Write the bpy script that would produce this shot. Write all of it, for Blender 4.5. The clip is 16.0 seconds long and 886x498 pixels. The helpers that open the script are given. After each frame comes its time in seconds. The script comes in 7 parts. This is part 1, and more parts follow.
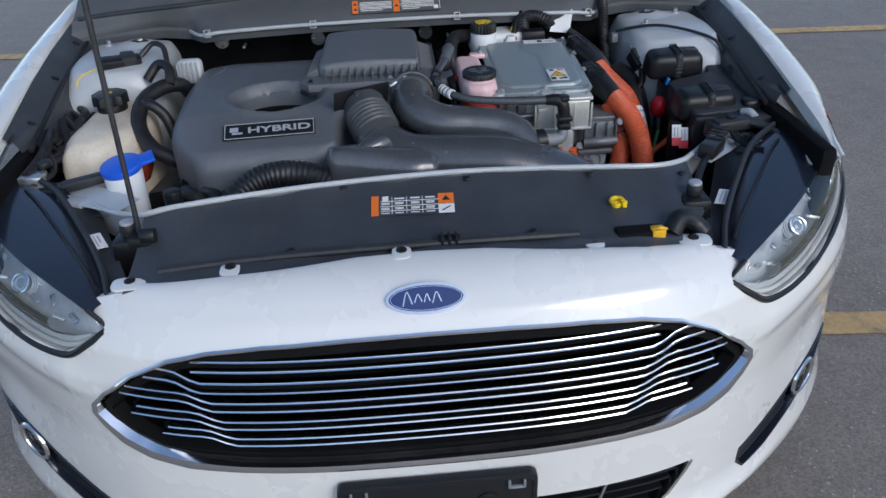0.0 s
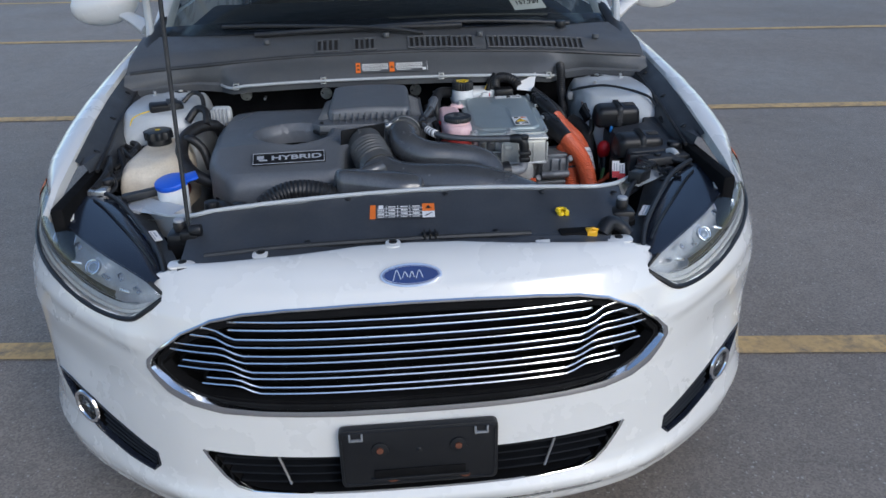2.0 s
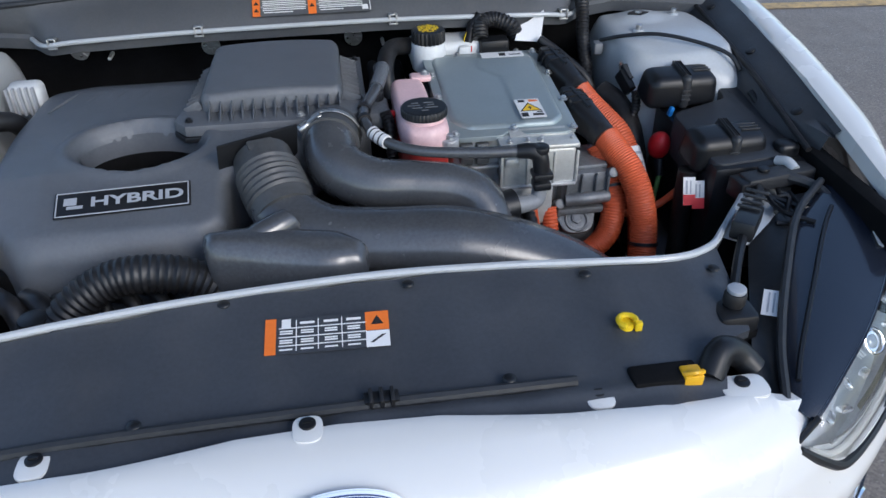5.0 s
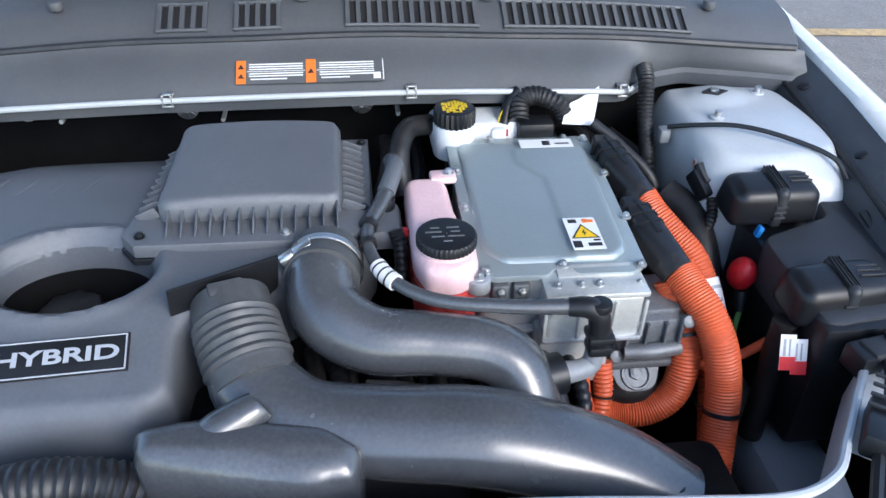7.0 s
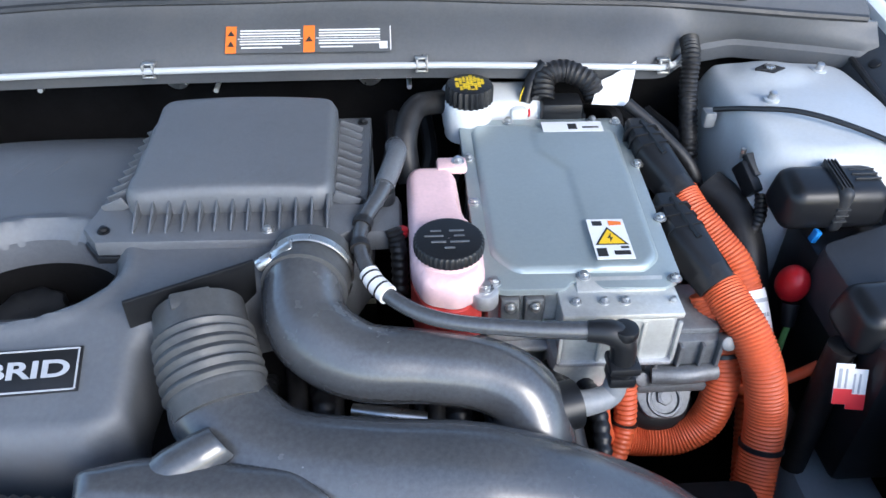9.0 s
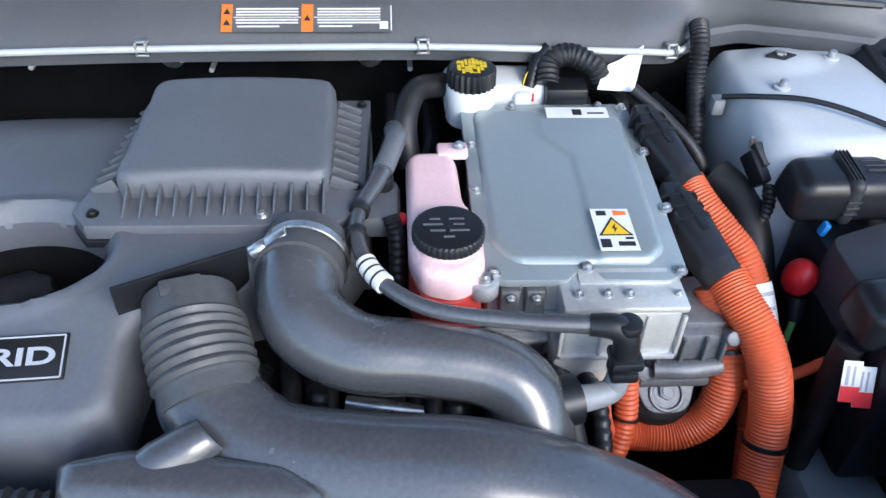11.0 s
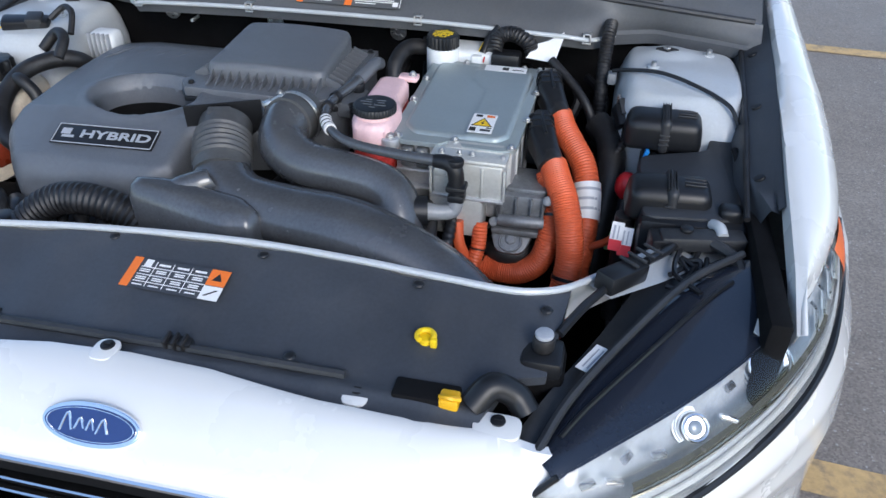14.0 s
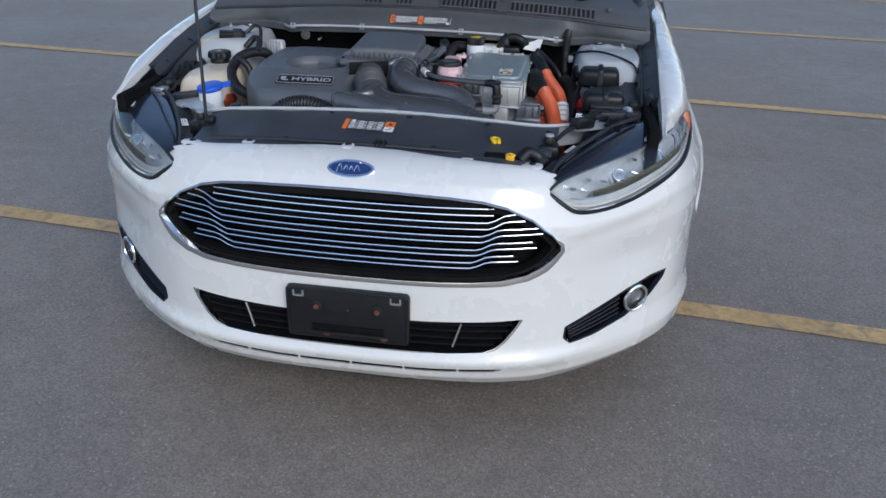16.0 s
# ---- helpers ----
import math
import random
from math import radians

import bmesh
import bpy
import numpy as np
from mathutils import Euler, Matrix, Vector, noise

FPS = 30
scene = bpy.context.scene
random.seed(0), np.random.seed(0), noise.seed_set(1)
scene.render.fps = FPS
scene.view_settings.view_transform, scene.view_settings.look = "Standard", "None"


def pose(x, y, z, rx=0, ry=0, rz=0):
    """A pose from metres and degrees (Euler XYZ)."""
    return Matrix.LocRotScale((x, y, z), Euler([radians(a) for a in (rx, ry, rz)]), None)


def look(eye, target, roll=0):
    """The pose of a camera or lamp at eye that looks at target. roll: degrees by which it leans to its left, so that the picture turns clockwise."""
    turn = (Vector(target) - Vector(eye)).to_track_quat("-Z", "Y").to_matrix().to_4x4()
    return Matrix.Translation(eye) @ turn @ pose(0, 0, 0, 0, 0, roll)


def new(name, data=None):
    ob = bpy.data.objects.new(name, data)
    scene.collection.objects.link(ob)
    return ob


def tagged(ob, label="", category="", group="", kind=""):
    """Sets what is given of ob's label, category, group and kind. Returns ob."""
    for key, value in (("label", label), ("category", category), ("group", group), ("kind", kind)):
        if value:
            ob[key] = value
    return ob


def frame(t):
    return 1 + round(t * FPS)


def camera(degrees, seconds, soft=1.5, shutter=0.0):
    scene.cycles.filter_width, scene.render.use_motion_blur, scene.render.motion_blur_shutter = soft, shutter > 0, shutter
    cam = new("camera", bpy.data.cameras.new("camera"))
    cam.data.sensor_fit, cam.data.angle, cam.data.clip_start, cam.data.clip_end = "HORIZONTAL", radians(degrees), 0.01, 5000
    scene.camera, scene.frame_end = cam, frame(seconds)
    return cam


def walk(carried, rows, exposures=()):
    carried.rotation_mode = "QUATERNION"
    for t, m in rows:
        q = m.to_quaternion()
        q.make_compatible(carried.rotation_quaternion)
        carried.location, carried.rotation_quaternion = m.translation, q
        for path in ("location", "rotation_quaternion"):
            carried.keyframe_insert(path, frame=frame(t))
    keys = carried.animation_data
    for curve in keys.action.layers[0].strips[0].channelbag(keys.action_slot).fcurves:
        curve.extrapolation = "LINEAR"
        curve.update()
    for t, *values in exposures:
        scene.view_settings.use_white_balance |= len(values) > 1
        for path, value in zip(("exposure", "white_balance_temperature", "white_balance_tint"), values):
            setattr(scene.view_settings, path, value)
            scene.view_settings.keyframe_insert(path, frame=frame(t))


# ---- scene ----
cam = camera(60.0, 16.0, soft=1.5)
PATH = [
    (0, (-0.03, -0.834, 1.385), (0.078, 0.864, 0.333), -2.3),
    (0.5, (0.005, -1.037, 1.404), (0.106, 0.715, 0.445), -2.1),
    (1, (-0.014, -1.175, 1.426), (0.076, 0.603, 0.515), -2.2),
    (1.5, (-0.056, -1.232, 1.422), (0.073, 0.558, 0.538), -1.7),
    (2, (-0.043, -1.21, 1.421), (0.103, 0.582, 0.544), -1.1),
    (2.5, (-0.022, -1.17, 1.413), (0.123, 0.615, 0.523), -0.6),
    (3, (0.006, -1.126, 1.4), (0.135, 0.642, 0.474), -0.6),
    (3.5, (0.038, -1.063, 1.386), (0.169, 0.679, 0.413), -0.7),
    (4, (0.015, -0.883, 1.372), (0.152, 0.829, 0.346), -1.3),
    (4.5, (-0.019, -0.622, 1.358), (0.213, 1.041, 0.271), -1.6),
    (5, (0.03, -0.376, 1.34), (0.263, 1.253, 0.203), -0.8),
    (5.2, (0.046, -0.297, 1.352), (0.258, 1.334, 0.213), -0.4),
    (7.3, (0.065, -0.013, 1.353), (0.271, 1.595, 0.183), 1.4),
    (7.5, (0.083, 0.013, 1.347), (0.28, 1.614, 0.164), 1.3),
    (8, (0.1, 0.047, 1.335), (0.271, 1.627, 0.12), 1.0),
    (8.5, (0.108, 0.059, 1.333), (0.246, 1.623, 0.095), 0.8),
    (9, (0.104, 0.075, 1.328), (0.217, 1.628, 0.074), 0.8),
    (9.2, (0.104, 0.078, 1.327), (0.205, 1.629, 0.069), 0.7),
    (11.3, (0.107, 0.105, 1.313), (0.225, 1.619, 0.011), 1.9),
    (11.5, (0.146, 0.118, 1.3), (0.268, 1.625, -0.009), 2.1),
    (12, (0.235, 0.131, 1.292), (0.369, 1.638, -0.016), 2.6),
    (12.5, (0.271, 0.12, 1.298), (0.388, 1.637, 0.0), 2.6),
    (13, (0.297, 0.076, 1.307), (0.329, 1.633, 0.052), 2.3),
    (13.5, (0.375, -0.136, 1.325), (0.186, 1.447, 0.117), 1.4),
    (14, (0.487, -0.404, 1.375), (0.142, 1.198, 0.229), 0.6),
    (14.5, (0.541, -0.832, 1.387), (0.158, 0.871, 0.41), 0.1),
    (15, (0.628, -1.19, 1.433), (0.219, 0.573, 0.581), 0.6),
    (15.5, (0.639, -1.445, 1.422), (0.203, 0.307, 0.562), 0.6),
    (16, (0.468, -1.604, 1.399), (0.213, 0.166, 0.502), 1.4),
]
EXPOSURES = [(t, stops, 6100, 10) for t, stops in ((0, 0.27), (4.2, 0.34), (5.0, 0.6), (7.3, 1.5), (9.2, 1.55), (12.8, 1.5), (13.5, 1.3), (14.0, 0.9), (14.5, 0.38), (16.0, 0.28))]
walk(cam, [(t, look(eye, target, roll)) for t, eye, target, roll in PATH], EXPOSURES)

# ---- light ----
world = bpy.data.worlds.new("sky")
scene.world = world
world.use_nodes = True
wn = world.node_tree
sky = wn.nodes.new("ShaderNodeTexSky")
sky.sky_type = "NISHITA"
sky.sun_disc = False
sky.sun_elevation, sky.sun_rotation = radians(32), radians(150)
sky.air_density, sky.dust_density, sky.ozone_density = 1.0, 1.0, 1.5
wn.links.new(sky.outputs[0], wn.nodes["Background"].inputs[0])
wn.nodes["Background"].inputs[1].default_value = 0.16
sun_data = bpy.data.lights.new("sun", "SUN")
sun_data.energy, sun_data.angle, sun_data.color = 0.9, radians(25), (1.0, 0.95, 0.9)
sun = new("sun", sun_data)
sun.matrix_world = look((4.0, -6.0, 5.2), (0, 0.3, 0.5))


# ---- materials ----
def mat(name, color, rough=0.5, metal=0.0, vary=0.12, scale=12.0, fine=220.0, bump=0.0, bump_scale=300.0, coat=0.0, spec=0.5, dirt=0.0, dirt_color=(0.35, 0.32, 0.28), transmission=0.0, ior=1.5, sheen_spots=0.0):
    """A surface with two scales of tone, uneven gloss, dust and fine relief."""
    m = bpy.data.materials.new(name)
    m.use_nodes = True
    nt = m.node_tree
    b = nt.nodes["Principled BSDF"]
    geo = nt.nodes.new("ShaderNodeNewGeometry")
    pos = geo.outputs["Position"]

    def noise_tex(sc, detail=5.0, r=0.6):
        n = nt.nodes.new("ShaderNodeTexNoise")
        n.inputs["Scale"].default_value, n.inputs["Detail"].default_value, n.inputs["Roughness"].default_value = sc, detail, r
        nt.links.new(pos, n.inputs["Vector"])
        return n.outputs["Fac"]

    def ramp(src, a, c):
        n = nt.nodes.new("ShaderNodeMapRange")
        n.inputs["From Min"].default_value, n.inputs["From Max"].default_value = 0.3, 0.7
        n.inputs["To Min"].default_value, n.inputs["To Max"].default_value = a, c
        nt.links.new(src, n.inputs["Value"])
        return n.outputs[0]

    def mult(src, other):
        n = nt.nodes.new("ShaderNodeMath")
        n.operation = "MULTIPLY"
        nt.links.new(src, n.inputs[0])
        nt.links.new(other, n.inputs[1])
        return n.outputs[0]

    big, small = noise_tex(scale), noise_tex(fine, 3.0)
    tone = mult(ramp(big, 1 - vary, 1 + vary), ramp(small, 1 - vary * 0.7, 1 + vary * 0.7))
    mix = nt.nodes.new("ShaderNodeMix")
    mix.data_type, mix.blend_type = "RGBA", "MULTIPLY"
    mix.inputs["Factor"].default_value = 1.0
    mix.inputs["A"].default_value = (*color, 1)
    nt.links.new(tone, mix.inputs["B"])
    out = mix.outputs["Result"]
    if dirt:
        spots = noise_tex(scale * 2.3, 9.0, 0.72)
        cut = nt.nodes.new("ShaderNodeMapRange")
        cut.inputs["From Min"].default_value, cut.inputs["From Max"].default_value = 0.48, 0.75
        cut.inputs["To Min"].default_value, cut.inputs["To Max"].default_value = 0.0, dirt
        nt.links.new(spots, cut.inputs["Value"])
        dm = nt.nodes.new("ShaderNodeMix")
        dm.data_type = "RGBA"
        nt.links.new(cut.outputs[0], dm.inputs["Factor"])
        nt.links.new(out, dm.inputs["A"])
        dm.inputs["B"].default_value = (*dirt_color, 1)
        out = dm.outputs["Result"]
    nt.links.new(out, b.inputs["Base Color"])
    nt.links.new(ramp(noise_tex(scale * 1.7), max(0.02, rough * 0.85), min(1.0, rough * 1.15)), b.inputs["Roughness"])
    b.inputs["Metallic"].default_value = metal
    b.inputs["Coat Weight"].default_value = coat
    b.inputs["Coat Roughness"].default_value = 0.05
    b.inputs["Specular IOR Level"].default_value = spec
    b.inputs["Transmission Weight"].default_value = transmission
    b.inputs["IOR"].default_value = ior
    if bump:
        bn = nt.nodes.new("ShaderNodeBump")
        bn.inputs["Strength"].default_value, bn.inputs["Distance"].default_value = bump, 0.001
        nt.links.new(noise_tex(bump_scale, 4.0), bn.inputs["Height"])
        nt.links.new(bn.outputs[0], b.inputs["Normal"])
    return m


def asphalt_mat():
    m = mat("asphalt", (0.228, 0.190, 0.154), 0.62, vary=0.13, scale=0.5, fine=9.0, bump=1.0, bump_scale=160.0, spec=0.6)
    nt = m.node_tree
    b = nt.nodes["Principled BSDF"]
    geo = [n for n in nt.nodes if n.type == "NEW_GEOMETRY"][0]
    base = b.inputs["Base Color"].links[0].from_socket
    vor = nt.nodes.new("ShaderNodeTexVoronoi")
    vor.inputs["Scale"].default_value = 190.0
    nt.links.new(geo.outputs["Position"], vor.inputs["Vector"])
    sep = nt.nodes.new("ShaderNodeSeparateColor")
    nt.links.new(vor.outputs["Color"], sep.inputs[0])
    mr = nt.nodes.new("ShaderNodeMapRange")
    mr.inputs["From Min"].default_value, mr.inputs["From Max"].default_value = 0.0, 1.0
    mr.inputs["To Min"].default_value, mr.inputs["To Max"].default_value = 0.74, 1.26
    nt.links.new(sep.outputs[0], mr.inputs["Value"])
    mx = nt.nodes.new("ShaderNodeMix")
    mx.data_type, mx.blend_type = "RGBA", "MULTIPLY"
    mx.inputs["Factor"].default_value = 1.0
    nt.links.new(base, mx.inputs["A"])
    nt.links.new(mr.outputs[0], mx.inputs["B"])
    light = nt.nodes.new("ShaderNodeMath")
    light.operation = "GREATER_THAN"
    light.inputs[1].default_value = 0.988
    nt.links.new(sep.outputs[1], light.inputs[0])
    mx2 = nt.nodes.new("ShaderNodeMix")
    mx2.data_type = "RGBA"
    nt.links.new(light.outputs[0], mx2.inputs["Factor"])
    nt.links.new(mx.outputs["Result"], mx2.inputs["A"])
    mx2.inputs["B"].default_value = (0.36, 0.33, 0.29, 1)
    nt.links.new(mx2.outputs["Result"], b.inputs["Base Color"])
    return m


def worn_paint_mat(name, color):
    """Road paint with worn-through patches."""
    m = mat(name, color, 0.8, vary=0.15, scale=3.0, fine=60.0, bump=0.8, bump_scale=160.0, dirt=0.95, dirt_color=(0.13, 0.12, 0.11))
    for n in m.node_tree.nodes:
        if n.type == "TEX_NOISE" and abs(n.inputs["Scale"].default_value - 6.9) < 0.01:
            n.inputs["Scale"].default_value = 16.0
    return m


PAINT = mat("pearl_white_paint", (0.69, 0.685, 0.66), 0.28, vary=0.006, scale=3.0, fine=900.0, coat=1.0)
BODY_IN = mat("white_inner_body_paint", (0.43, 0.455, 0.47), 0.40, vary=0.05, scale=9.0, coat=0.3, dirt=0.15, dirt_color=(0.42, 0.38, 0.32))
PLASTIC = mat("dark_grey_moulded_plastic", (0.098, 0.106, 0.118), 0.36, spec=0.75, vary=0.12, scale=7.0, bump=0.5, bump_scale=1400.0, dirt=0.10, dirt_color=(0.15, 0.155, 0.16))
TRIM = mat("matt_black_trim", (0.022, 0.024, 0.027), 0.5, vary=0.15, scale=9.0, bump=0.2, bump_scale=1100.0, dirt=0.22, dirt_color=(0.10, 0.095, 0.088))
COWL = mat("faded_grey_black_plastic", (0.078, 0.083, 0.090), 0.52, vary=0.10, scale=6.0, bump=0.3, bump_scale=900.0, dirt=0.25, dirt_color=(0.14, 0.13, 0.12))
BLACK = mat("black_plastic", (0.010, 0.011, 0.013), 0.38, vary=0.15, scale=14.0, spec=0.38, dirt=0.08, dirt_color=(0.05, 0.048, 0.046))
# Near-black for shade painted into recesses and gaps, and a few black parts.
SHADE_BLACK = mat("shade_black", (0.004, 0.004, 0.0045), 0.8, vary=0.3, scale=10.0, spec=0.15)
GLOSS = mat("gloss_black_paint", (0.014, 0.018, 0.028), 0.22, vary=0.08, coat=0.4)
RUBBER = mat("black_rubber", (0.010, 0.010, 0.011), 0.48, vary=0.2, scale=20.0, dirt=0.25, dirt_color=(0.09, 0.085, 0.08))
HOSE = mat("satin_black_duct", (0.056, 0.060, 0.066), 0.25, vary=0.18, scale=8.0, spec=0.9, dirt=0.20, dirt_color=(0.11, 0.105, 0.10))
BELLOWS = mat("dusty_rubber_bellows", (0.056, 0.058, 0.060), 0.5, vary=0.15, scale=15.0, dirt=0.35, dirt_color=(0.13, 0.13, 0.128))
ALU = mat("cast_aluminium", (0.50, 0.51, 0.52), 0.45, metal=0.6, vary=0.12, scale=20.0, bump=0.5, bump_scale=500.0, dirt=0.25, dirt_color=(0.22, 0.2, 0.18))
CAST_D = mat("dull_cast_metal", (0.17, 0.18, 0.19), 0.45, metal=0.45, vary=0.18, scale=25.0, bump=0.6, bump_scale=500.0, dirt=0.3, dirt_color=(0.12, 0.11, 0.10))
ALU_TOP = mat("grey_metal_lid", (0.32, 0.37, 0.375), 0.38, metal=0.45, vary=0.04, scale=10.0, bump=0.15, bump_scale=1500.0)
TRAY = mat("dusty_black_panel", (0.042, 0.047, 0.056), 0.42, vary=0.15, scale=5.0, bump=0.3, bump_scale=900.0, dirt=0.3, dirt_color=(0.09, 0.09, 0.092))
BRIGHT = mat("bright_plated_metal", (0.50, 0.51, 0.49), 0.34, metal=0.35, vary=0.10, scale=25.0, bump=0.2, bump_scale=700.0, dirt=0.2, dirt_color=(0.38, 0.36, 0.33))
CHROME = mat("chrome", (0.86, 0.87, 0.88), 0.10, metal=1.0, vary=0.02)
STEEL = mat("zinc_steel", (0.55, 0.55, 0.54), 0.3, metal=0.9, vary=0.1, scale=60.0)
ORANGE = mat("orange_conduit", (0.56, 0.098, 0.033), 0.45, vary=0.10, scale=18.0, dirt=0.3, dirt_color=(0.30, 0.085, 0.04))
RED = mat("red_rubber", (0.50, 0.012, 0.018), 0.4, vary=0.1)
YELLOW = mat("yellow_plastic", (0.75, 0.52, 0.01), 0.4, vary=0.06)
YELLOW2 = mat("amber_yellow_plastic", (0.70, 0.38, 0.01), 0.4, vary=0.06)
BLUE = mat("blue_plastic", (0.015, 0.10, 0.60), 0.35, vary=0.06)
LIGHTBLUE = mat("light_blue_plastic", (0.02, 0.22, 0.60), 0.4)
PINK = mat("translucent_tank_pink", (0.74, 0.50, 0.50), 0.32, vary=0.08, scale=9.0)
COOLANT = mat("red_coolant_in_tank", (0.62, 0.06, 0.05), 0.3, vary=0.1)
TANK = mat("aged_translucent_tank", (0.62, 0.55, 0.44), 0.4, vary=0.12, scale=9.0, dirt=0.35, dirt_color=(0.42, 0.30, 0.18))
MILK = mat("milky_white_plastic", (0.66, 0.68, 0.68), 0.4, vary=0.05)
LABEL_O = mat("orange_label", (0.75, 0.17, 0.025), 0.5, vary=0.05)
LABEL_W = mat("white_label", (0.72, 0.72, 0.71), 0.5, vary=0.04)
LABEL_Y = mat("yellow_label", (0.80, 0.50, 0.01), 0.5, vary=0.04)
LABEL_R = mat("red_label", (0.62, 0.02, 0.03), 0.5, vary=0.04)
# Black for print, and for shade painted over holes and intakes.
INK_AND_SHADE = mat("black_print_and_shade", (0.015, 0.015, 0.016), 0.6, vary=0.05)
PRINT = mat("pale_print", (0.34, 0.36, 0.39), 0.5, vary=0.05)
BADGE_BLUE = mat("deep_blue_enamel", (0.010, 0.028, 0.13), 0.15, vary=0.05, coat=1.0)
AMBER = mat("amber_reflector", (0.70, 0.13, 0.02), 0.2, vary=0.05)
LAMP_IN = mat("pale_lamp_bowl", (0.70, 0.73, 0.75), 0.24, metal=0.35, vary=0.1, scale=40.0)
PROJECTOR = mat("projector_glass", (0.20, 0.24, 0.28), 0.08, vary=0.05, coat=1.0)
TINT_STRIP = mat("smoked_olive_lens_strip", (0.075, 0.075, 0.055), 0.25, vary=0.2, scale=30.0)
WING_TRIM = mat("grey_blue_wing_trim", (0.040, 0.045, 0.053), 0.45, vary=0.15, scale=7.0, bump=0.3, bump_scale=900.0, dirt=0.2, dirt_color=(0.09, 0.09, 0.092))
GREY = mat("mid_grey_plastic", (0.22, 0.23, 0.24), 0.4, vary=0.1)
SILVER = mat("silver_reflector", (0.72, 0.73, 0.75), 0.16, metal=0.9, vary=0.08, scale=30.0)
TYRE = mat("tyre_rubber", (0.02, 0.02, 0.02), 0.8, vary=0.2)
SEAT = mat("dark_interior", (0.02, 0.021, 0.024), 0.7, vary=0.2)
ASPHALT = asphalt_mat()
LINE_Y = worn_paint_mat("worn_yellow_line", (0.56, 0.37, 0.16))
BOXLID = mat("grey_black_box_lid", (0.026, 0.029, 0.034), 0.5, vary=0.12, scale=8.0, bump=0.3, bump_scale=1100.0, dirt=0.1, dirt_color=(0.06, 0.06, 0.06))
ROD = mat("worn_dark_steel_rod", (0.10, 0.105, 0.11), 0.24, metal=0.7, vary=0.2, scale=18.0)
RUST = mat("rust", (0.12, 0.04, 0.02), 0.9, vary=0.3, scale=80.0)


def glass_mat(name, tint, alpha_mix):
    """Thin clear sheet: mostly see-through, with a true mirror-like gloss."""
    m = bpy.data.materials.new(name)
    m.use_nodes = True
    nt = m.node_tree
    nt.nodes.remove(nt.nodes["Principled BSDF"])
    tr, gl, mix, lw = (nt.nodes.new(k) for k in ("ShaderNodeBsdfTransparent", "ShaderNodeBsdfGlossy", "ShaderNodeMixShader", "ShaderNodeFresnel"))
    tr.inputs[0].default_value = (*tint, 1)
    gl.inputs["Roughness"].default_value = 0.03
    lw.inputs[0].default_value = alpha_mix
    nt.links.new(lw.outputs[0], mix.inputs[0])
    nt.links.new(tr.outputs[0], mix.inputs[1])
    nt.links.new(gl.outputs[0], mix.inputs[2])
    nt.links.new(mix.outputs[0], nt.nodes["Material Output"].inputs[0])
    return m


LENS = glass_mat("clear_lens", (0.93, 0.95, 0.97), 1.5)
GLASS = glass_mat("windscreen_glass", (0.72, 0.80, 0.80), 1.5)


# ---- mesh tools ----
def part(name, bm, material, parent=None, label="", smooth=True):
    """Link a bmesh as one mesh object under a thing or a part."""
    me = bpy.data.meshes.new(name)
    bm.normal_update()
    bm.to_mesh(me)
    bm.free()
    return mesh_part(name, me, material, parent, label, smooth)


def mesh_part(name, me, material, parent=None, label="", smooth=True):
    me.materials.append(material)
    if smooth:
        me.polygons.foreach_set("use_smooth", [True] * len(me.polygons))
        me.set_sharp_from_angle(angle=radians(42))
    ob = new(name, me)
    if parent is not None:
        ob.parent = parent
    if label:
        ob["label"] = label
    return ob


def thing(name, label, category, group="", at=(0, 0, 0)):
    ob = new(name)
    ob.empty_display_size = 0.05
    ob.location = at
    return tagged(ob, label, category, group)


def move(bm, m, verts=None):
    bmesh.ops.transform(bm, matrix=m, verts=verts or bm.verts)
    return bm


def rbox(cx, cy, cz, sx, sy, sz, bevel=0.003, seg=2, taper=1.0, bm=None, rot=(0, 0, 0)):
    """A box with rounded edges; taper narrows its top."""
    bm = bm or bmesh.new()
    made = bmesh.ops.create_cube(bm, size=1.0)["verts"]
    for v in made:
        k = taper if v.co.z > 0 else 1.0
        v.co = Vector((v.co.x * sx * k, v.co.y * sy * k, v.co.z * sz))
    if bevel:
        edges = {e for v in made for e in v.link_edges}
        out = bmesh.ops.bevel(bm, geom=list(edges), offset=min(bevel, 0.45 * min(sx, sy, sz)), segments=seg, affect="EDGES", profile=0.5)
        made = list({v for f in out["faces"] for v in f.verts} | {v for v in made if v.is_valid})
    bmesh.ops.transform(bm, matrix=pose(cx, cy, cz, *rot), verts=made)
    return bm


def cyl(cx, cy, cz, r, h, seg=24, bevel=0.0, r2=None, rot=(0, 0, 0), bm=None):
    bm = bm or bmesh.new()
    made = bmesh.ops.create_cone(bm, cap_ends=True, segments=seg, radius1=r, radius2=r if r2 is None else r2, depth=h)["verts"]
    if bevel:
        rims = list({e for v in made for e in v.link_edges if abs(e.verts[0].co.z - e.verts[1].co.z) < 1e-6})
        out = bmesh.ops.bevel(bm, geom=rims, offset=bevel, segments=2, affect="EDGES", profile=0.5)
        made = list({v for f in out["faces"] for v in f.verts} | {v for v in made if v.is_valid})
    bmesh.ops.transform(bm, matrix=pose(cx, cy, cz, *rot), verts=made)
    return bm


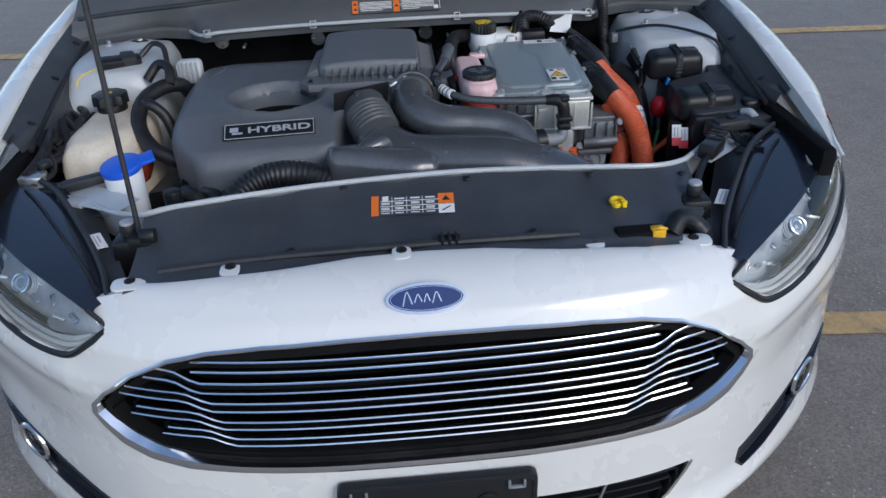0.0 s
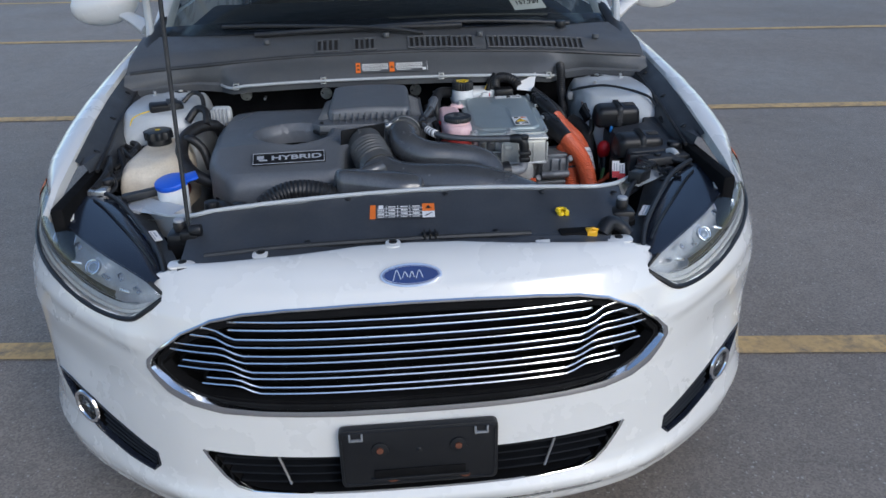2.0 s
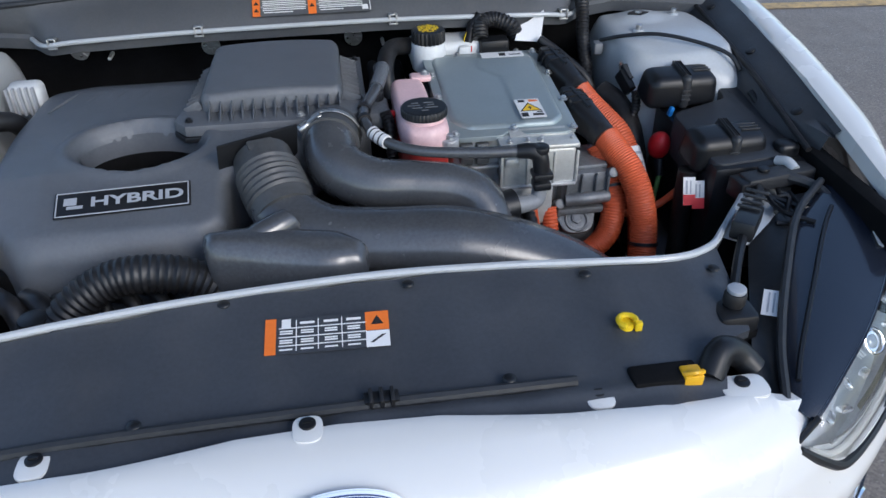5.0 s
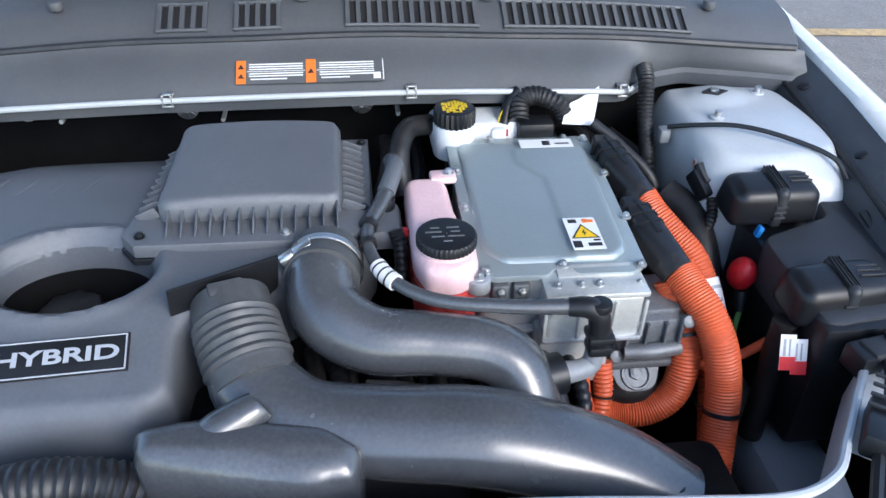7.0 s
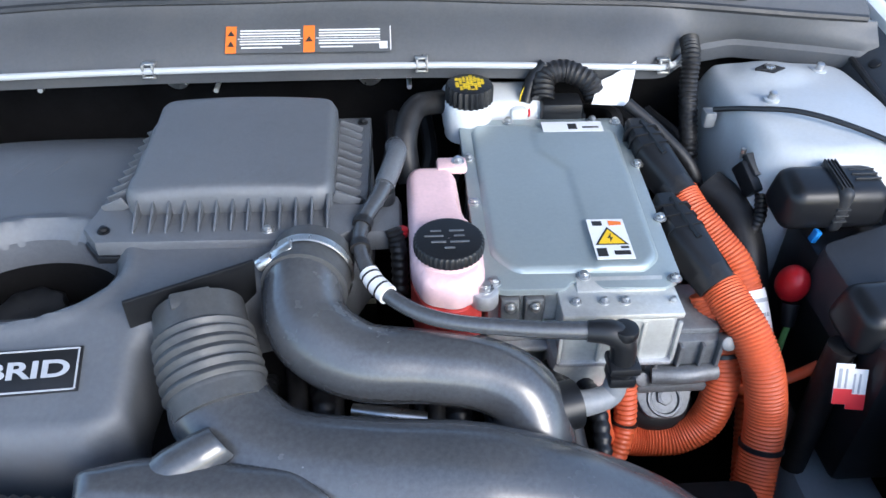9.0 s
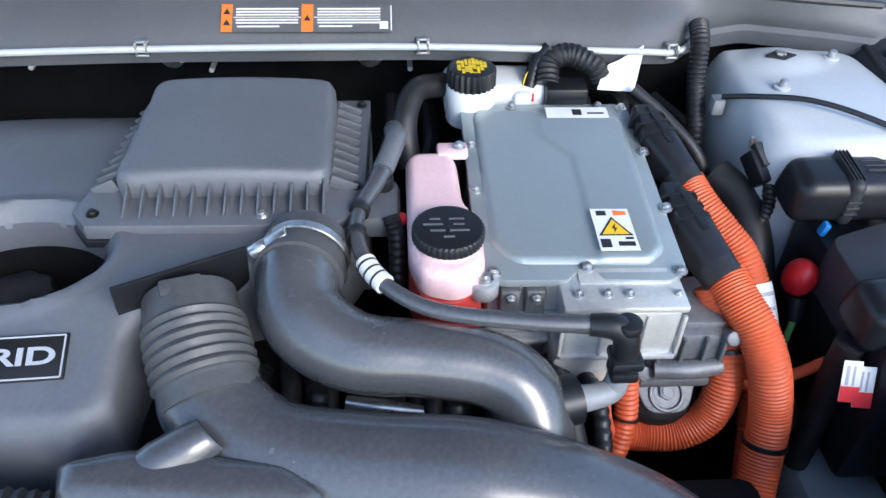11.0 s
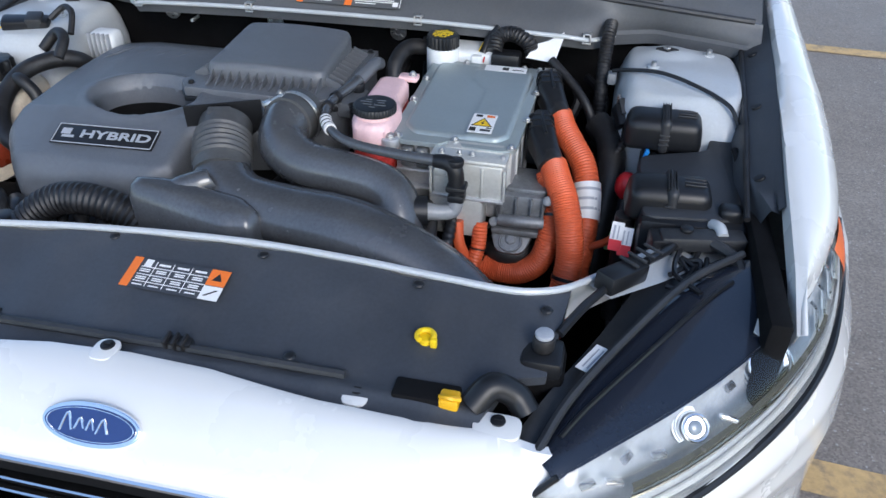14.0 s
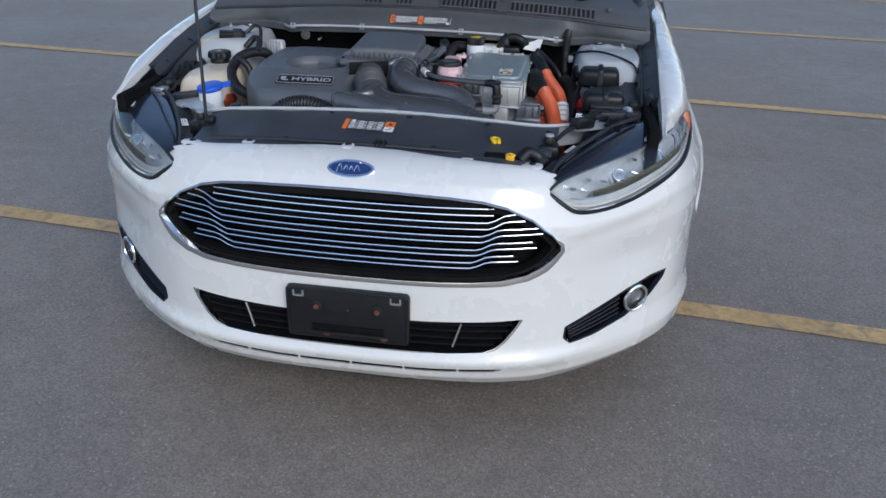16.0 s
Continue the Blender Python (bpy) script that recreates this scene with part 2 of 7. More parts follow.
def ball(cx, cy, cz, rx, ry, rz, bm=None, rot=(0, 0, 0), u=20, v=12):
    bm = bm or bmesh.new()
    made = bmesh.ops.create_uvsphere(bm, u_segments=u, v_segments=v, radius=1.0)["verts"]
    bmesh.ops.transform(bm, matrix=pose(cx, cy, cz, *rot) @ Matrix.Diagonal((rx, ry, rz, 1)), verts=made)
    return bm


def spline(points, n):
    """n points along a smooth curve through the given ones."""
    p = np.array(points, float)
    d = np.r_[0, np.cumsum(np.linalg.norm(np.diff(p, axis=0), axis=1) ** 0.5)]
    tang = np.zeros_like(p)
    for i in range(len(p)):
        a, c = max(0, i - 1), min(len(p) - 1, i + 1)
        tang[i] = (p[c] - p[a]) / (d[c] - d[a])
    out = []
    for q in np.linspace(0, d[-1], n):
        i = min(np.searchsorted(d, q, side="right") - 1, len(p) - 2)
        h = d[i + 1] - d[i]
        t = (q - d[i]) / h
        out.append((2 * t**3 - 3 * t**2 + 1) * p[i] + (t**3 - 2 * t**2 + t) * h * tang[i] + (-2 * t**3 + 3 * t**2) * p[i + 1] + (t**3 - t**2) * h * tang[i + 1])
    return np.array(out)


def tube(points, radius, n=40, seg=14, ribs=0, rib=0.0, flat=1.0, caps=True, bm=None, rib_from=0.0, rib_to=1.0, up=None):
    """A pipe along a smooth curve. radius: one or several along it; ribs: rings along it, rib high; flat: its height over its width."""
    if ribs:
        n = max(n, ribs * 4)
    c = spline(points, n)
    rad = np.interp(np.linspace(0, 1, n), np.linspace(0, 1, len(np.atleast_1d(radius))), np.atleast_1d(radius))
    k = np.linspace(0, 1, n)
    if ribs:
        inside = (k >= rib_from) & (k <= rib_to)
        rad = rad + inside * rib * (0.5 + 0.5 * np.sin(2 * np.pi * ribs * (k - rib_from) / max(1e-6, rib_to - rib_from)))
    bm = bm or bmesh.new()
    t = np.gradient(c, axis=0)
    t /= np.linalg.norm(t, axis=1)[:, None] + 1e-9
    side = np.cross(t[0], up if up is not None else ((0, 0, 1) if abs(t[0][2]) < 0.9 else (0, 1, 0)))
    rings = []
    for i in range(n):
        side = side - t[i] * side.dot(t[i])
        side /= np.linalg.norm(side) + 1e-9
        top = np.cross(side, t[i])
        rings.append([bm.verts.new(c[i] + rad[i] * (np.cos(a) * side + flat * np.sin(a) * top)) for a in np.linspace(0, 2 * np.pi, seg, endpoint=False)])
    for a, b in zip(rings, rings[1:]):
        for j in range(seg):
            bm.faces.new((a[j], a[(j + 1) % seg], b[(j + 1) % seg], b[j]))
    if caps:
        bm.faces.new(rings[0][::-1])
        bm.faces.new(rings[-1])
    return bm


def boxy_tube(points, wide, high, square, n=40, seg=24):
    """A pipe whose section goes from boxy to round: half widths, half heights and squareness along it."""
    c = spline(points, n)
    u = np.linspace(0, 1, n)
    w, h, e = (np.interp(u, np.linspace(0, 1, len(v)), v) for v in (wide, high, square))
    t = np.gradient(c, axis=0)
    t /= np.linalg.norm(t, axis=1)[:, None] + 1e-9
    rows = []
    for i in range(n):
        side = np.cross(t[i], (0, 0, 1))
        side /= np.linalg.norm(side) + 1e-9
        top = np.cross(side, t[i])
        row = []
        for a in np.linspace(0, 2 * np.pi, seg, endpoint=False) + 0.13:
            ca, sa = math.cos(a), math.sin(a)
            r = (abs(ca) ** e[i] + abs(sa) ** e[i]) ** (-1 / e[i])
            row.append(tuple(c[i] + r * (w[i] * ca * side + h[i] * sa * top)))
        rows.append(row)
    bm = loft(rows, closed=True)
    bm.verts.ensure_lookup_table()
    bm.faces.new([bm.verts[j] for j in range(seg)][::-1])
    bm.faces.new([bm.verts[(n - 1) * seg + j] for j in range(seg)])
    return bm


def smooth_loop(points, n=6, r=0.35):
    """A closed outline with its corners rounded."""
    p = np.array(points, float)
    out = []
    for i in range(len(p)):
        a, b, c = p[i - 1], p[i], p[(i + 1) % len(p)]
        la, lc = np.linalg.norm(a - b), np.linalg.norm(c - b)
        d = min(la, lc) * r
        s, e = b + (a - b) / la * d, b + (c - b) / lc * d
        for t in np.linspace(0, 1, n):
            out.append((1 - t) ** 2 * s + 2 * t * (1 - t) * b + t**2 * e)
    return np.array(out)


def nearest_on(loop, pts):
    """Distance and nearest place on a closed outline, and whether each point lies inside it."""
    a, b = loop, np.roll(loop, -1, axis=0)
    best, place, inside = np.full(len(pts), 1e9), np.zeros_like(pts), np.zeros(len(pts), bool)
    for p, q in zip(a, b):
        d = q - p
        t = np.clip(((pts - p) @ d) / max(1e-12, d @ d), 0, 1)
        near = p + t[:, None] * d
        far = np.hypot(*(pts - near).T)
        closer = far < best
        best[closer], place[closer] = far[closer], near[closer]
        if p[1] != q[1]:
            cross = ((p[1] > pts[:, 1]) != (q[1] > pts[:, 1])) & (pts[:, 0] < (q[0] - p[0]) * (pts[:, 1] - p[1]) / (q[1] - p[1]) + p[0])
            inside ^= cross
    return best, place, inside


def sheet(name, place, lo, hi, cell, keep=None, holes=(), material=None, parent=None, label="", thick=0.0):
    """A curved sheet place(u, v) over a rectangle, trimmed to the outline keep and pierced by holes, with the rims drawn onto the outlines."""
    nu, nv = max(2, int((hi[0] - lo[0]) / cell)), max(2, int((hi[1] - lo[1]) / cell))
    uu, vv = np.meshgrid(np.linspace(lo[0], hi[0], nu + 1), np.linspace(lo[1], hi[1], nv + 1), indexing="ij")
    pts = np.stack([uu.ravel(), vv.ravel()], 1)
    loops = ([(keep, True)] if keep is not None else []) + [(h, False) for h in holes]
    moved = pts.copy()
    for loop, _ in loops:
        far, near, _ = nearest_on(loop, pts)
        snap = far < cell * 0.72
        moved[snap] = near[snap]
    idx = np.arange((nu + 1) * (nv + 1)).reshape(nu + 1, nv + 1)
    quads = np.stack([idx[:-1, :-1], idx[1:, :-1], idx[1:, 1:], idx[:-1, 1:]], -1).reshape(-1, 4)
    mid = moved[quads].mean(1)
    ok = np.ones(len(quads), bool)
    for loop, want in loops:
        _, _, inside = nearest_on(loop, mid)
        ok &= inside == want
    quads = quads[ok]
    x, y, z = place(moved[:, 0], moved[:, 1])
    co = np.stack([x, y, z], 1)
    used = np.unique(quads)
    back = np.full(len(co), -1)
    back[used] = np.arange(len(used))
    me = bpy.data.meshes.new(name)
    me.from_pydata(co[used].tolist(), [], back[quads].tolist())
    bm = bmesh.new()
    bm.from_mesh(me)
    bpy.data.meshes.remove(me)
    bmesh.ops.dissolve_degenerate(bm, dist=1e-5, edges=bm.edges)
    bmesh.ops.recalc_face_normals(bm, faces=bm.faces)
    if thick:
        rim = [e for e in bm.edges if len(e.link_faces) == 1]
        ext = bmesh.ops.extrude_edge_only(bm, edges=rim)["geom"]
        for v in (g for g in ext if isinstance(g, bmesh.types.BMVert)):
            v.co += Vector(thick)
    return part(name, bm, material, parent, label)


def shell(name, outline, top, edge=0.02, drop=0.03, skirt=0.02, cell=0.006, holes=(), material=None, parent=None, label="", dish=None):
    """A moulded cover over a plan outline: top(x, y) its height; its rim rolls down by drop within edge, then a skirt goes straight down."""
    loop = np.array(outline, float)

    def place(x, y):
        far, _, inside = nearest_on(loop, np.stack([x, y], 1))
        k = np.clip(1 - np.where(inside, far, 0) / edge, 0, 1)
        z = top(x, y) - drop * (1 - np.sqrt(np.clip(1 - k * k, 0, 1)))
        if dish is not None:
            z = z + dish(x, y)
        return x, y, z

    return sheet(name, place, loop.min(0) - cell, loop.max(0) + cell, cell, loop, holes, material, parent, label, (0, 0, -skirt))


def flat(name, outline, z0, z1, bevel, material, parent=None, label="", m=None):
    """A flat plate with the given plan outline between two heights."""
    bm = bmesh.new()
    f = bm.faces.new([bm.verts.new((x, y, z0)) for x, y in outline])
    ext = bmesh.ops.extrude_face_region(bm, geom=[f])["geom"]
    for v in (g for g in ext if isinstance(g, bmesh.types.BMVert)):
        v.co.z = z1
    bmesh.ops.recalc_face_normals(bm, faces=bm.faces)
    if bevel:
        rims = [e for e in bm.edges if abs(e.verts[0].co.z - e.verts[1].co.z) < 1e-7 and abs(e.verts[0].co.z - z1) < 1e-7]
        bmesh.ops.bevel(bm, geom=rims, offset=bevel, segments=2, affect="EDGES", profile=0.5)
    if m is not None:
        move(bm, m)
    return part(name, bm, material, parent, label)


def loft(rows, bm=None, closed=False):
    """Faces between rows of points."""
    bm = bm or bmesh.new()
    rings = [[bm.verts.new(p) for p in r] for r in rows]
    for a, b in zip(rings, rings[1:]):
        for j in range(len(a) - (0 if closed else 1)):
            k = (j + 1) % len(a)
            bm.faces.new((a[j], a[k], b[k], b[j]))
    bmesh.ops.recalc_face_normals(bm, faces=bm.faces)
    return bm


def words(name, text, size, m, material, parent, label="", depth=0.0004, spread=1.0):
    """Raised lettering in the built-in font."""
    cu = bpy.data.curves.new(name, "FONT")
    cu.body, cu.size, cu.extrude, cu.align_x, cu.align_y, cu.space_character = text, size, depth, "CENTER", "CENTER", spread
    cu.offset = 0.0006
    tmp = bpy.data.objects.new(name, cu)
    scene.collection.objects.link(tmp)
    me = bpy.data.meshes.new_from_object(tmp.evaluated_get(bpy.context.evaluated_depsgraph_get()))
    bpy.data.objects.remove(tmp)
    ob = mesh_part(name, me, material, parent, label, smooth=False)
    ob.matrix_local = m
    return ob


def bars(name, rects, m, material, parent, label="", h=0.0004):
    """Thin printed bars and patches: x, y, width, height in the plane of m."""
    if len(rects) <= 4:
        for x, y, w, t in rects:
            part(name, move(rbox(x, y, h / 2, w, t, h, 0), m), material, parent, label, smooth=False)
        return None
    bm = bmesh.new()
    for x, y, w, t in rects:
        rbox(x, y, h / 2, w, t, h, 0, bm=bm)
    move(bm, m)
    return part(name, bm, material, parent, label, smooth=False)


def lobed(cx, cy, cz, r, h, lobes, depth=0.0016):
    """A screw cap with a gripped rim."""
    n = lobes * 6
    rows = []
    for z, k, g in ((-0.5, 1.0, 1), (0.32, 1.0, 1), (0.46, 0.96, 0.5), (0.5, 0.88, 0), (0.5, 0.02, 0)):
        rows.append([(cx + (r * k + g * depth * math.cos(lobes * a)) * math.cos(a), cy + (r * k + g * depth * math.cos(lobes * a)) * math.sin(a), cz + z * h) for a in np.linspace(0, 2 * math.pi, n, endpoint=False)])
    return loft(rows, closed=True)


def bolt(cx, cy, cz, parent, r=0.005, rot=(0, 0, 0), material=None):
    bm = cyl(0, 0, 0.0008, r * 1.45, 0.0016, 16)
    cyl(0, 0, 0.0035, r, 0.004, 6, 0.0006, bm=bm)
    cyl(0, 0, 0.006, r * 0.6, 0.0012, 12, bm=bm)
    move(bm, pose(cx, cy, cz, *rot))
    return part("bolt", bm, material or STEEL, parent, "bright zinc bolt head")

# ---- ground ----
def ground():
    bm = bmesh.new()
    bmesh.ops.create_grid(bm, x_segments=2, y_segments=2, size=400)
    ob = part("ground", bm, ASPHALT)
    tagged(ob, "weathered dark grey asphalt of an open car park", "ground", kind="structure")
    for y0, slope, w, a, b in ((0.955, -0.10, 0.10, -12.0, 12.0), (3.80, -0.085, 0.10, -14.0, 14.0), (6.55, -0.08, 0.10, -16.0, 16.0), (-1.92, -0.10, 0.10, -12.0, 12.0), (9.3, -0.08, 0.10, -18.0, 18.0)):
        bm = bmesh.new()
        rows = []
        for i in range(121):
            x = a + (b - a) * i / 120
            j1, j2 = (0.006 * noise.noise((x * 6, y0, k)) for k in (0.0, 9.0))
            y = y0 + slope * x
            rows.append([(x, y - w / 2 + j1, 0.004), (x, y + w / 2 + j2, 0.004)])
        line = part("parking_line", loft(rows, bm), LINE_Y)
        tagged(line, "worn faded yellow painted parking line on asphalt", "parking line", "parking lines", "structure")


ground()

# ---- the car: its skin ----
PLAN = np.array([(0, 0.0), (0.2, 0.004), (0.35, 0.022), (0.45, 0.048), (0.52, 0.08), (0.6, 0.132), (0.7, 0.215), (0.78, 0.298), (0.845, 0.395), (0.895, 0.53), (0.925, 0.70), (0.938, 0.95), (0.942, 1.3)])
PLAN_C = spline([(-0.2, 0.004), *PLAN.tolist()], 400)
PLAN_C = PLAN_C[PLAN_C[:, 0] >= 0]
PLAN_C[0] = (0, 0)
ARC = np.r_[0, np.cumsum(np.hypot(*np.diff(PLAN_C, axis=0).T))]
DEPTH_Z = np.array([0.14, 0.175, 0.205, 0.24, 0.27, 0.31, 0.36, 0.45, 0.50, 0.575, 0.63, 0.68, 0.705, 0.725, 0.745, 0.757, 0.766, 0.773, 0.80])
DEPTH_Y = np.array([0.065, 0.035, 0.010, -0.002, -0.002, 0.004, 0.006, 0.008, 0.010, 0.008, 0.012, 0.028, 0.042, 0.056, 0.077, 0.098, 0.122, 0.15, 0.25])


def skin(s, z):
    """The car's outer skin, s metres round from the nose (negative: the other side), at the height z."""
    s, z = np.asarray(s, float), np.asarray(z, float)
    a = np.abs(s)
    x, y = np.interp(a, ARC, PLAN_C[:, 0]), np.interp(a, ARC, PLAN_C[:, 1])
    tx, ty = np.interp(a + 0.01, ARC, PLAN_C[:, 0]) - np.interp(a - 0.01, ARC, PLAN_C[:, 0]), np.interp(a + 0.01, ARC, PLAN_C[:, 1]) - np.interp(a - 0.01, ARC, PLAN_C[:, 1])
    ln = np.hypot(tx, ty) + 1e-9
    nx, ny = -ty / ln, tx / ln
    side = np.clip((a - 0.55) / 0.5, 0, 1)
    front = np.interp(z, DEPTH_Z, DEPTH_Y)
    flank = np.interp(z, [0.14, 0.175, 0.21, 0.26, 0.32, 0.45, 0.58, 0.64, 0.70, 0.74, 0.78, 0.80], [0.05, 0.02, -0.008, -0.016, -0.002, 0.004, 0.0, 0.010, 0.036, 0.056, 0.074, 0.084])
    off = front * (1 - side) + flank * side
    return np.sign(s) * (x + nx * off), y + ny * off, z


def s_of(x, z):
    """Where on the skin, at the height z, the half breadth x lies."""
    lo, hi = 0.0, ARC[-1] - 0.02
    for _ in range(40):
        mid = (lo + hi) / 2
        lo, hi = (mid, hi) if skin(mid, z)[0] < abs(x) else (lo, mid)
    return math.copysign(lo, x)


def on_skin(points, lift=0.0):
    """Points x, z laid on the skin; lift: metres out from it."""
    out = []
    for x, z in points:
        s = s_of(x, z) if x else 0.0
        p = np.array([float(v) for v in skin(s, z)])
        a, b = (np.array([float(v) for v in skin(s + d, z)]) for d in (-0.004, 0.004))
        c, d = (np.array([float(v) for v in skin(s, z + e)]) for e in (-0.004, 0.004))
        n = np.cross(b - a, d - c)
        out.append(p + lift * n / np.linalg.norm(n))
    return np.array(out)


def sz(points):
    return np.array([(s_of(x, z) if x else 0.0, z) for x, z in points])


def both(half):
    """A closed symmetric outline from its right half, top centre to bottom centre."""
    return [*half, *[(-x, z) for x, z in reversed(half) if x > 1e-6]]


GRILLE = both([(0, 0.702), (0.12, 0.701), (0.24, 0.697), (0.32, 0.690), (0.38, 0.678), (0.44, 0.650), (0.49, 0.612), (0.516, 0.582), (0.518, 0.566), (0.503, 0.545), (0.48, 0.522), (0.44, 0.501), (0.38, 0.488), (0.30, 0.483), (0.15, 0.480), (0, 0.479)])
LOWER = both([(0, 0.372), (0.2, 0.374), (0.35, 0.378), (0.437, 0.383), (0.430, 0.372), (0.395, 0.320), (0.372, 0.299), (0.345, 0.291), (0.2, 0.285), (0, 0.284)])
FOG = [(0.545, 0.342), (0.62, 0.374), (0.70, 0.404), (0.765, 0.418), (0.808, 0.414), (0.802, 0.396), (0.765, 0.358), (0.70, 0.324), (0.62, 0.302), (0.56, 0.294), (0.543, 0.312)]
SLOT = both([(0, 0.240), (0.2, 0.241), (0.36, 0.244), (0.398, 0.243), (0.37, 0.231), (0.2, 0.227), (0, 0.226)])
LAMP_LOW = [(0.472, 0.112, 0.706), (0.508, 0.110, 0.683), (0.552, 0.125, 0.660), (0.648, 0.198, 0.660), (0.745, 0.302, 0.682), (0.803, 0.395, 0.699), (0.828, 0.460, 0.714), (0.848, 0.560, 0.738), (0.850, 0.655, 0.774)]
LAMP_UP = [(0.472, 0.112, 0.706), (0.500, 0.123, 0.733), (0.545, 0.160, 0.745), (0.614, 0.222, 0.757), (0.682, 0.296, 0.766), (0.745, 0.378, 0.776), (0.788, 0.455, 0.784), (0.824, 0.555, 0.797), (0.850, 0.655, 0.774)]

car = thing("car", "pearl white sedan with open engine bay, parked across painted lines", "car")


def bumper():
    top = [(-0.85, 0.774)] + [(-x, z) for x, _, z in LAMP_LOW[::-1]][1:] + [(-0.500, 0.736), (-0.43, 0.755), (-0.27, 0.7645), (-0.10, 0.7710), (0, 0.772), (0.10, 0.7710), (0.27, 0.7645), (0.43, 0.755), (0.500, 0.736)] + [(x, z) for x, _, z in LAMP_LOW]
    keep = [tuple(p) for p in sz(top)]
    s1 = s_of(0.85, 0.774)
    # Behind the lamp the seam drops to the wheel arch.
    keep += [(s1 + 0.005, 0.70), (s1 - 0.01, 0.62), (s1 - 0.05, 0.45), (s1 - 0.09, 0.30), (s1 - 0.12, 0.175)]
    keep += list(map(tuple, sz([(0.70, 0.170), (0.60, 0.164), (0.50, 0.156), (0.44, 0.168)]))) + [(0, 0.176)] + list(map(tuple, sz([(-0.44, 0.168), (-0.50, 0.156), (-0.60, 0.164), (-0.70, 0.170)])))
    keep += [(-(s1 - 0.12), 0.175), (-(s1 - 0.09), 0.30), (-(s1 - 0.05), 0.45), (-(s1 - 0.01), 0.62), (-(s1 + 0.005), 0.70)]
    fogs = [smooth_loop(sz([(k * x, z) for x, z in FOG]), 4, 0.3) for k in (1, -1)]
    holes = [sz(GRILLE), smooth_loop(sz(LOWER), 4, 0.3), *fogs, sz(SLOT)]

    def place(s, z):
        x, y, zz = skin(s, z)
        # A ridge from the grille's corner up to the lamp, a hollow below the lamp, and the chin.
        a = np.abs(s)
        mid = 0.615 + 0.10 * (a - 0.6)
        ridge = np.exp(-(((z - mid) / np.where(z > mid, 0.045, 0.022)) ** 2)) * np.clip((a - 0.50) / 0.08, 0, 1) * np.clip((1.05 - a) / 0.3, 0, 1)
        chin = np.exp(-(((z - 0.262) / 0.020) ** 2)) * np.clip((0.72 - a) / 0.2, 0, 1)
        hollow = np.exp(-(((a - 0.80) / 0.15) ** 2)) * np.exp(-(((z - 0.50) / 0.06) ** 2))
        brow = np.exp(-(((z - 0.715 - 0.01 * np.cos(a * 3)) / 0.012) ** 2)) * np.clip((0.47 - a) / 0.1, 0, 1)
        return x, y - 0.011 * ridge - 0.012 * chin + 0.014 * hollow - 0.002 * brow, zz

    sheet("front_bumper", place, (-s1 - 0.02, 0.148), (s1 + 0.02, 0.785), 0.0055, np.array(keep), holes, PAINT, car, "pearl white painted front bumper", (0, 0.012, -0.002))
    # Fixing tabs along the top edge.
    for x, y, z in ((0.427, 0.160, 0.752), (0.269, 0.166, 0.757), (-0.03, 0.158, 0.769), (-0.29, 0.163, 0.759), (-0.44, 0.156, 0.751)):
        w = 0.052 if abs(x) > 0.4 else 0.030
        loop = smooth_loop([(x - w / 2, y - 0.02), (x + w / 2, y - 0.02), (x + w / 2, y + 0.014), (x - w / 2, y + 0.014)], 5, 0.4)
        flat("bumper_tab", loop, z - 0.001, z + 0.003, 0.0008, PAINT, car)
        bm = cyl(x, y + 0.003, z + 0.003, 0.0085, 0.004, 20, 0.001)
        rbox(x, y + 0.003, z + 0.006, 0.009, 0.002, 0.002, 0, bm=bm)
        part("push_clip", bm, BLACK, car, "black plastic push clip")


def band(path, half, material, name, parent, lift=0.004, label="", depth=0.004, closed=True):
    """A raised strip along an outline on the skin, half its width to either side."""
    p = np.array(path, float)
    n = len(p)
    rows = []
    for i in range(n):
        a = p[(i - 1) % n] if closed or i else p[i]
        c = p[(i + 1) % n] if closed or i < n - 1 else p[i]
        d = c - a
        d /= np.linalg.norm(d) + 1e-9
        k = np.array([-d[1], d[0]])
        h = half(p[i]) if callable(half) else half
        pts = [p[i] + k * h * q for q in (-1, -0.6, 0.0, 0.6, 1)]
        lifts = [-depth, lift * 0.75, lift, lift * 0.75, -depth]
        row = []
        for q, li in zip(pts, lifts):
            row.append(on_skin([tuple(q)], li)[0])
        rows.append(row)
    if closed:
        rows.append(rows[0])
    return part(name, loft(rows), material, parent, label)


def dense(points, step=0.012, closed=True):
    p = np.array(points + (points[:1] if closed else []), float)
    out = []
    for a, b in zip(p, p[1:]):
        k = max(1, int(np.linalg.norm(b - a) / step))
        out += [tuple(a + (b - a) * i / k) for i in range(k)]
    return out if closed else out + [tuple(p[-1])]


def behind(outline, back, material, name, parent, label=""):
    """A dark backing panel and its walls set behind an opening, painted as shade."""
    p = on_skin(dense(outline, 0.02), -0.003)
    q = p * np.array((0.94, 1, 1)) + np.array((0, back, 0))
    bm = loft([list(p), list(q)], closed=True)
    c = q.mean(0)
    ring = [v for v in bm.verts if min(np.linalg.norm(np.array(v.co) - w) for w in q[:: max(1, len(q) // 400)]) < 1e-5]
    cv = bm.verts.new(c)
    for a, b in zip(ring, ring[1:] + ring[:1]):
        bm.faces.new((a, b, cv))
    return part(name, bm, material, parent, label)


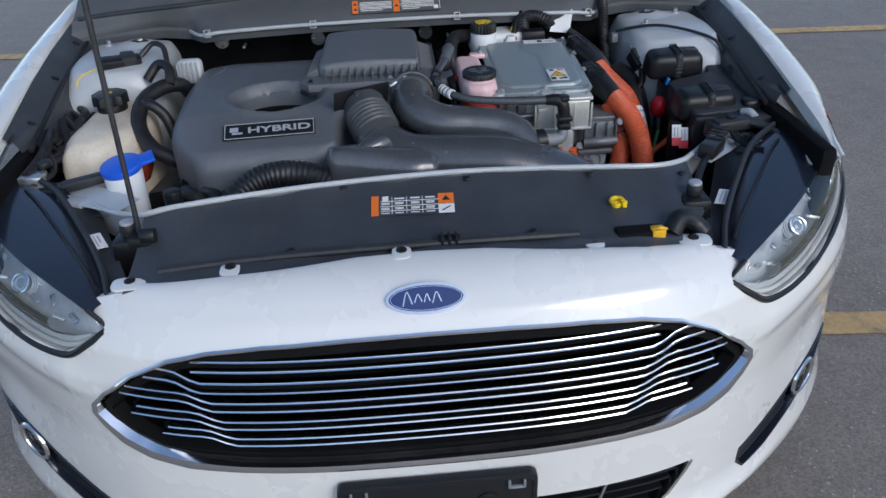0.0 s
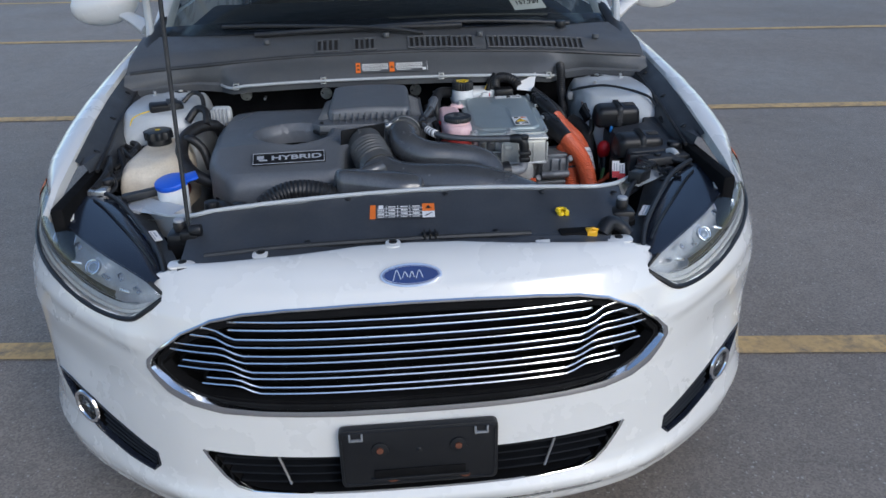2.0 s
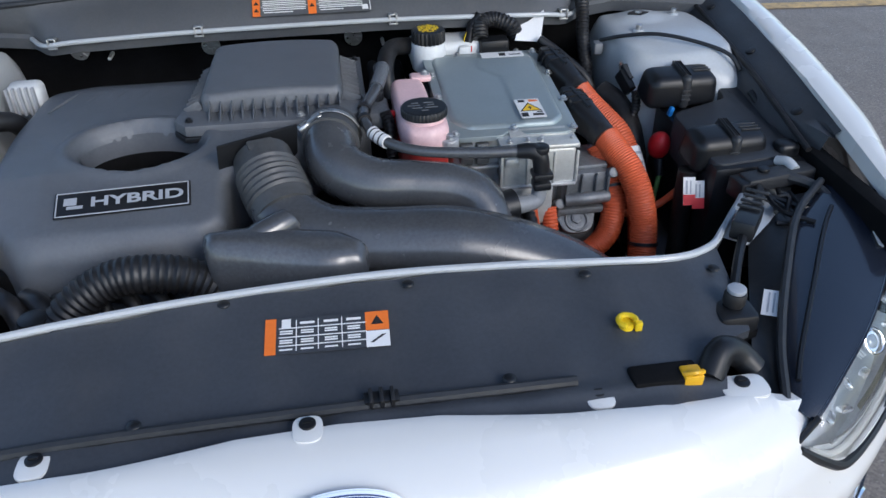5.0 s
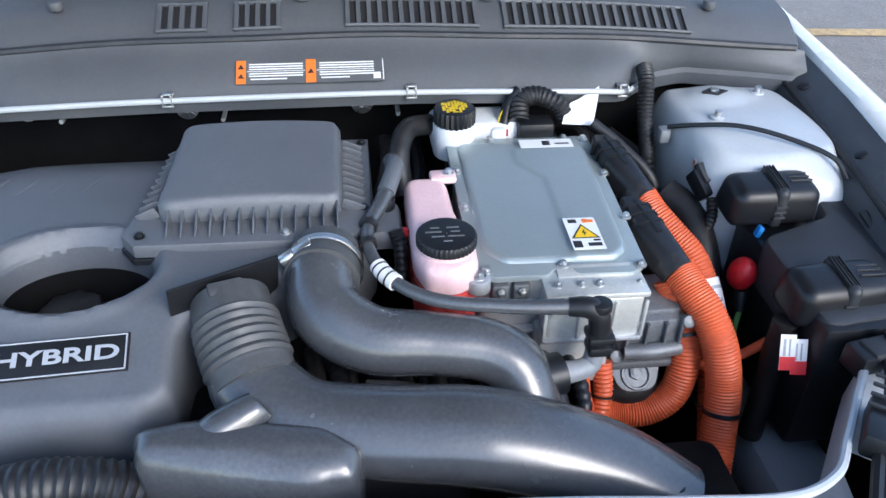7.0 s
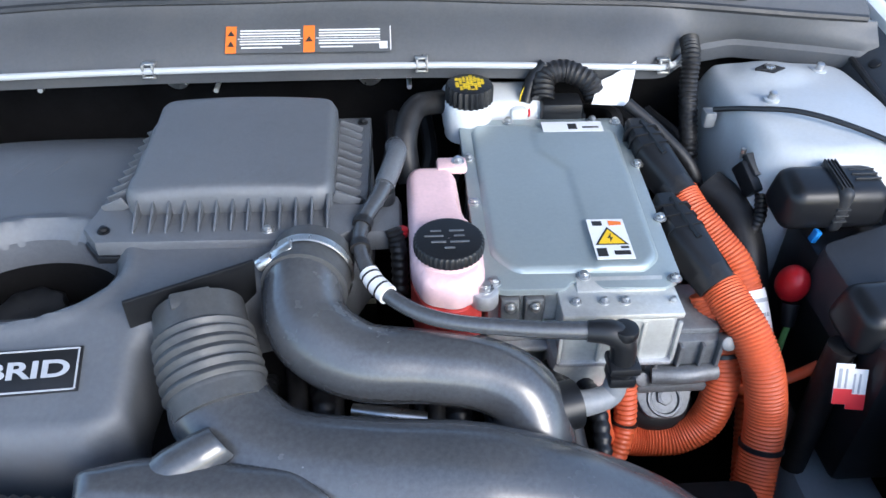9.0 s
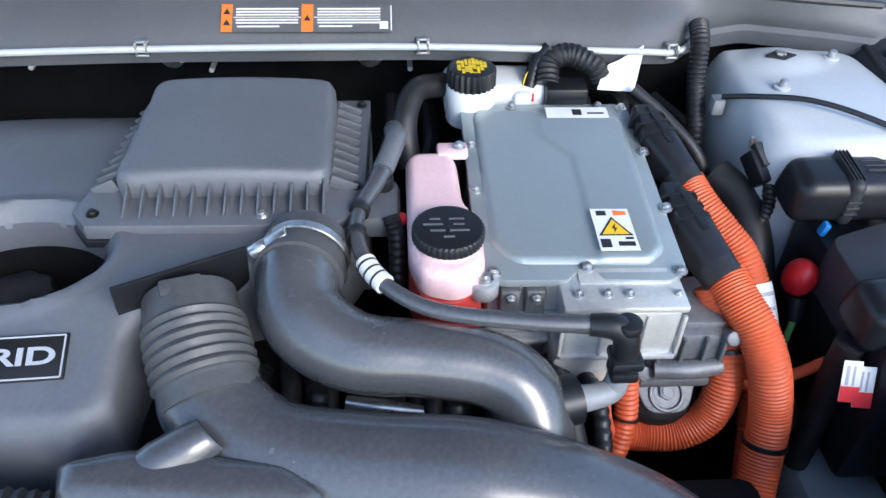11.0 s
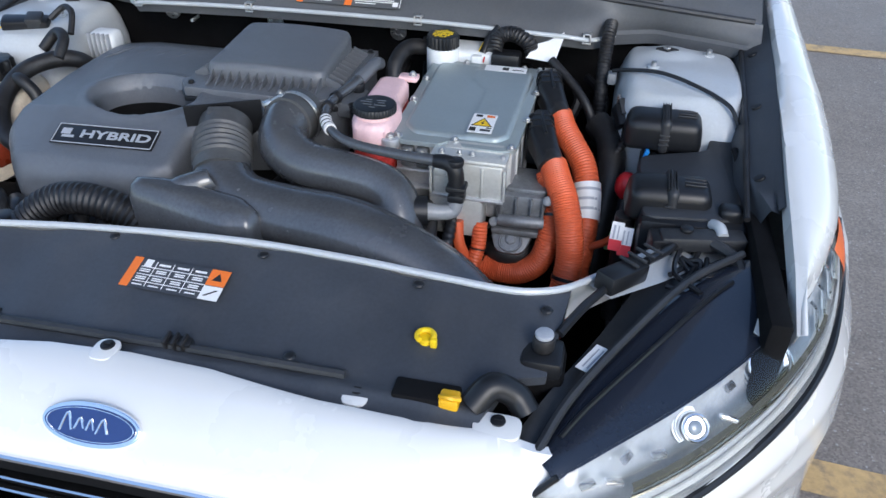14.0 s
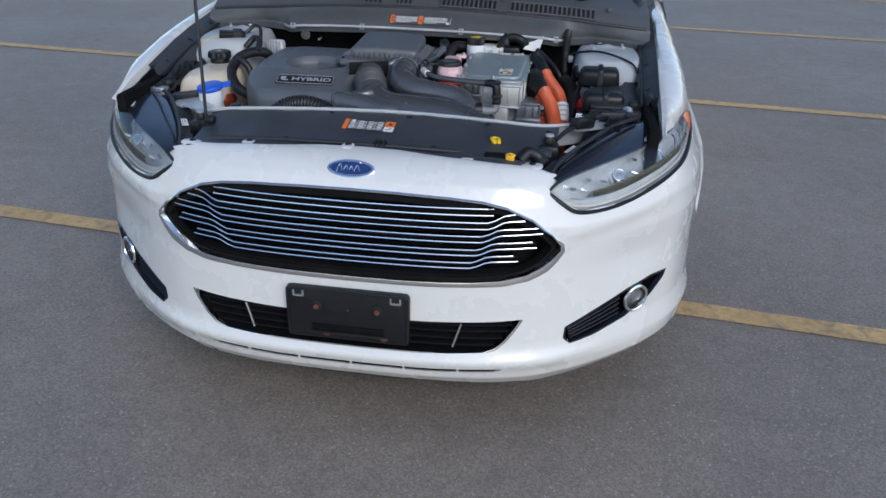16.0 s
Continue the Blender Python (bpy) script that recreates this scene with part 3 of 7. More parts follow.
def grille():
    g = new("grille")
    g.parent = car
    g["label"] = "wide black grille with chrome bars and chrome surround"
    # Shade inside the grille is painted: near-black backing and bar cores.
    behind(GRILLE, 0.06, SHADE_BLACK, "grille_shade_backing", g)
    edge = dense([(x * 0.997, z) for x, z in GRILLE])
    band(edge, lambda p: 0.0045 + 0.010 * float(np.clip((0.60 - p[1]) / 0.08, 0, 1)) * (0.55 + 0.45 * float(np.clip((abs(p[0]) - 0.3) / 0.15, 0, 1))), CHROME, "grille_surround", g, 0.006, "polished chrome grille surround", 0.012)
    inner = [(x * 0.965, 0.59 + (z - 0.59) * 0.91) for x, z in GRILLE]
    band(dense(inner), 0.010, SHADE_BLACK, "grille_inner_frame", g, -0.010, depth=0.03)
    # Bars: a long middle run that kinks up to a shorter outer run.
    for k, (zc, xo) in enumerate(((0.668, 0.345), (0.636, 0.425), (0.602, 0.470), (0.567, 0.458), (0.532, 0.415))):
        kink = 0.362 - 0.0125 * k + 0.0
        lift = 0.0 if k == 0 else 0.020
        for dz, nm in ((0.0075, "chrome_bar"), (-0.0075, "chrome_bar"), (0.0, "bar_core")):
            end = xo - (0.012 if dz > 0 else 0.0)
            half = [(0, zc + dz), (0.2, zc + dz + 0.001), (kink - 0.012, zc + dz + 0.001)]
            if k:
                half += [(kink + 0.004, zc + dz + 0.006), (kink + 0.024, zc + dz + lift * 0.8), (kink + 0.04, zc + dz + lift * 0.95), (end, zc + dz + lift * 1.0)]
            else:
                half += [(end, zc + dz)]
            path = dense([(-x, z) for x, z in half[::-1]] + half[1:], 0.014, False)
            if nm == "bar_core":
                band(path, 0.0055, SHADE_BLACK, nm, g, -0.016, depth=0.03, closed=False)
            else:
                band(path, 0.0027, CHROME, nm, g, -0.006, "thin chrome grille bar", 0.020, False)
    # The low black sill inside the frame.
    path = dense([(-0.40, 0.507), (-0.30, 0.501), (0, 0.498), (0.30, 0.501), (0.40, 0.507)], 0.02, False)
    band(path, 0.010, SHADE_BLACK, "grille_sill", g, -0.012, depth=0.03, closed=False)


def emblem():
    c = on_skin([(0.0, 0.741)], 0.0)[0]
    m = Matrix.Translation(Vector(c)) @ pose(0, 0, 0, 47, 0, 0)
    for name, a, b, h, material, label in (("emblem", 0.0585, 0.0235, 0.006, CHROME, "oval emblem with a chrome rim"), ("emblem_field", 0.0555, 0.0205, 0.0072, BADGE_BLUE, "deep blue oval field")):
        bm = cyl(0, 0, h / 2, 1, h, 64)
        for v in bm.verts:
            v.co.x *= a
            v.co.y *= b
        bmesh.ops.bevel(bm, geom=[e for e in bm.edges if abs(e.verts[0].co.z - h) < 1e-6 and abs(e.verts[1].co.z - h) < 1e-6], offset=0.0015, segments=2, affect="EDGES")
        move(bm, m)
        ob = part(name, bm, material, car if name == "emblem" else em, label)
        if name == "emblem":
            em = ob
    ring = [(0.0515 * math.cos(a), 0.0172 * math.sin(a), 0.0074) for a in np.linspace(0, 2 * math.pi, 60)]
    part("emblem_ring", move(tube(ring, 0.0007, 80, 6), m), CHROME, em)
    # A plain flowing stroke in place of lettering.
    bm = bmesh.new()
    for x0, x1, hgt in ((-0.034, -0.020, 0.010), (-0.017, -0.006, 0.006), (-0.003, 0.006, 0.006), (0.009, 0.022, 0.008)):
        tube([(x0, -hgt, 0.0075), ((x0 + x1) / 2, hgt, 0.0078), (x1, -hgt * 0.8, 0.0075)], 0.0014, 14, 6, bm=bm)
    move(bm, m)
    part("emblem_stroke", bm, CHROME, em, "plain silver flowing stroke")


def plate_bracket():
    br = new("plate_bracket")
    br.parent = car
    br["label"] = "empty black plastic number plate bracket with rusty screws"
    loop = smooth_loop([(-0.158, 0.308), (0.158, 0.308), (0.158, 0.452), (-0.158, 0.452)], 7, 0.10)
    m = Matrix(((1, 0, 0, 0), (0, 0, -1, 0.004), (0, 1, 0, 0), (0, 0, 0, 1)))
    flat("bracket_body", [tuple(p) for p in loop], 0.0, 0.016, 0.003, BLACK, br, m=m)
    rim = np.array([(p[0] * 0.955, 0.380 + (p[1] - 0.380) * 0.90) for p in loop])
    part("bracket_rim", tube([(x, -0.0122, z) for x, z in [*rim, rim[0]]], 0.0016, 120, 6), BLACK, br)
    for k in (-1, 1):
        part("screw_boss", cyl(k * 0.078, -0.013, 0.402, 0.017, 0.006, 28, 0.0015, rot=(90, 0, 0)), BLACK, br)
        part("screw", cyl(k * 0.078, -0.017, 0.402, 0.0075, 0.004, 6, rot=(90, 0, 0)), RUST, br, "rusty hex screw")
        bm = rbox(k * 0.124 - 0.012, -0.014, 0.436, 0.004, 0.006, 0.016, 0.001)
        rbox(k * 0.124 + 0.012, -0.014, 0.436, 0.004, 0.006, 0.016, 0.001, bm=bm)
        rbox(k * 0.124, -0.014, 0.429, 0.028, 0.006, 0.004, 0.001, bm=bm)
        part("bracket_clip", bm, GREY, br, "grey slot edge")
    # Recess drawn as a near-black strip: shade in its colour, no hollow.
    part("bracket_shade", rbox(0.0, -0.0125, 0.340, 0.185, 0.004, 0.020, 0.0015), SHADE_BLACK, br)
    part("bracket_ledge", rbox(0.0, -0.0135, 0.327, 0.200, 0.007, 0.006, 0.002), BLACK, br)
    part("rivet", ball(0.0, -0.0125, 0.395, 0.006, 0.003, 0.006), BLACK, br)
    for x in (-0.055, 0.092):
        part("rust_spot", ball(x, -0.0125, 0.322, 0.010, 0.0012, 0.007, u=10, v=6), RUST, br, "rust stain")


def lower_front():
    lg = new("lower_grille")
    lg.parent = car
    lg["label"] = "black lower grille with thin horizontal slats and chrome ends"
    # Lower intake's shade, painted as a near-black backing.
    behind(LOWER, 0.05, SHADE_BLACK, "lower_shade_backing", lg)
    for z, e in ((0.362, 0.415), (0.345, 0.405), (0.325, 0.392), (0.306, 0.37)):
        band(dense([(-e, z), (-0.2, z), (0.2, z), (e, z)], 0.03, False), 0.0035, BLACK, "slat", lg, -0.014, depth=0.03, closed=False)
    for k in (-1, 1):
        band(dense([(k * 0.433, 0.384), (k * 0.422, 0.362), (k * 0.395, 0.322), (k * 0.372, 0.300), (k * 0.34, 0.2895), (k * 0.22, 0.284)], 0.01, False), lambda p: 0.0022 + 0.0030 * float(np.clip((abs(p[0]) - 0.33) / 0.06, 0, 1)), CHROME, "lower_chrome", lg, 0.003, "chrome edge strip", 0.010, False)
        part("grille_post", tube([on_skin([(k * 0.285, 0.365)], -0.012)[0], on_skin([(k * 0.265, 0.30)], -0.012)[0]], 0.003, 8, 8), STEEL, lg)
    behind(SLOT, 0.02, SHADE_BLACK, "chin_slot", car, "narrow air slot in the chin, its backing painted as shade")
    for x in (-0.28, -0.14, 0.0, 0.14, 0.28):
        band([(x, 0.242), (x, 0.234), (x, 0.225)], 0.003, PAINT, "slot_rib", car, 0.001, closed=False)
    for k in (-1, 1):
        f = new("fog_lamp")
        f.parent = car
        f["label"] = "fog lamp pocket with black slats and a chrome-ringed lamp"
        out = [(k * x, z) for x, z in FOG]
        # Pocket coloured near-black for the shade inside it.
        behind(out, 0.05, SHADE_BLACK, "fog_pocket", f)
        band(dense(out), 0.0035, GLOSS, "fog_frame", f, 0.002, depth=0.01)
        for q in range(4):
            t = 0.2 + 0.2 * q
            a, b = (0.556 + 0.002 * q, 0.340 - t * 0.045), (0.69, 0.394 - t * 0.075)
            band(dense([(k * a[0], a[1]), (k * b[0], b[1])], 0.02, False), 0.004, BLACK, "fog_slat", f, -0.010, depth=0.025, closed=False)
        c = on_skin([(k * 0.728, 0.367)], -0.006)[0]
        m = Matrix.Translation(Vector(c)) @ pose(0, 0, 0, 90, 0, k * 38)
        ring = [(0.036 * math.cos(a), 0.036 * math.sin(a), 0.006) for a in np.linspace(0, 2 * math.pi, 40)]
        part("fog_ring", move(tube(ring, 0.0055, 48, 8), m), CHROME, f, "chrome ring")
        part("fog_bowl", move(cyl(0, 0, -0.012, 0.018, 0.024, 32, r2=0.034), m), SILVER, f)
        part("fog_lens", move(ball(0, 0, 0.004, 0.032, 0.032, 0.008), m), LENS, f)
    # Black air dam below the chin.
    rows = []
    for s in np.linspace(-0.75, 0.75, 60):
        x, y, _ = (float(v) for v in skin(s, 0.2))
        rows.append([(x * 0.97, y + 0.03, 0.205), (x * 0.96, y + 0.05, 0.150), (x * 0.95, y + 0.12, 0.145)])
    part("air_dam", loft(rows), BLACK, car)


def headlamp(k):
    n = 40
    low, up = spline(LAMP_LOW, n), spline(LAMP_UP, n)
    f = lambda p: (k * p[0], p[1], p[2])  # noqa: E731
    h = new("headlamp")
    h.parent = car
    h["label"] = "swept-back clear headlamp with amber side reflector"

    def bulged(t, q, out):
        p = low[t] * (1 - q) + up[t] * q
        nrm = np.cross(up[min(n - 1, t + 1)] - up[max(0, t - 1)], up[t] - low[t] + 1e-6)
        nrm = np.array((0.45, -0.65, 0.6))
        nrm /= np.linalg.norm(nrm)
        return p + nrm * (out + 0.016 * math.sin(math.pi * q) * math.sin(math.pi * t / (n - 1)) ** 0.5)

    part("lamp_lens", loft([[f(bulged(t, q, 0.002)) for q in np.linspace(0, 1, 9)] for t in range(n)]), LENS, h, "clear polycarbonate lens").visible_shadow = False
    # Housing behind the lens.
    back = [[f(bulged(t, q, -0.050 * math.sin(math.pi * t / (n - 1)) ** 0.6 * math.sin(math.pi * q) ** 0.5 - 0.003)) for q in np.linspace(0, 1, 9)] for t in range(n)]
    part("lamp_housing", loft(back), LAMP_IN, h, "bright silver lamp bowl")
    # Bright day-light strip along the foot, a grey clear band, and a smoked strip above it.
    part("light_guide", tube([f(bulged(t, 0.10, -0.006)) for t in range(2, 38, 3)], 0.0036, 70, 8), MILK, h, "white light guide strip")
    part("light_band", loft([[f(bulged(t, q, -0.012)) for q in (0.13, 0.2, 0.27)] for t in range(3, 35)]), LAMP_IN, h)
    part("guide_trim", tube([f(bulged(t, 0.28, -0.009)) for t in range(5, 35, 3)], 0.0022, 60, 6), CHROME, h, "thin chrome trim line")
    part("dark_strip", loft([[f(bulged(t, q, -0.013 + 0.004 * math.sin(math.pi * (q - 0.30) / 0.14))) for q in (0.30, 0.34, 0.38, 0.44)] for t in range(9, 29)]), TINT_STRIP, h, "smoked olive strip")
    part("lamp_gasket", tube([f(p + np.array((0.003, -0.005, -0.004))) for p in low[::3]], 0.0055, 90, 8), BLACK, h, "black rubber lamp gasket")
    tip = np.array([low[0] + (0.0, -0.001, 0.002), up[1] + (0, -0.001, 0.003), up[3] + (0, -0.001, 0.003)])
    part("tip_gasket", tube([f(p) for p in tip], 0.0038, 16, 8), BLACK, h)
    for t, r, q in ((21, 0.027, 0.60), (14, 0.015, 0.60)):
        c = Vector(f(bulged(t, q, -0.034 if r > 0.02 else -0.028)))
        m = Matrix.Translation(c) @ (Vector((k * 0.25, -0.70, 0.62)).to_track_quat("Z", "Y").to_matrix().to_4x4())
        part("projector_ring", move(tube([(r * math.cos(a), r * math.sin(a), 0.003) for a in np.linspace(0, 2 * math.pi, 30)], 0.0022, 48, 8), m), CHROME, h, "chrome projector ring")
        part("projector_bowl", move(cyl(0, 0, -0.012, r * 0.5, 0.026, 32, r2=r * 0.98), m), SILVER, h)
        part("projector_core", move(ball(0, 0, -0.002, r * 0.72, r * 0.72, r * 0.36), m), PROJECTOR, h, "grey glass projector lens")
        for i in range(3):
            rr = r * (1.18 + 0.14 * i)
            part("bezel_step", move(tube([(rr * math.cos(a), rr * math.sin(a), -0.004 - 0.003 * i) for a in np.linspace(0.5 * math.pi - k * 0.2, 0.5 * math.pi - k * 0.2 + k * 2.6, 16)], 0.0016, 24, 6), m), LAMP_IN, h)
    for t, q, a in ((6, 0.62, 20), (8, 0.52, -10), (9, 0.74, 35), (11, 0.60, 10), (16, 0.50, -25), (17, 0.80, 30)):
        part("reflector_facet", move(rbox(0, 0, 0, 0.022, 0.010, 0.006, 0.002), Matrix.Translation(Vector(f(bulged(t, q, -0.018)))) @ pose(0, 0, 0, a, 15, k * (30 + a))), SILVER, h)
    for t in (26, 28, 30, 32):
        part("reflector_step", tube([f(bulged(t + (q > 0.5), q, -0.014)) for q in (0.34, 0.5, 0.68, 0.84)], 0.0028, 16, 6), CHROME, h)
    part("side_reflector", loft([[f(bulged(t, q, 0.0035)) for q in np.linspace(0.18, 0.96, 5)] for t in range(32, n)]), AMBER, h, "amber side reflector")


def fender(k):
    """Front wing: from the bonnet's edge over the crest down the flank to the arch."""
    f = lambda p: (k * p[0], p[1], p[2])  # noqa: E731
    ys = np.linspace(0.335, 1.70, 80)
    inner_x, inner_z = np.interp(ys, [0.335, 0.42, 0.5, 0.6, 0.75, 0.9, 1.05, 1.25, 1.7], [0.745, 0.748, 0.750, 0.753, 0.760, 0.766, 0.772, 0.781, 0.80]), np.interp(ys, [0.335, 0.42, 0.5, 0.6, 0.75, 0.9, 1.05, 1.25, 1.7], [0.790, 0.820, 0.838, 0.858, 0.885, 0.905, 0.918, 0.932, 0.955])
    up = spline(LAMP_UP[5:], 60)

    def crest(xi, y, zi, low):
        """The wing's section from its folded inner edge over the crest to the lamp's upper edge."""
        q0, q3 = np.array((xi + 0.012, y, zi + 0.004)), np.array((low[0], y, low[2]))
        c1, c2 = q0 + (0.6 * (q3[0] - q0[0]), 0, 0.004), q3 + (0.0, 0, 0.55 * (q0[2] - q3[2]))
        curve = [(1 - q) ** 3 * q0 + 3 * q * (1 - q) ** 2 * c1 + 3 * q * q * (1 - q) * c2 + q**3 * q3 for q in np.linspace(0, 1, 11)]
        return [np.array((xi - 0.004, y, zi - 0.02)), np.array((xi, y, zi)), *curve]

    rows = []
    for y, xi, zi in zip(ys, inner_x, inner_z):
        if y < 0.655:
            j = np.argmin(abs(up[:, 1] - y))
            low = up[j]
            pts = crest(xi, y, zi, low)
            full = np.array(pts)
            d = np.linspace(0, 1, len(full))
            row = np.stack([np.interp(np.linspace(0, 1, 24), d, full[:, i]) for i in range(3)], 1)
        else:
            s = ARC[np.argmin(abs(PLAN_C[:, 1] - y))]
            side = lambda z: np.array([float(v) for v in skin(min(s, ARC[-1] - 0.02), z)])  # noqa: E731
            zb = 0.20
            d = abs(y - 1.02)
            if d < 0.375:
                zb = max(zb, 0.335 + math.sqrt(0.375**2 - d * d))
            elif y < 0.9:
                zb = 0.42
            top = side(0.775 if y < 0.9 else 0.78)
            pts = [np.array((xi - 0.004, y, zi - 0.02)), np.array((xi, y, zi)), np.array((xi + 0.012, y, zi + 0.004))]
            q0, q3 = pts[-1], np.array((top[0], y, min(0.775, zi - 0.012)))
            c1, c2 = q0 + (0.6 * (q3[0] - q0[0]), 0, 0.004), q3 + (0.0, 0, 0.55 * (q0[2] - q3[2]))
            for q in np.linspace(0.1, 1, 10):
                pts.append((1 - q) ** 3 * q0 + 3 * q * (1 - q) ** 2 * c1 + 3 * q * q * (1 - q) * c2 + q**3 * q3)
            for z in np.linspace(q3[2], max(zb, 0.0), 13)[1:]:
                p = side(z)
                flare = 0.012 * math.exp(-(((z - zb) / 0.03) ** 2)) if d < 0.375 else 0.0
                pts.append(np.array((p[0] + flare, y, z)))
            full = np.array(pts)
            dd = np.r_[0, np.cumsum(np.linalg.norm(np.diff(full, axis=0), axis=1))]
            row = np.stack([np.interp(np.linspace(0, dd[-1], 24), dd, full[:, i]) for i in range(3)], 1)
        rows.append([f(p) for p in row])
    cut = int(np.searchsorted(ys, 0.655))
    edge = crest(inner_x[cut], ys[cut], inner_z[cut], np.array((0.850, ys[cut], 0.774)))
    edge = np.array(edge)
    wing = loft(rows[:cut] + [[f(p) for p in np.stack([np.interp(np.linspace(0, 1, 24), np.linspace(0, 1, len(edge)), edge[:, i]) for i in range(3)], 1)]])
    loft(rows[cut:], wing)
    part("front_wing", wing, PAINT, car, "pearl white front wing")
    # Inner trim along the wing's edge: a wide sloping panel with a folded lip and a ragged front end.
    rows = []
    for y, xi, zi in zip(ys, inner_x, inner_z):
        if 0.53 < y < 1.30:
            j = 0.004 * noise.noise((y * 14, k, 0))
            w = min(1.0, (y - 0.47) / 0.18)
            rows.append([f(p) for p in ((xi - 0.002, y, zi - 0.006), (xi - 0.010, y, zi - 0.012), (xi - 0.020 * w, y, zi - 0.018 + j), (xi - 0.046 * w, y, zi - 0.034 * w + j), (xi - 0.052 * w, y, zi - 0.044 * w), (xi - 0.066 * w + j, y, zi - 0.085 * w), (xi - 0.072 * w, y, zi - 0.16 * w))])
    part("wing_trim", loft(rows), WING_TRIM, car, "dark grey plastic trim inside the wing edge")
    part("wing_lip", tube([f((x - 0.046, y, z - 0.033)) for x, y, z in zip(inner_x[12:54:6], ys[12:54:6], inner_z[12:54:6])], 0.0045, 60, 8), RUBBER, car)
    for y in (0.62, 0.80, 0.98):
        x, z = np.interp(y, ys, inner_x) - 0.030, np.interp(y, ys, inner_z) - 0.0235
        part("trim_clip", move(cyl(0, 0, 0, 0.008, 0.004, 16, 0.001), pose(*f((x, y, z)), 0, k * -32, 0)), BLACK, car, "black plastic push clip")
    # Bent metal tab at the wing's front tip.
    part("wing_tab", move(rbox(0, 0, 0, 0.028, 0.05, 0.002, 0.0008), pose(k * 0.722, 0.372, 0.772, 8, k * 25, k * -12)), PAINT, car)


def wheel(k):
    w = new("wheel")
    w.parent = car
    rows = []
    for a in np.linspace(0, 2 * math.pi, 65):
        c, s = math.cos(a), math.sin(a)
        rows.append([(k * x, 1.02 + r * c, 0.335 + r * s) for x, r in ((0.700, 0.22), (0.690, 0.30), (0.715, 0.333), (0.868, 0.333), (0.903, 0.315), (0.912, 0.28), (0.902, 0.225))])
    part("tyre", loft(rows), TYRE, w, "black road tyre")
    rows = []
    for a in np.linspace(0, 2 * math.pi, 65):
        c, s = math.cos(a), math.sin(a)
        rows.append([(k * x, 1.02 + r * c, 0.335 + r * s) for x, r in ((0.885, 0.228), (0.875, 0.215), (0.80, 0.205), (0.78, 0.05), (0.78, 0.001))])
    part("rim", loft(rows), ALU, w, "alloy rim")
    for i in range(10):
        a = i * math.pi / 5
        p = [(k * 0.865, 1.02 + r * math.cos(a), 0.335 + r * math.sin(a)) for r in (0.03, 0.12, 0.215)]
        part("spoke", tube(p, [0.018, 0.012, 0.016], 8, 8), ALU, w)


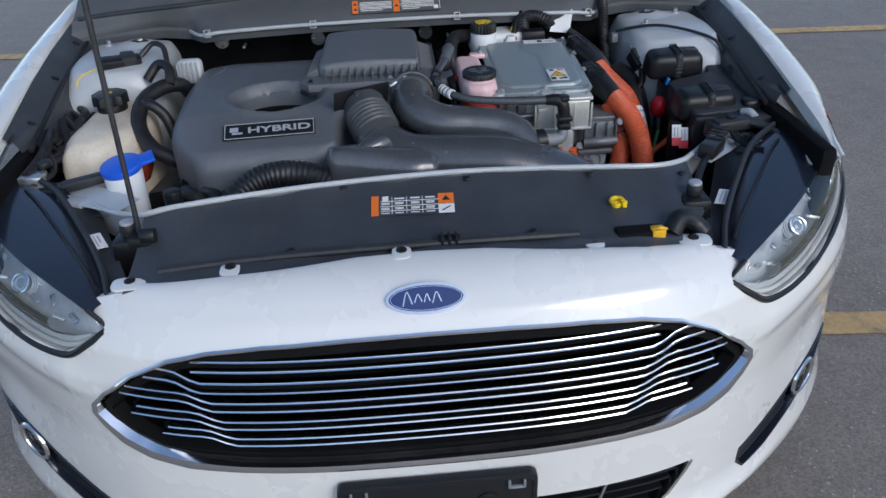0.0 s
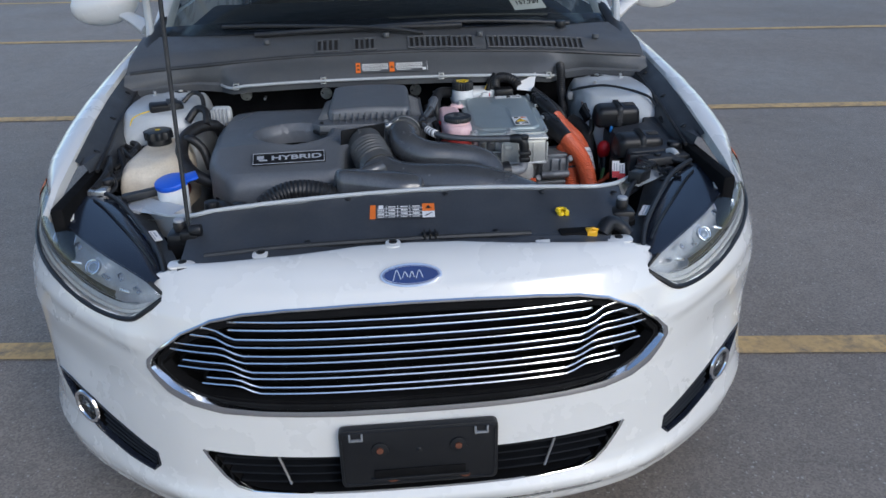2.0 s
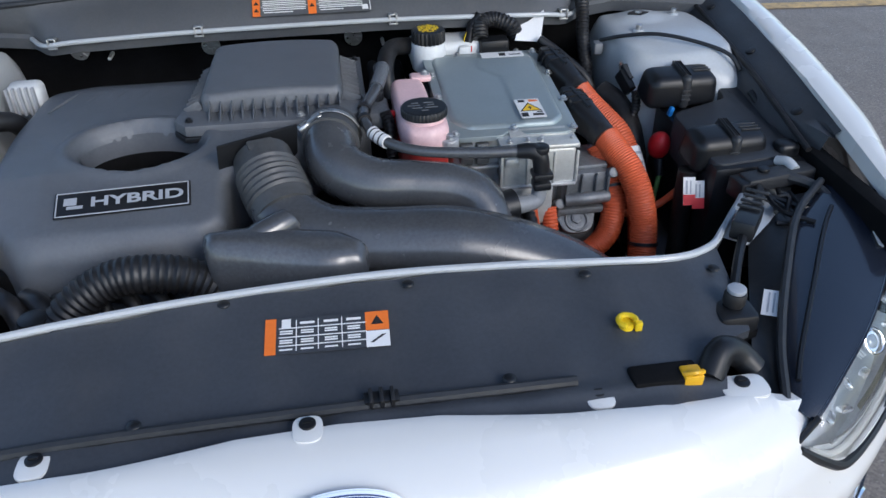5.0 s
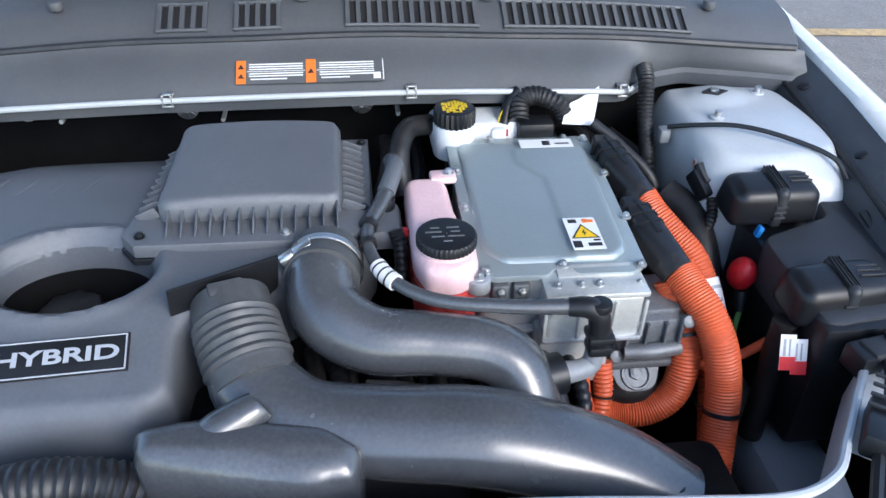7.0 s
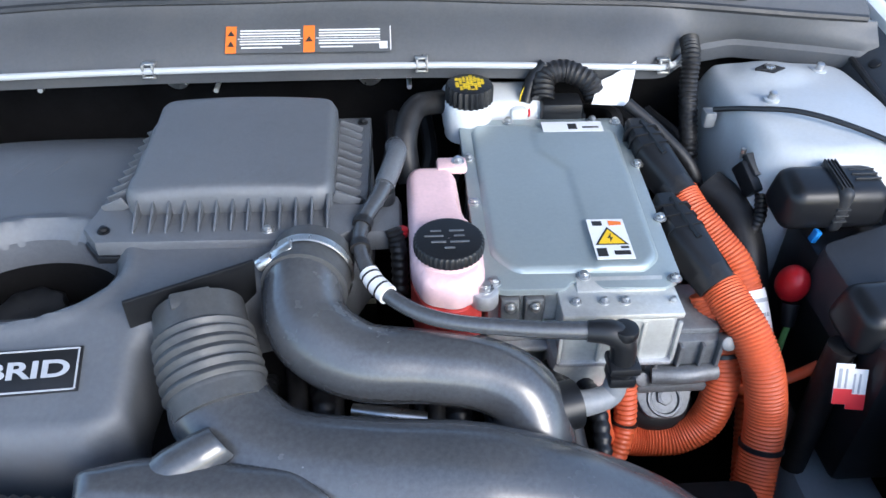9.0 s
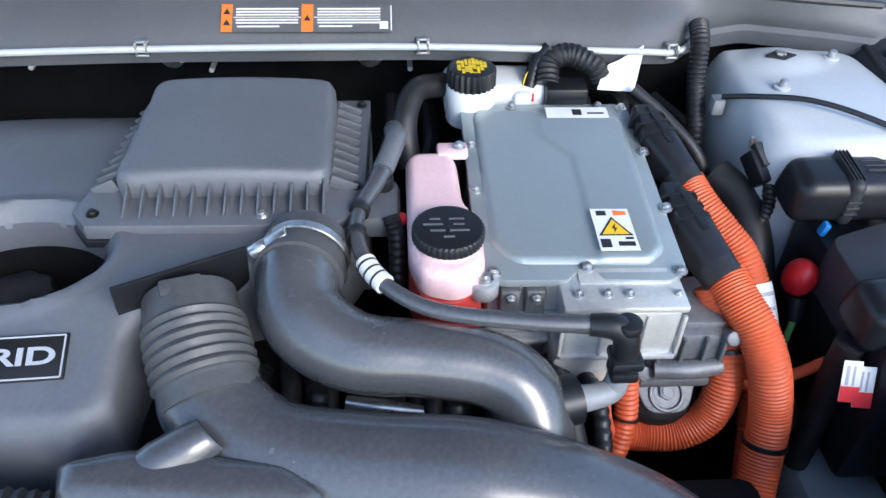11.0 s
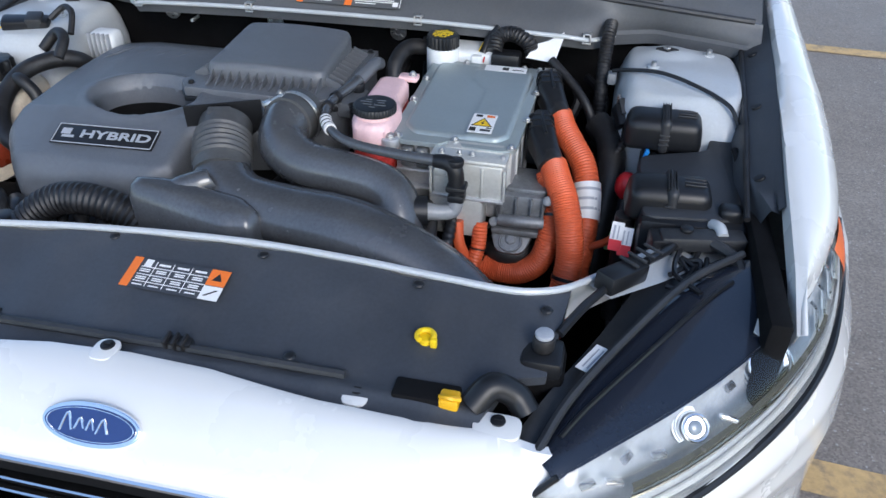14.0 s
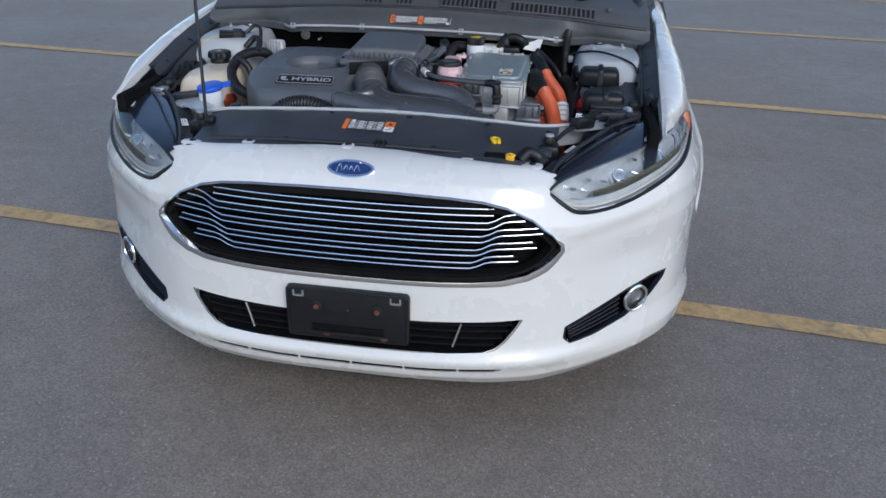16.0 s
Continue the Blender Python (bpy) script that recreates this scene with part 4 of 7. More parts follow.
def cabin():
    """Scuttle, windscreen, pillars, roof, doors and mirrors."""
    base = [(-0.70, 1.262, 0.985), (-0.5, 1.200, 1.0), (-0.25, 1.172, 1.005), (0, 1.158, 1.007), (0.25, 1.172, 1.005), (0.5, 1.200, 1.0), (0.70, 1.262, 0.985)]
    head = [(-0.54, 2.14, 1.40), (-0.38, 2.09, 1.425), (-0.2, 2.06, 1.435), (0, 2.05, 1.438), (0.2, 2.06, 1.435), (0.38, 2.09, 1.425), (0.54, 2.14, 1.40)]
    lo, hi = spline(base, 33), spline(head, 33)
    glass = loft([[tuple(a * (1 - q) + b * q + np.array((0, -0.03, 0.05)) * math.sin(math.pi * q)) for q in np.linspace(0, 1, 13)] for a, b in zip(lo, hi)])
    ws = part("windscreen", glass, GLASS, car, "curved windscreen glass")
    ws.visible_shadow = False
    # Black printed border along the foot of the glass.
    part("screen_border", loft([[tuple(a * (1 - q) + b * q + np.array((0, 0.004, -0.002))) for q in (0.0, 0.03, 0.06)] for a, b in zip(lo, hi)]), GLOSS, car, "black screen border")
    m = Matrix.Translation((0.44, 1.335, 1.063)) @ pose(0, 0, 0, 27, 0, 14)
    note = part("price_note", move(rbox(0, 0, 0, 0.11, 0.13, 0.0008, 0), m), LABEL_W, car, "white paper note with black figures inside the glass", smooth=False)
    words("note_figures", "2015", 0.034, m @ pose(0, 0.004, 0.0008), INK_AND_SHADE, note)
    words("note_figures", "157,739", 0.026, m @ pose(0, -0.030, 0.0008), INK_AND_SHADE, note)
    words("note_figures", "26:35", 0.036, m @ pose(0, 0.040, 0.0008), INK_AND_SHADE, note)
    roof = [[tuple(p) for p in hi], [tuple(p + np.array((0, 0.5, 0.035)) * (1, 1, 1)) for p in hi], [(p[0] * 0.98, 3.25, p[2] - 0.02) for p in hi], [(p[0] * 0.95, 3.95, 1.02 + 0.02 * math.cos(p[0] * 3)) for p in hi], [(p[0] * 1.1, 4.55, 0.98) for p in hi], [(p[0] * 1.2, 4.72, 0.72) for p in hi], [(p[0] * 1.2, 4.70, 0.30) for p in hi]]
    part("roof", loft(roof), PAINT, car, "pearl white roof and tail")
    for k in (-1, 1):
        f = lambda p: (k * p[0], p[1], p[2])  # noqa: E731
        part("windscreen_pillar", tube([f((0.716, 1.29, 0.965)), f((0.668, 1.66, 1.19)), f((0.56, 2.13, 1.41)), f((0.545, 2.7, 1.465)), f((0.54, 3.25, 1.41)), f((0.60, 3.95, 1.03))], [0.030, 0.030, 0.034, 0.034, 0.04, 0.06], 60, 10, flat=0.8), PAINT, car)
        part("pillar_trim", tube([f((0.720, 1.17, 0.952)), f((0.722, 1.25, 0.978)), f((0.698, 1.40, 1.045))], [0.030, 0.022, 0.012], 24, 8, flat=0.6), TRIM, car, "black corner trim at the foot of the pillar")
        rows = []
        for y in np.linspace(1.70, 4.65, 24):
            t = np.clip((y - 4.0) / 0.7, 0, 1)
            rows.append([f(p) for p in ((0.80 - 0.12 * t, y, 0.955), (0.86 - 0.12 * t, y, 0.93), (0.905 - 0.15 * t, y, 0.80), (0.925 - 0.17 * t, y, 0.62), (0.915 - 0.16 * t, y, 0.40), (0.86 - 0.15 * t, y, 0.20))])
        part("door_side", loft(rows), PAINT, car, "pearl white door panels")
        rows = []
        for y in np.linspace(1.55, 3.85, 20):
            q = np.clip((y - 1.55) / 0.7, 0, 1) * np.clip((3.95 - y) / 0.5, 0, 1)
            rows.append([f((0.81, y, 0.95)), f((0.81 - 0.27 * q, y, 0.95 + 0.48 * q))])
        side = part("side_glass", loft(rows), GLASS, car)
        side.visible_shadow = False
        mir = new("door_mirror")
        mir.parent = car
        mir["label"] = "pearl white door mirror"
        part("mirror_shell", ball(k * 0.975, 1.66, 1.035, 0.115, 0.058, 0.070, rot=(0, k * 8, k * -10)), PAINT, mir)
        part("mirror_glass", move(cyl(0, 0, 0, 0.06, 0.004, 32), Matrix.Translation((k * 0.975, 1.715, 1.035)) @ pose(0, 0, 0, 90, 0, 0) @ Matrix.Diagonal((1.5, 0.9, 1, 1))), CHROME, mir)
        part("mirror_arm", tube([f((0.83, 1.62, 0.955)), f((0.88, 1.64, 0.985)), f((0.93, 1.66, 1.01))], [0.040, 0.030, 0.03], 12, 10, flat=0.6), PAINT, mir)
    part("dashboard", rbox(0, 1.72, 0.93, 1.36, 0.55, 0.10, 0.04, 3), SEAT, car, "dark dashboard behind the glass")
    part("bulkhead_wall", rbox(0, 1.40, 0.70, 1.5, 0.03, 0.5, 0.005), SHADE_BLACK, car)
    for x in (-0.36, 0.36):
        part("front_seat", rbox(x, 2.55, 0.80, 0.50, 0.16, 0.85, 0.07, 3, rot=(-16, 0, 0)), SEAT, car)
    part("steering_wheel", tube([(-0.36 + 0.18 * math.cos(a), 1.98 + 0.06 * math.sin(a), 0.98 + 0.17 * math.sin(a)) for a in np.linspace(0, 2 * math.pi, 24)], 0.016, 60, 8), SEAT, car)
    part("cabin_floor", rbox(0, 2.9, 0.28, 1.6, 3.2, 0.06, 0.02), SHADE_BLACK, car)


def bonnet():
    """The open bonnet, high over the bay on its prop rod."""
    b = new("bonnet")
    b.parent = car
    b["label"] = "pearl white bonnet propped open high above the bay"
    m = Matrix.Translation((0, 1.32, 1.245)) @ pose(0, 0, 0, -27.5, 0, 0)
    skin_rows, pad_rows = [], []
    for q in np.linspace(0, 1, 14):
        y = -1.16 * q
        w = 0.77 - 0.10 * q - 0.25 * max(0, q - 0.8)
        skin_rows.append([(w * u, y, 0.045 + 0.03 * (1 - u * u) - 0.10 * max(0, q - 0.85)) for u in np.linspace(-1, 1, 21)])
        pad_rows.append([(0.86 * w * u, -0.06 + 0.90 * y, 0.020 + 0.02 * (1 - u * u)) for u in np.linspace(-1, 1, 21)])
    top = loft(skin_rows)
    loft([[(x, y, z - 0.012) for x, y, z in r] for r in skin_rows], top)
    part("bonnet_skin", move(top, m), PAINT, b)
    part("bonnet_lining", move(loft(pad_rows), m), COWL, b, "grey sound-deadening pad")
    for k in (-1, 1):
        part("hinge_arm", tube([(k * 0.72, 1.20, 0.90), (k * 0.735, 1.30, 1.05), (k * 0.72, 1.27, 1.27)], 0.012, 16, 8), BODY_IN, b, "painted hinge arm")


bumper()
grille()
emblem()
plate_bracket()
lower_front()
for side in (1, -1):
    headlamp(side)
    fender(side)
    wheel(side)
cabin()
bonnet()

# ---- the bay's lining, scuttle and front panel ----
def bay():
    """Dark walls and floor that close the engine bay, and the painted inner body."""
    # Firewall, floor, sides and radiator block: the bay's shade as near-black colour.
    part("firewall", rbox(0, 1.10, 0.66, 1.46, 0.03, 0.52, 0.01), SHADE_BLACK, car, "dark insulated firewall, its shade put into the near-black colour")
    part("under_tray", rbox(0, 0.76, 0.36, 1.30, 0.70, 0.03, 0.01), SHADE_BLACK, car, "near-black sheet added as the bay floor, painted as shade")
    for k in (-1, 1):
        part("inner_wing", rbox(k * 0.725, 0.80, 0.60, 0.03, 0.95, 0.42, 0.01), SHADE_BLACK, car)
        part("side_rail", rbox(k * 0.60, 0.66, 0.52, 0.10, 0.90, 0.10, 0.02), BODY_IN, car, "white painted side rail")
    part("radiator_pack", rbox(0, 0.27, 0.56, 0.98, 0.06, 0.40, 0.01), SHADE_BLACK, car)
    # Firewall studs and washers.
    for x, z in ((-0.432, 0.845), (-0.197, 0.840), (0.07, 0.84)):
        bm = cyl(x, 1.078, z, 0.017, 0.004, 20, rot=(90, 0, 0))
        for i in range(8):
            rbox(x + 0.010 * math.cos(i * 0.785), 1.075, z + 0.010 * math.sin(i * 0.785), 0.009, 0.003, 0.003, 0, bm=bm, rot=(0, -i * 45, 0))
        part("washer", bm, STEEL, car, "star-shaped steel retaining washer")
        part("stud", cyl(x + 0.055, 1.07, z - 0.01, 0.0035, 0.03, 8, rot=(90, 0, 0)), LABEL_W, car)


def cowl():
    front_x = [-0.76, -0.66, -0.56, -0.49, -0.455, -0.40, -0.2, 0.14, 0.40, 0.46, 0.50, 0.57, 0.68, 0.76]
    front_y = [1.00, 1.02, 1.045, 1.035, 0.985, 0.968, 0.966, 0.972, 0.967, 0.985, 1.03, 1.045, 1.02, 1.00]
    front_z = [0.885, 0.888, 0.890, 0.886, 0.889, 0.898, 0.904, 0.903, 0.898, 0.889, 0.886, 0.890, 0.888, 0.885]
    xs = np.linspace(-0.755, 0.755, 110)
    rows = []
    for x in xs:
        y0, z0 = np.interp(x, front_x, front_y), np.interp(x, front_x, front_z)
        c = 1 - (x / 0.78) ** 2
        yr, zr = 1.028 + 0.014 * c + 0.003 * math.sin(x * 17), 0.918 + 0.036 * c
        prof = [(y0 + 0.004, z0 - 0.02), (y0, z0), (y0 + 0.006, z0 + 0.006)]
        prof += [(y0 + (yr - y0) * q, z0 + 0.006 + (zr - z0 - 0.004) * (q**0.85)) for q in (0.25, 0.5, 0.75, 0.92)]
        prof += [(yr, zr + 0.005), (yr + 0.007, zr + 0.005), (yr + 0.012, zr - 0.004), (yr + 0.018, zr + 0.000), (yr + 0.026, zr + 0.010), (yr + 0.070, zr + 0.034), (yr + 0.085, zr + 0.038), (1.165 + 0.10 * (x / 0.72) ** 2, 1.0 - 0.012 * (x / 0.72) ** 2)]
        rows.append([(x, y, z) for y, z in prof])
    co = new("cowl_panel")
    co.parent = car
    co["label"] = "faded grey-black plastic scuttle panel below the windscreen"
    part("cowl_skin", loft(rows), COWL, co)
    # Raised welt along the panel's crest.
    welt = [(x, 1.032 + 0.014 * (1 - (x / 0.78) ** 2) + 0.003 * math.sin(x * 17), 0.9245 + 0.036 * (1 - (x / 0.78) ** 2)) for x in np.linspace(-0.74, 0.74, 40)]
    part("cowl_welt", tube(welt, 0.0060, 120, 8), TRIM, co, "dark rubber welt")
    # Air intakes: flat sheets in painted shade, crossed by upright ribs.
    for a, b, cnt in ((-0.215, -0.150, 4), (-0.105, -0.045, 4), (0.055, 0.245, 12), (0.290, 0.575, 18)):
        def deck(x, q, lift):
            c = 1 - (x / 0.78) ** 2
            return (x, 1.028 + 0.014 * c + 0.003 * math.sin(x * 17) + 0.028 + 0.040 * q, 0.918 + 0.036 * c + 0.0115 + 0.0218 * q + lift)

        part("vent_shade", loft([[deck(x, q, 0.0012) for q in (0.0, 0.5, 1.0)] for x in np.linspace(a, b, 12)]), INK_AND_SHADE, co, "flat black sheet painted as the shade in the air intake")
        for i in range(cnt + 1):
            x = a + (b - a) * i / cnt
            w = (b - a) / cnt * 0.20
            rows = [[deck(x - w, q, 0.0), deck(x - w, q, 0.0055), deck(x + w, q, 0.0055), deck(x + w, q, 0.0)] for q in (-0.03, 0.5, 1.03)]
            part("vent_rib", loft(rows), COWL, co)
        for q in (-0.04, 1.04):
            part("vent_edge", tube([deck(x, q, 0.003) for x in np.linspace(a - 0.004, b + 0.004, 8)], 0.003, 20, 6), COWL, co)
    for x in (-0.36, -0.01, 0.268, 0.62):
        c = 1 - (x / 0.78) ** 2
        part("cowl_stud", cyl(x, 1.10 + 0.014 * c, 0.962 + 0.036 * c, 0.010, 0.014, 16, 0.003), COWL, co)
    # White painted seal flange along the front edge, with spring clips.
    pts = [(x, y - 0.004, z + 0.001) for x, y, z in zip(front_x[3:11], front_y[3:11], front_z[3:11])]
    part("seal_flange", tube(pts, 0.0042, 140, 8), BODY_IN, co, "white painted seal flange")
    for x, y, z in ((-0.195, 0.966, 0.904), (0.139, 0.972, 0.903), (0.452, 0.978, 0.892), (-0.44, 0.978, 0.893)):
        bm = rbox(x, y + 0.004, z + 0.008, 0.016, 0.010, 0.003, 0.001)
        rbox(x - 0.006, y - 0.005, z + 0.002, 0.003, 0.006, 0.016, 0.001, bm=bm)
        rbox(x + 0.006, y - 0.005, z + 0.002, 0.003, 0.006, 0.016, 0.001, bm=bm)
        rbox(x, y - 0.006, z - 0.006, 0.016, 0.004, 0.003, 0.001, bm=bm)
        part("spring_clip", bm, STEEL, co, "bright steel spring clip")
    # Warning sticker.
    m = Matrix.Translation((0.0, 0.9915, 0.9305)) @ pose(0, 0, 0, 34, 0, 0)
    st = part("warning_sticker", move(rbox(0, 0, 0, 0.205, 0.038, 0.0006, 0), m), COWL, co, "narrow warning sticker with orange panels and white print", smooth=False)
    bars("sticker_panel", [(-0.096, 0, 0.013, 0.038), (0.0, 0, 0.014, 0.038)], m @ pose(0, 0, 0.0004), LABEL_O, st, "orange warning panel")
    lines = [(cx, y, w, 0.0019) for cx, w in ((-0.048, 0.074), (0.050, 0.076)) for y in (0.0125, 0.0085, 0.0045, -0.0025, -0.0065)]
    lines += [(-0.058, -0.0115, 0.05, 0.0019), (0.034, -0.0115, 0.04, 0.0019), (0.092, -0.010, 0.010, 0.010), (0.101, 0, 0.0012, 0.034), (-0.007 + 0.055, 0.001, 0.08, 0.0008), (-0.048, 0.001, 0.08, 0.0008)]
    bars("sticker_print", lines, m @ pose(0, 0, 0.0004), LABEL_W, st)
    tri = [(-0.0045, -0.004), (0.0045, -0.004), (0, 0.004)]
    for x, y in ((-0.096, 0.009), (-0.096, -0.006), (0.0, 0.0)):
        flat("warning_mark", [(x + a, y + b) for a, b in tri], 0.0009, 0.0011, 0, INK_AND_SHADE, st, m=m)
    # Wiper arms and blades.
    for pts, r in (([(-0.50, 1.215, 1.02), (-0.30, 1.19, 1.02), (-0.02, 1.135, 1.015), (0.10, 1.12, 1.0)], 0.008), ([(-0.06, 1.16, 1.015), (0.2, 1.175, 1.02), (0.42, 1.185, 1.012), (0.56, 1.20, 1.0)], 0.008), ([(-0.40, 1.17, 1.0), (-0.1, 1.155, 1.012), (0.22, 1.16, 1.012)], 0.011), ([(0.0, 1.215, 1.03), (0.25, 1.225, 1.03), (0.50, 1.25, 1.02)], 0.008)):
        part("wiper", tube(pts, r, 40, 8, flat=0.7), TRIM, co, "black wiper arm and blade")
    part("wiper_cap", cyl(0.53, 1.19, 1.0, 0.016, 0.02, 20, 0.004), BLACK, co)


SEAL = [(-0.60, 0.44, 0.765), (-0.52, 0.352, 0.775), (-0.45, 0.302, 0.790), (-0.40, 0.303, 0.798), (-0.286, 0.322, 0.801), (-0.142, 0.340, 0.803), (0.05, 0.352, 0.804), (0.20, 0.348, 0.803), (0.33, 0.338, 0.801), (0.42, 0.336, 0.798), (0.472, 0.357, 0.794), (0.51, 0.40, 0.786), (0.56, 0.462, 0.778), (0.595, 0.505, 0.775)]


def front_panel():
    t = thing("radiator_cover", "dark grey plastic radiator cover panel behind the bumper", "cover panel")
    sx, sy, sz_ = (np.array([p[i] for p in SEAL]) for i in range(3))

    def place(x, q):
        yb, zb = np.interp(x, sx, sy), np.interp(x, sx, sz_)
        yf = 0.136 - 0.06 * np.clip(np.abs(x) - 0.40, 0, 1)
        zf = 0.757 - 0.10 * np.clip(np.abs(x) - 0.30, 0, 1) ** 1.5
        y = yf + (yb - 0.004 - yf) * q
        z = zf + (zb - 0.004 - zf) * np.clip(q, 0, 1) ** 1.5
        z = z + 0.004 * np.exp(-(((q - 0.16) / 0.05) ** 2)) * (np.abs(x - 0.30) < 0.30) + 0.0015 * np.sin(x * 23 + q * 4) + 0.0012 * np.sin(x * 61)
        return x, y, z

    keep = np.array([(-0.445, 0.0), (0.40, 0.0), (0.43, 0.42), (0.47, 0.46), (0.485, 1.0), (-0.445, 1.0)])
    sheet("panel", place, (-0.45, 0.0), (0.49, 1.0), 0.0125, keep, (), TRAY, t, thick=(0, 0, -0.012))
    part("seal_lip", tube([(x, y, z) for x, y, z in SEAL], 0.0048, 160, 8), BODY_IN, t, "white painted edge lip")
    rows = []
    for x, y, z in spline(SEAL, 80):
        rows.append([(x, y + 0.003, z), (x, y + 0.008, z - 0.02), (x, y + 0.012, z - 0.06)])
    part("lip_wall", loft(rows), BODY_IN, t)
    # Service label.
    m = Matrix.Translation((-0.006, 0.279, 0.7855)) @ pose(0, 0, 0, 15, 0, -2)
    st = part("service_label", move(rbox(0, 0, 0, 0.136, 0.047, 0.0006, 0), m), TRAY, t, "service label with orange ends and a printed grid", smooth=False)
    bars("label_panel", [(-0.062, 0, 0.012, 0.047), (0.055, 0.011, 0.026, 0.025)], m @ pose(0, 0, 0.0004), LABEL_O, st, "orange label panel")
    bars("label_field", [(0.055, -0.013, 0.026, 0.021), (-0.045, 0.016, 0.010, 0.012)], m @ pose(0, 0, 0.0004), LABEL_W, st)
    grid = [(-0.005, y, 0.096, 0.0012) for y in (0.010, -0.002, -0.013)] + [(x, 0.0, 0.0010, 0.040) for x in (-0.034, -0.010, 0.016)]
    grid += [(x, y, 0.014, 0.0018) for x in (-0.045, -0.022, 0.004, 0.029) for y in (0.006, 0.003, -0.006, -0.009, -0.018)] + [(x, 0.016, 0.016, 0.003) for x in (-0.022, 0.004, 0.029)]
    bars("label_print", grid, m @ pose(0, 0, 0.0004), LABEL_W, st)
    flat("warning_mark", [(0.048, 0.006), (0.062, 0.006), (0.055, 0.018)], 0.0010, 0.0012, 0, INK_AND_SHADE, st, m=m)
    flat("label_mark", [(0.046, -0.018), (0.050, -0.018), (0.064, -0.008), (0.060, -0.008)], 0.0010, 0.0012, 0, INK_AND_SHADE, st, m=m)
    # Yellow plug and tether clip.
    bm = cyl(0.327, 0.250, 0.774, 0.009, 0.012, 18, 0.002)
    tube([(0.327 + 0.010 * math.cos(a), 0.248 + 0.010 * math.sin(a), 0.783) for a in np.linspace(-0.5, 4.2, 12)], 0.0035, 24, 8, bm=bm)
    rbox(0.338, 0.242, 0.779, 0.008, 0.006, 0.012, 0.001, bm=bm)
    part("yellow_plug", bm, YELLOW, t, "bright yellow plastic plug")
    bm = rbox(0.372, 0.172, 0.762, 0.022, 0.020, 0.020, 0.003)
    tube([(0.362, 0.170, 0.770), (0.372, 0.164, 0.776), (0.384, 0.170, 0.770)], 0.003, 12, 6, bm=bm)
    part("yellow_clip", bm, YELLOW2, t, "amber yellow clip")
    # Near-black block in place of the shade in the latch recess.
    part("latch_shade", rbox(0.345, 0.178, 0.763, 0.075, 0.03, 0.012, 0.004), SHADE_BLACK, t)
    part("duct_mouth", tube([(0.395, 0.175, 0.755), (0.415, 0.195, 0.772), (0.440, 0.20, 0.760), (0.455, 0.19, 0.745)], 0.016, 20, 10), BLACK, t)
    part("vent_block", move(rbox(0, 0, 0, 0.036, 0.014, 0.010, 0.002), pose(0.045, 0.185, 0.771, 12)), BLACK, t)
    for x in (0.034, 0.045, 0.056):
        part("vent_fin", move(rbox(0, 0, 0, 0.004, 0.018, 0.014, 0.001), pose(x, 0.183, 0.774, 12)), RUBBER, t)
    for x, y, z in ((-0.30, 0.335, 0.796), (-0.12, 0.345, 0.798), (0.09, 0.348, 0.799), (0.30, 0.336, 0.797), (-0.20, 0.20, 0.770), (0.18, 0.205, 0.770), (0.46, 0.33, 0.79)):
        part("push_clip", ball(x, y - 0.012, z, 0.0075, 0.0075, 0.003, u=14, v=8), BLACK, t)
    part("front_gutter", tube([(-0.40, 0.175, 0.757), (-0.25, 0.180, 0.764), (0.0, 0.182, 0.767), (0.25, 0.183, 0.765)], 0.006, 60, 8), TRIM, t)


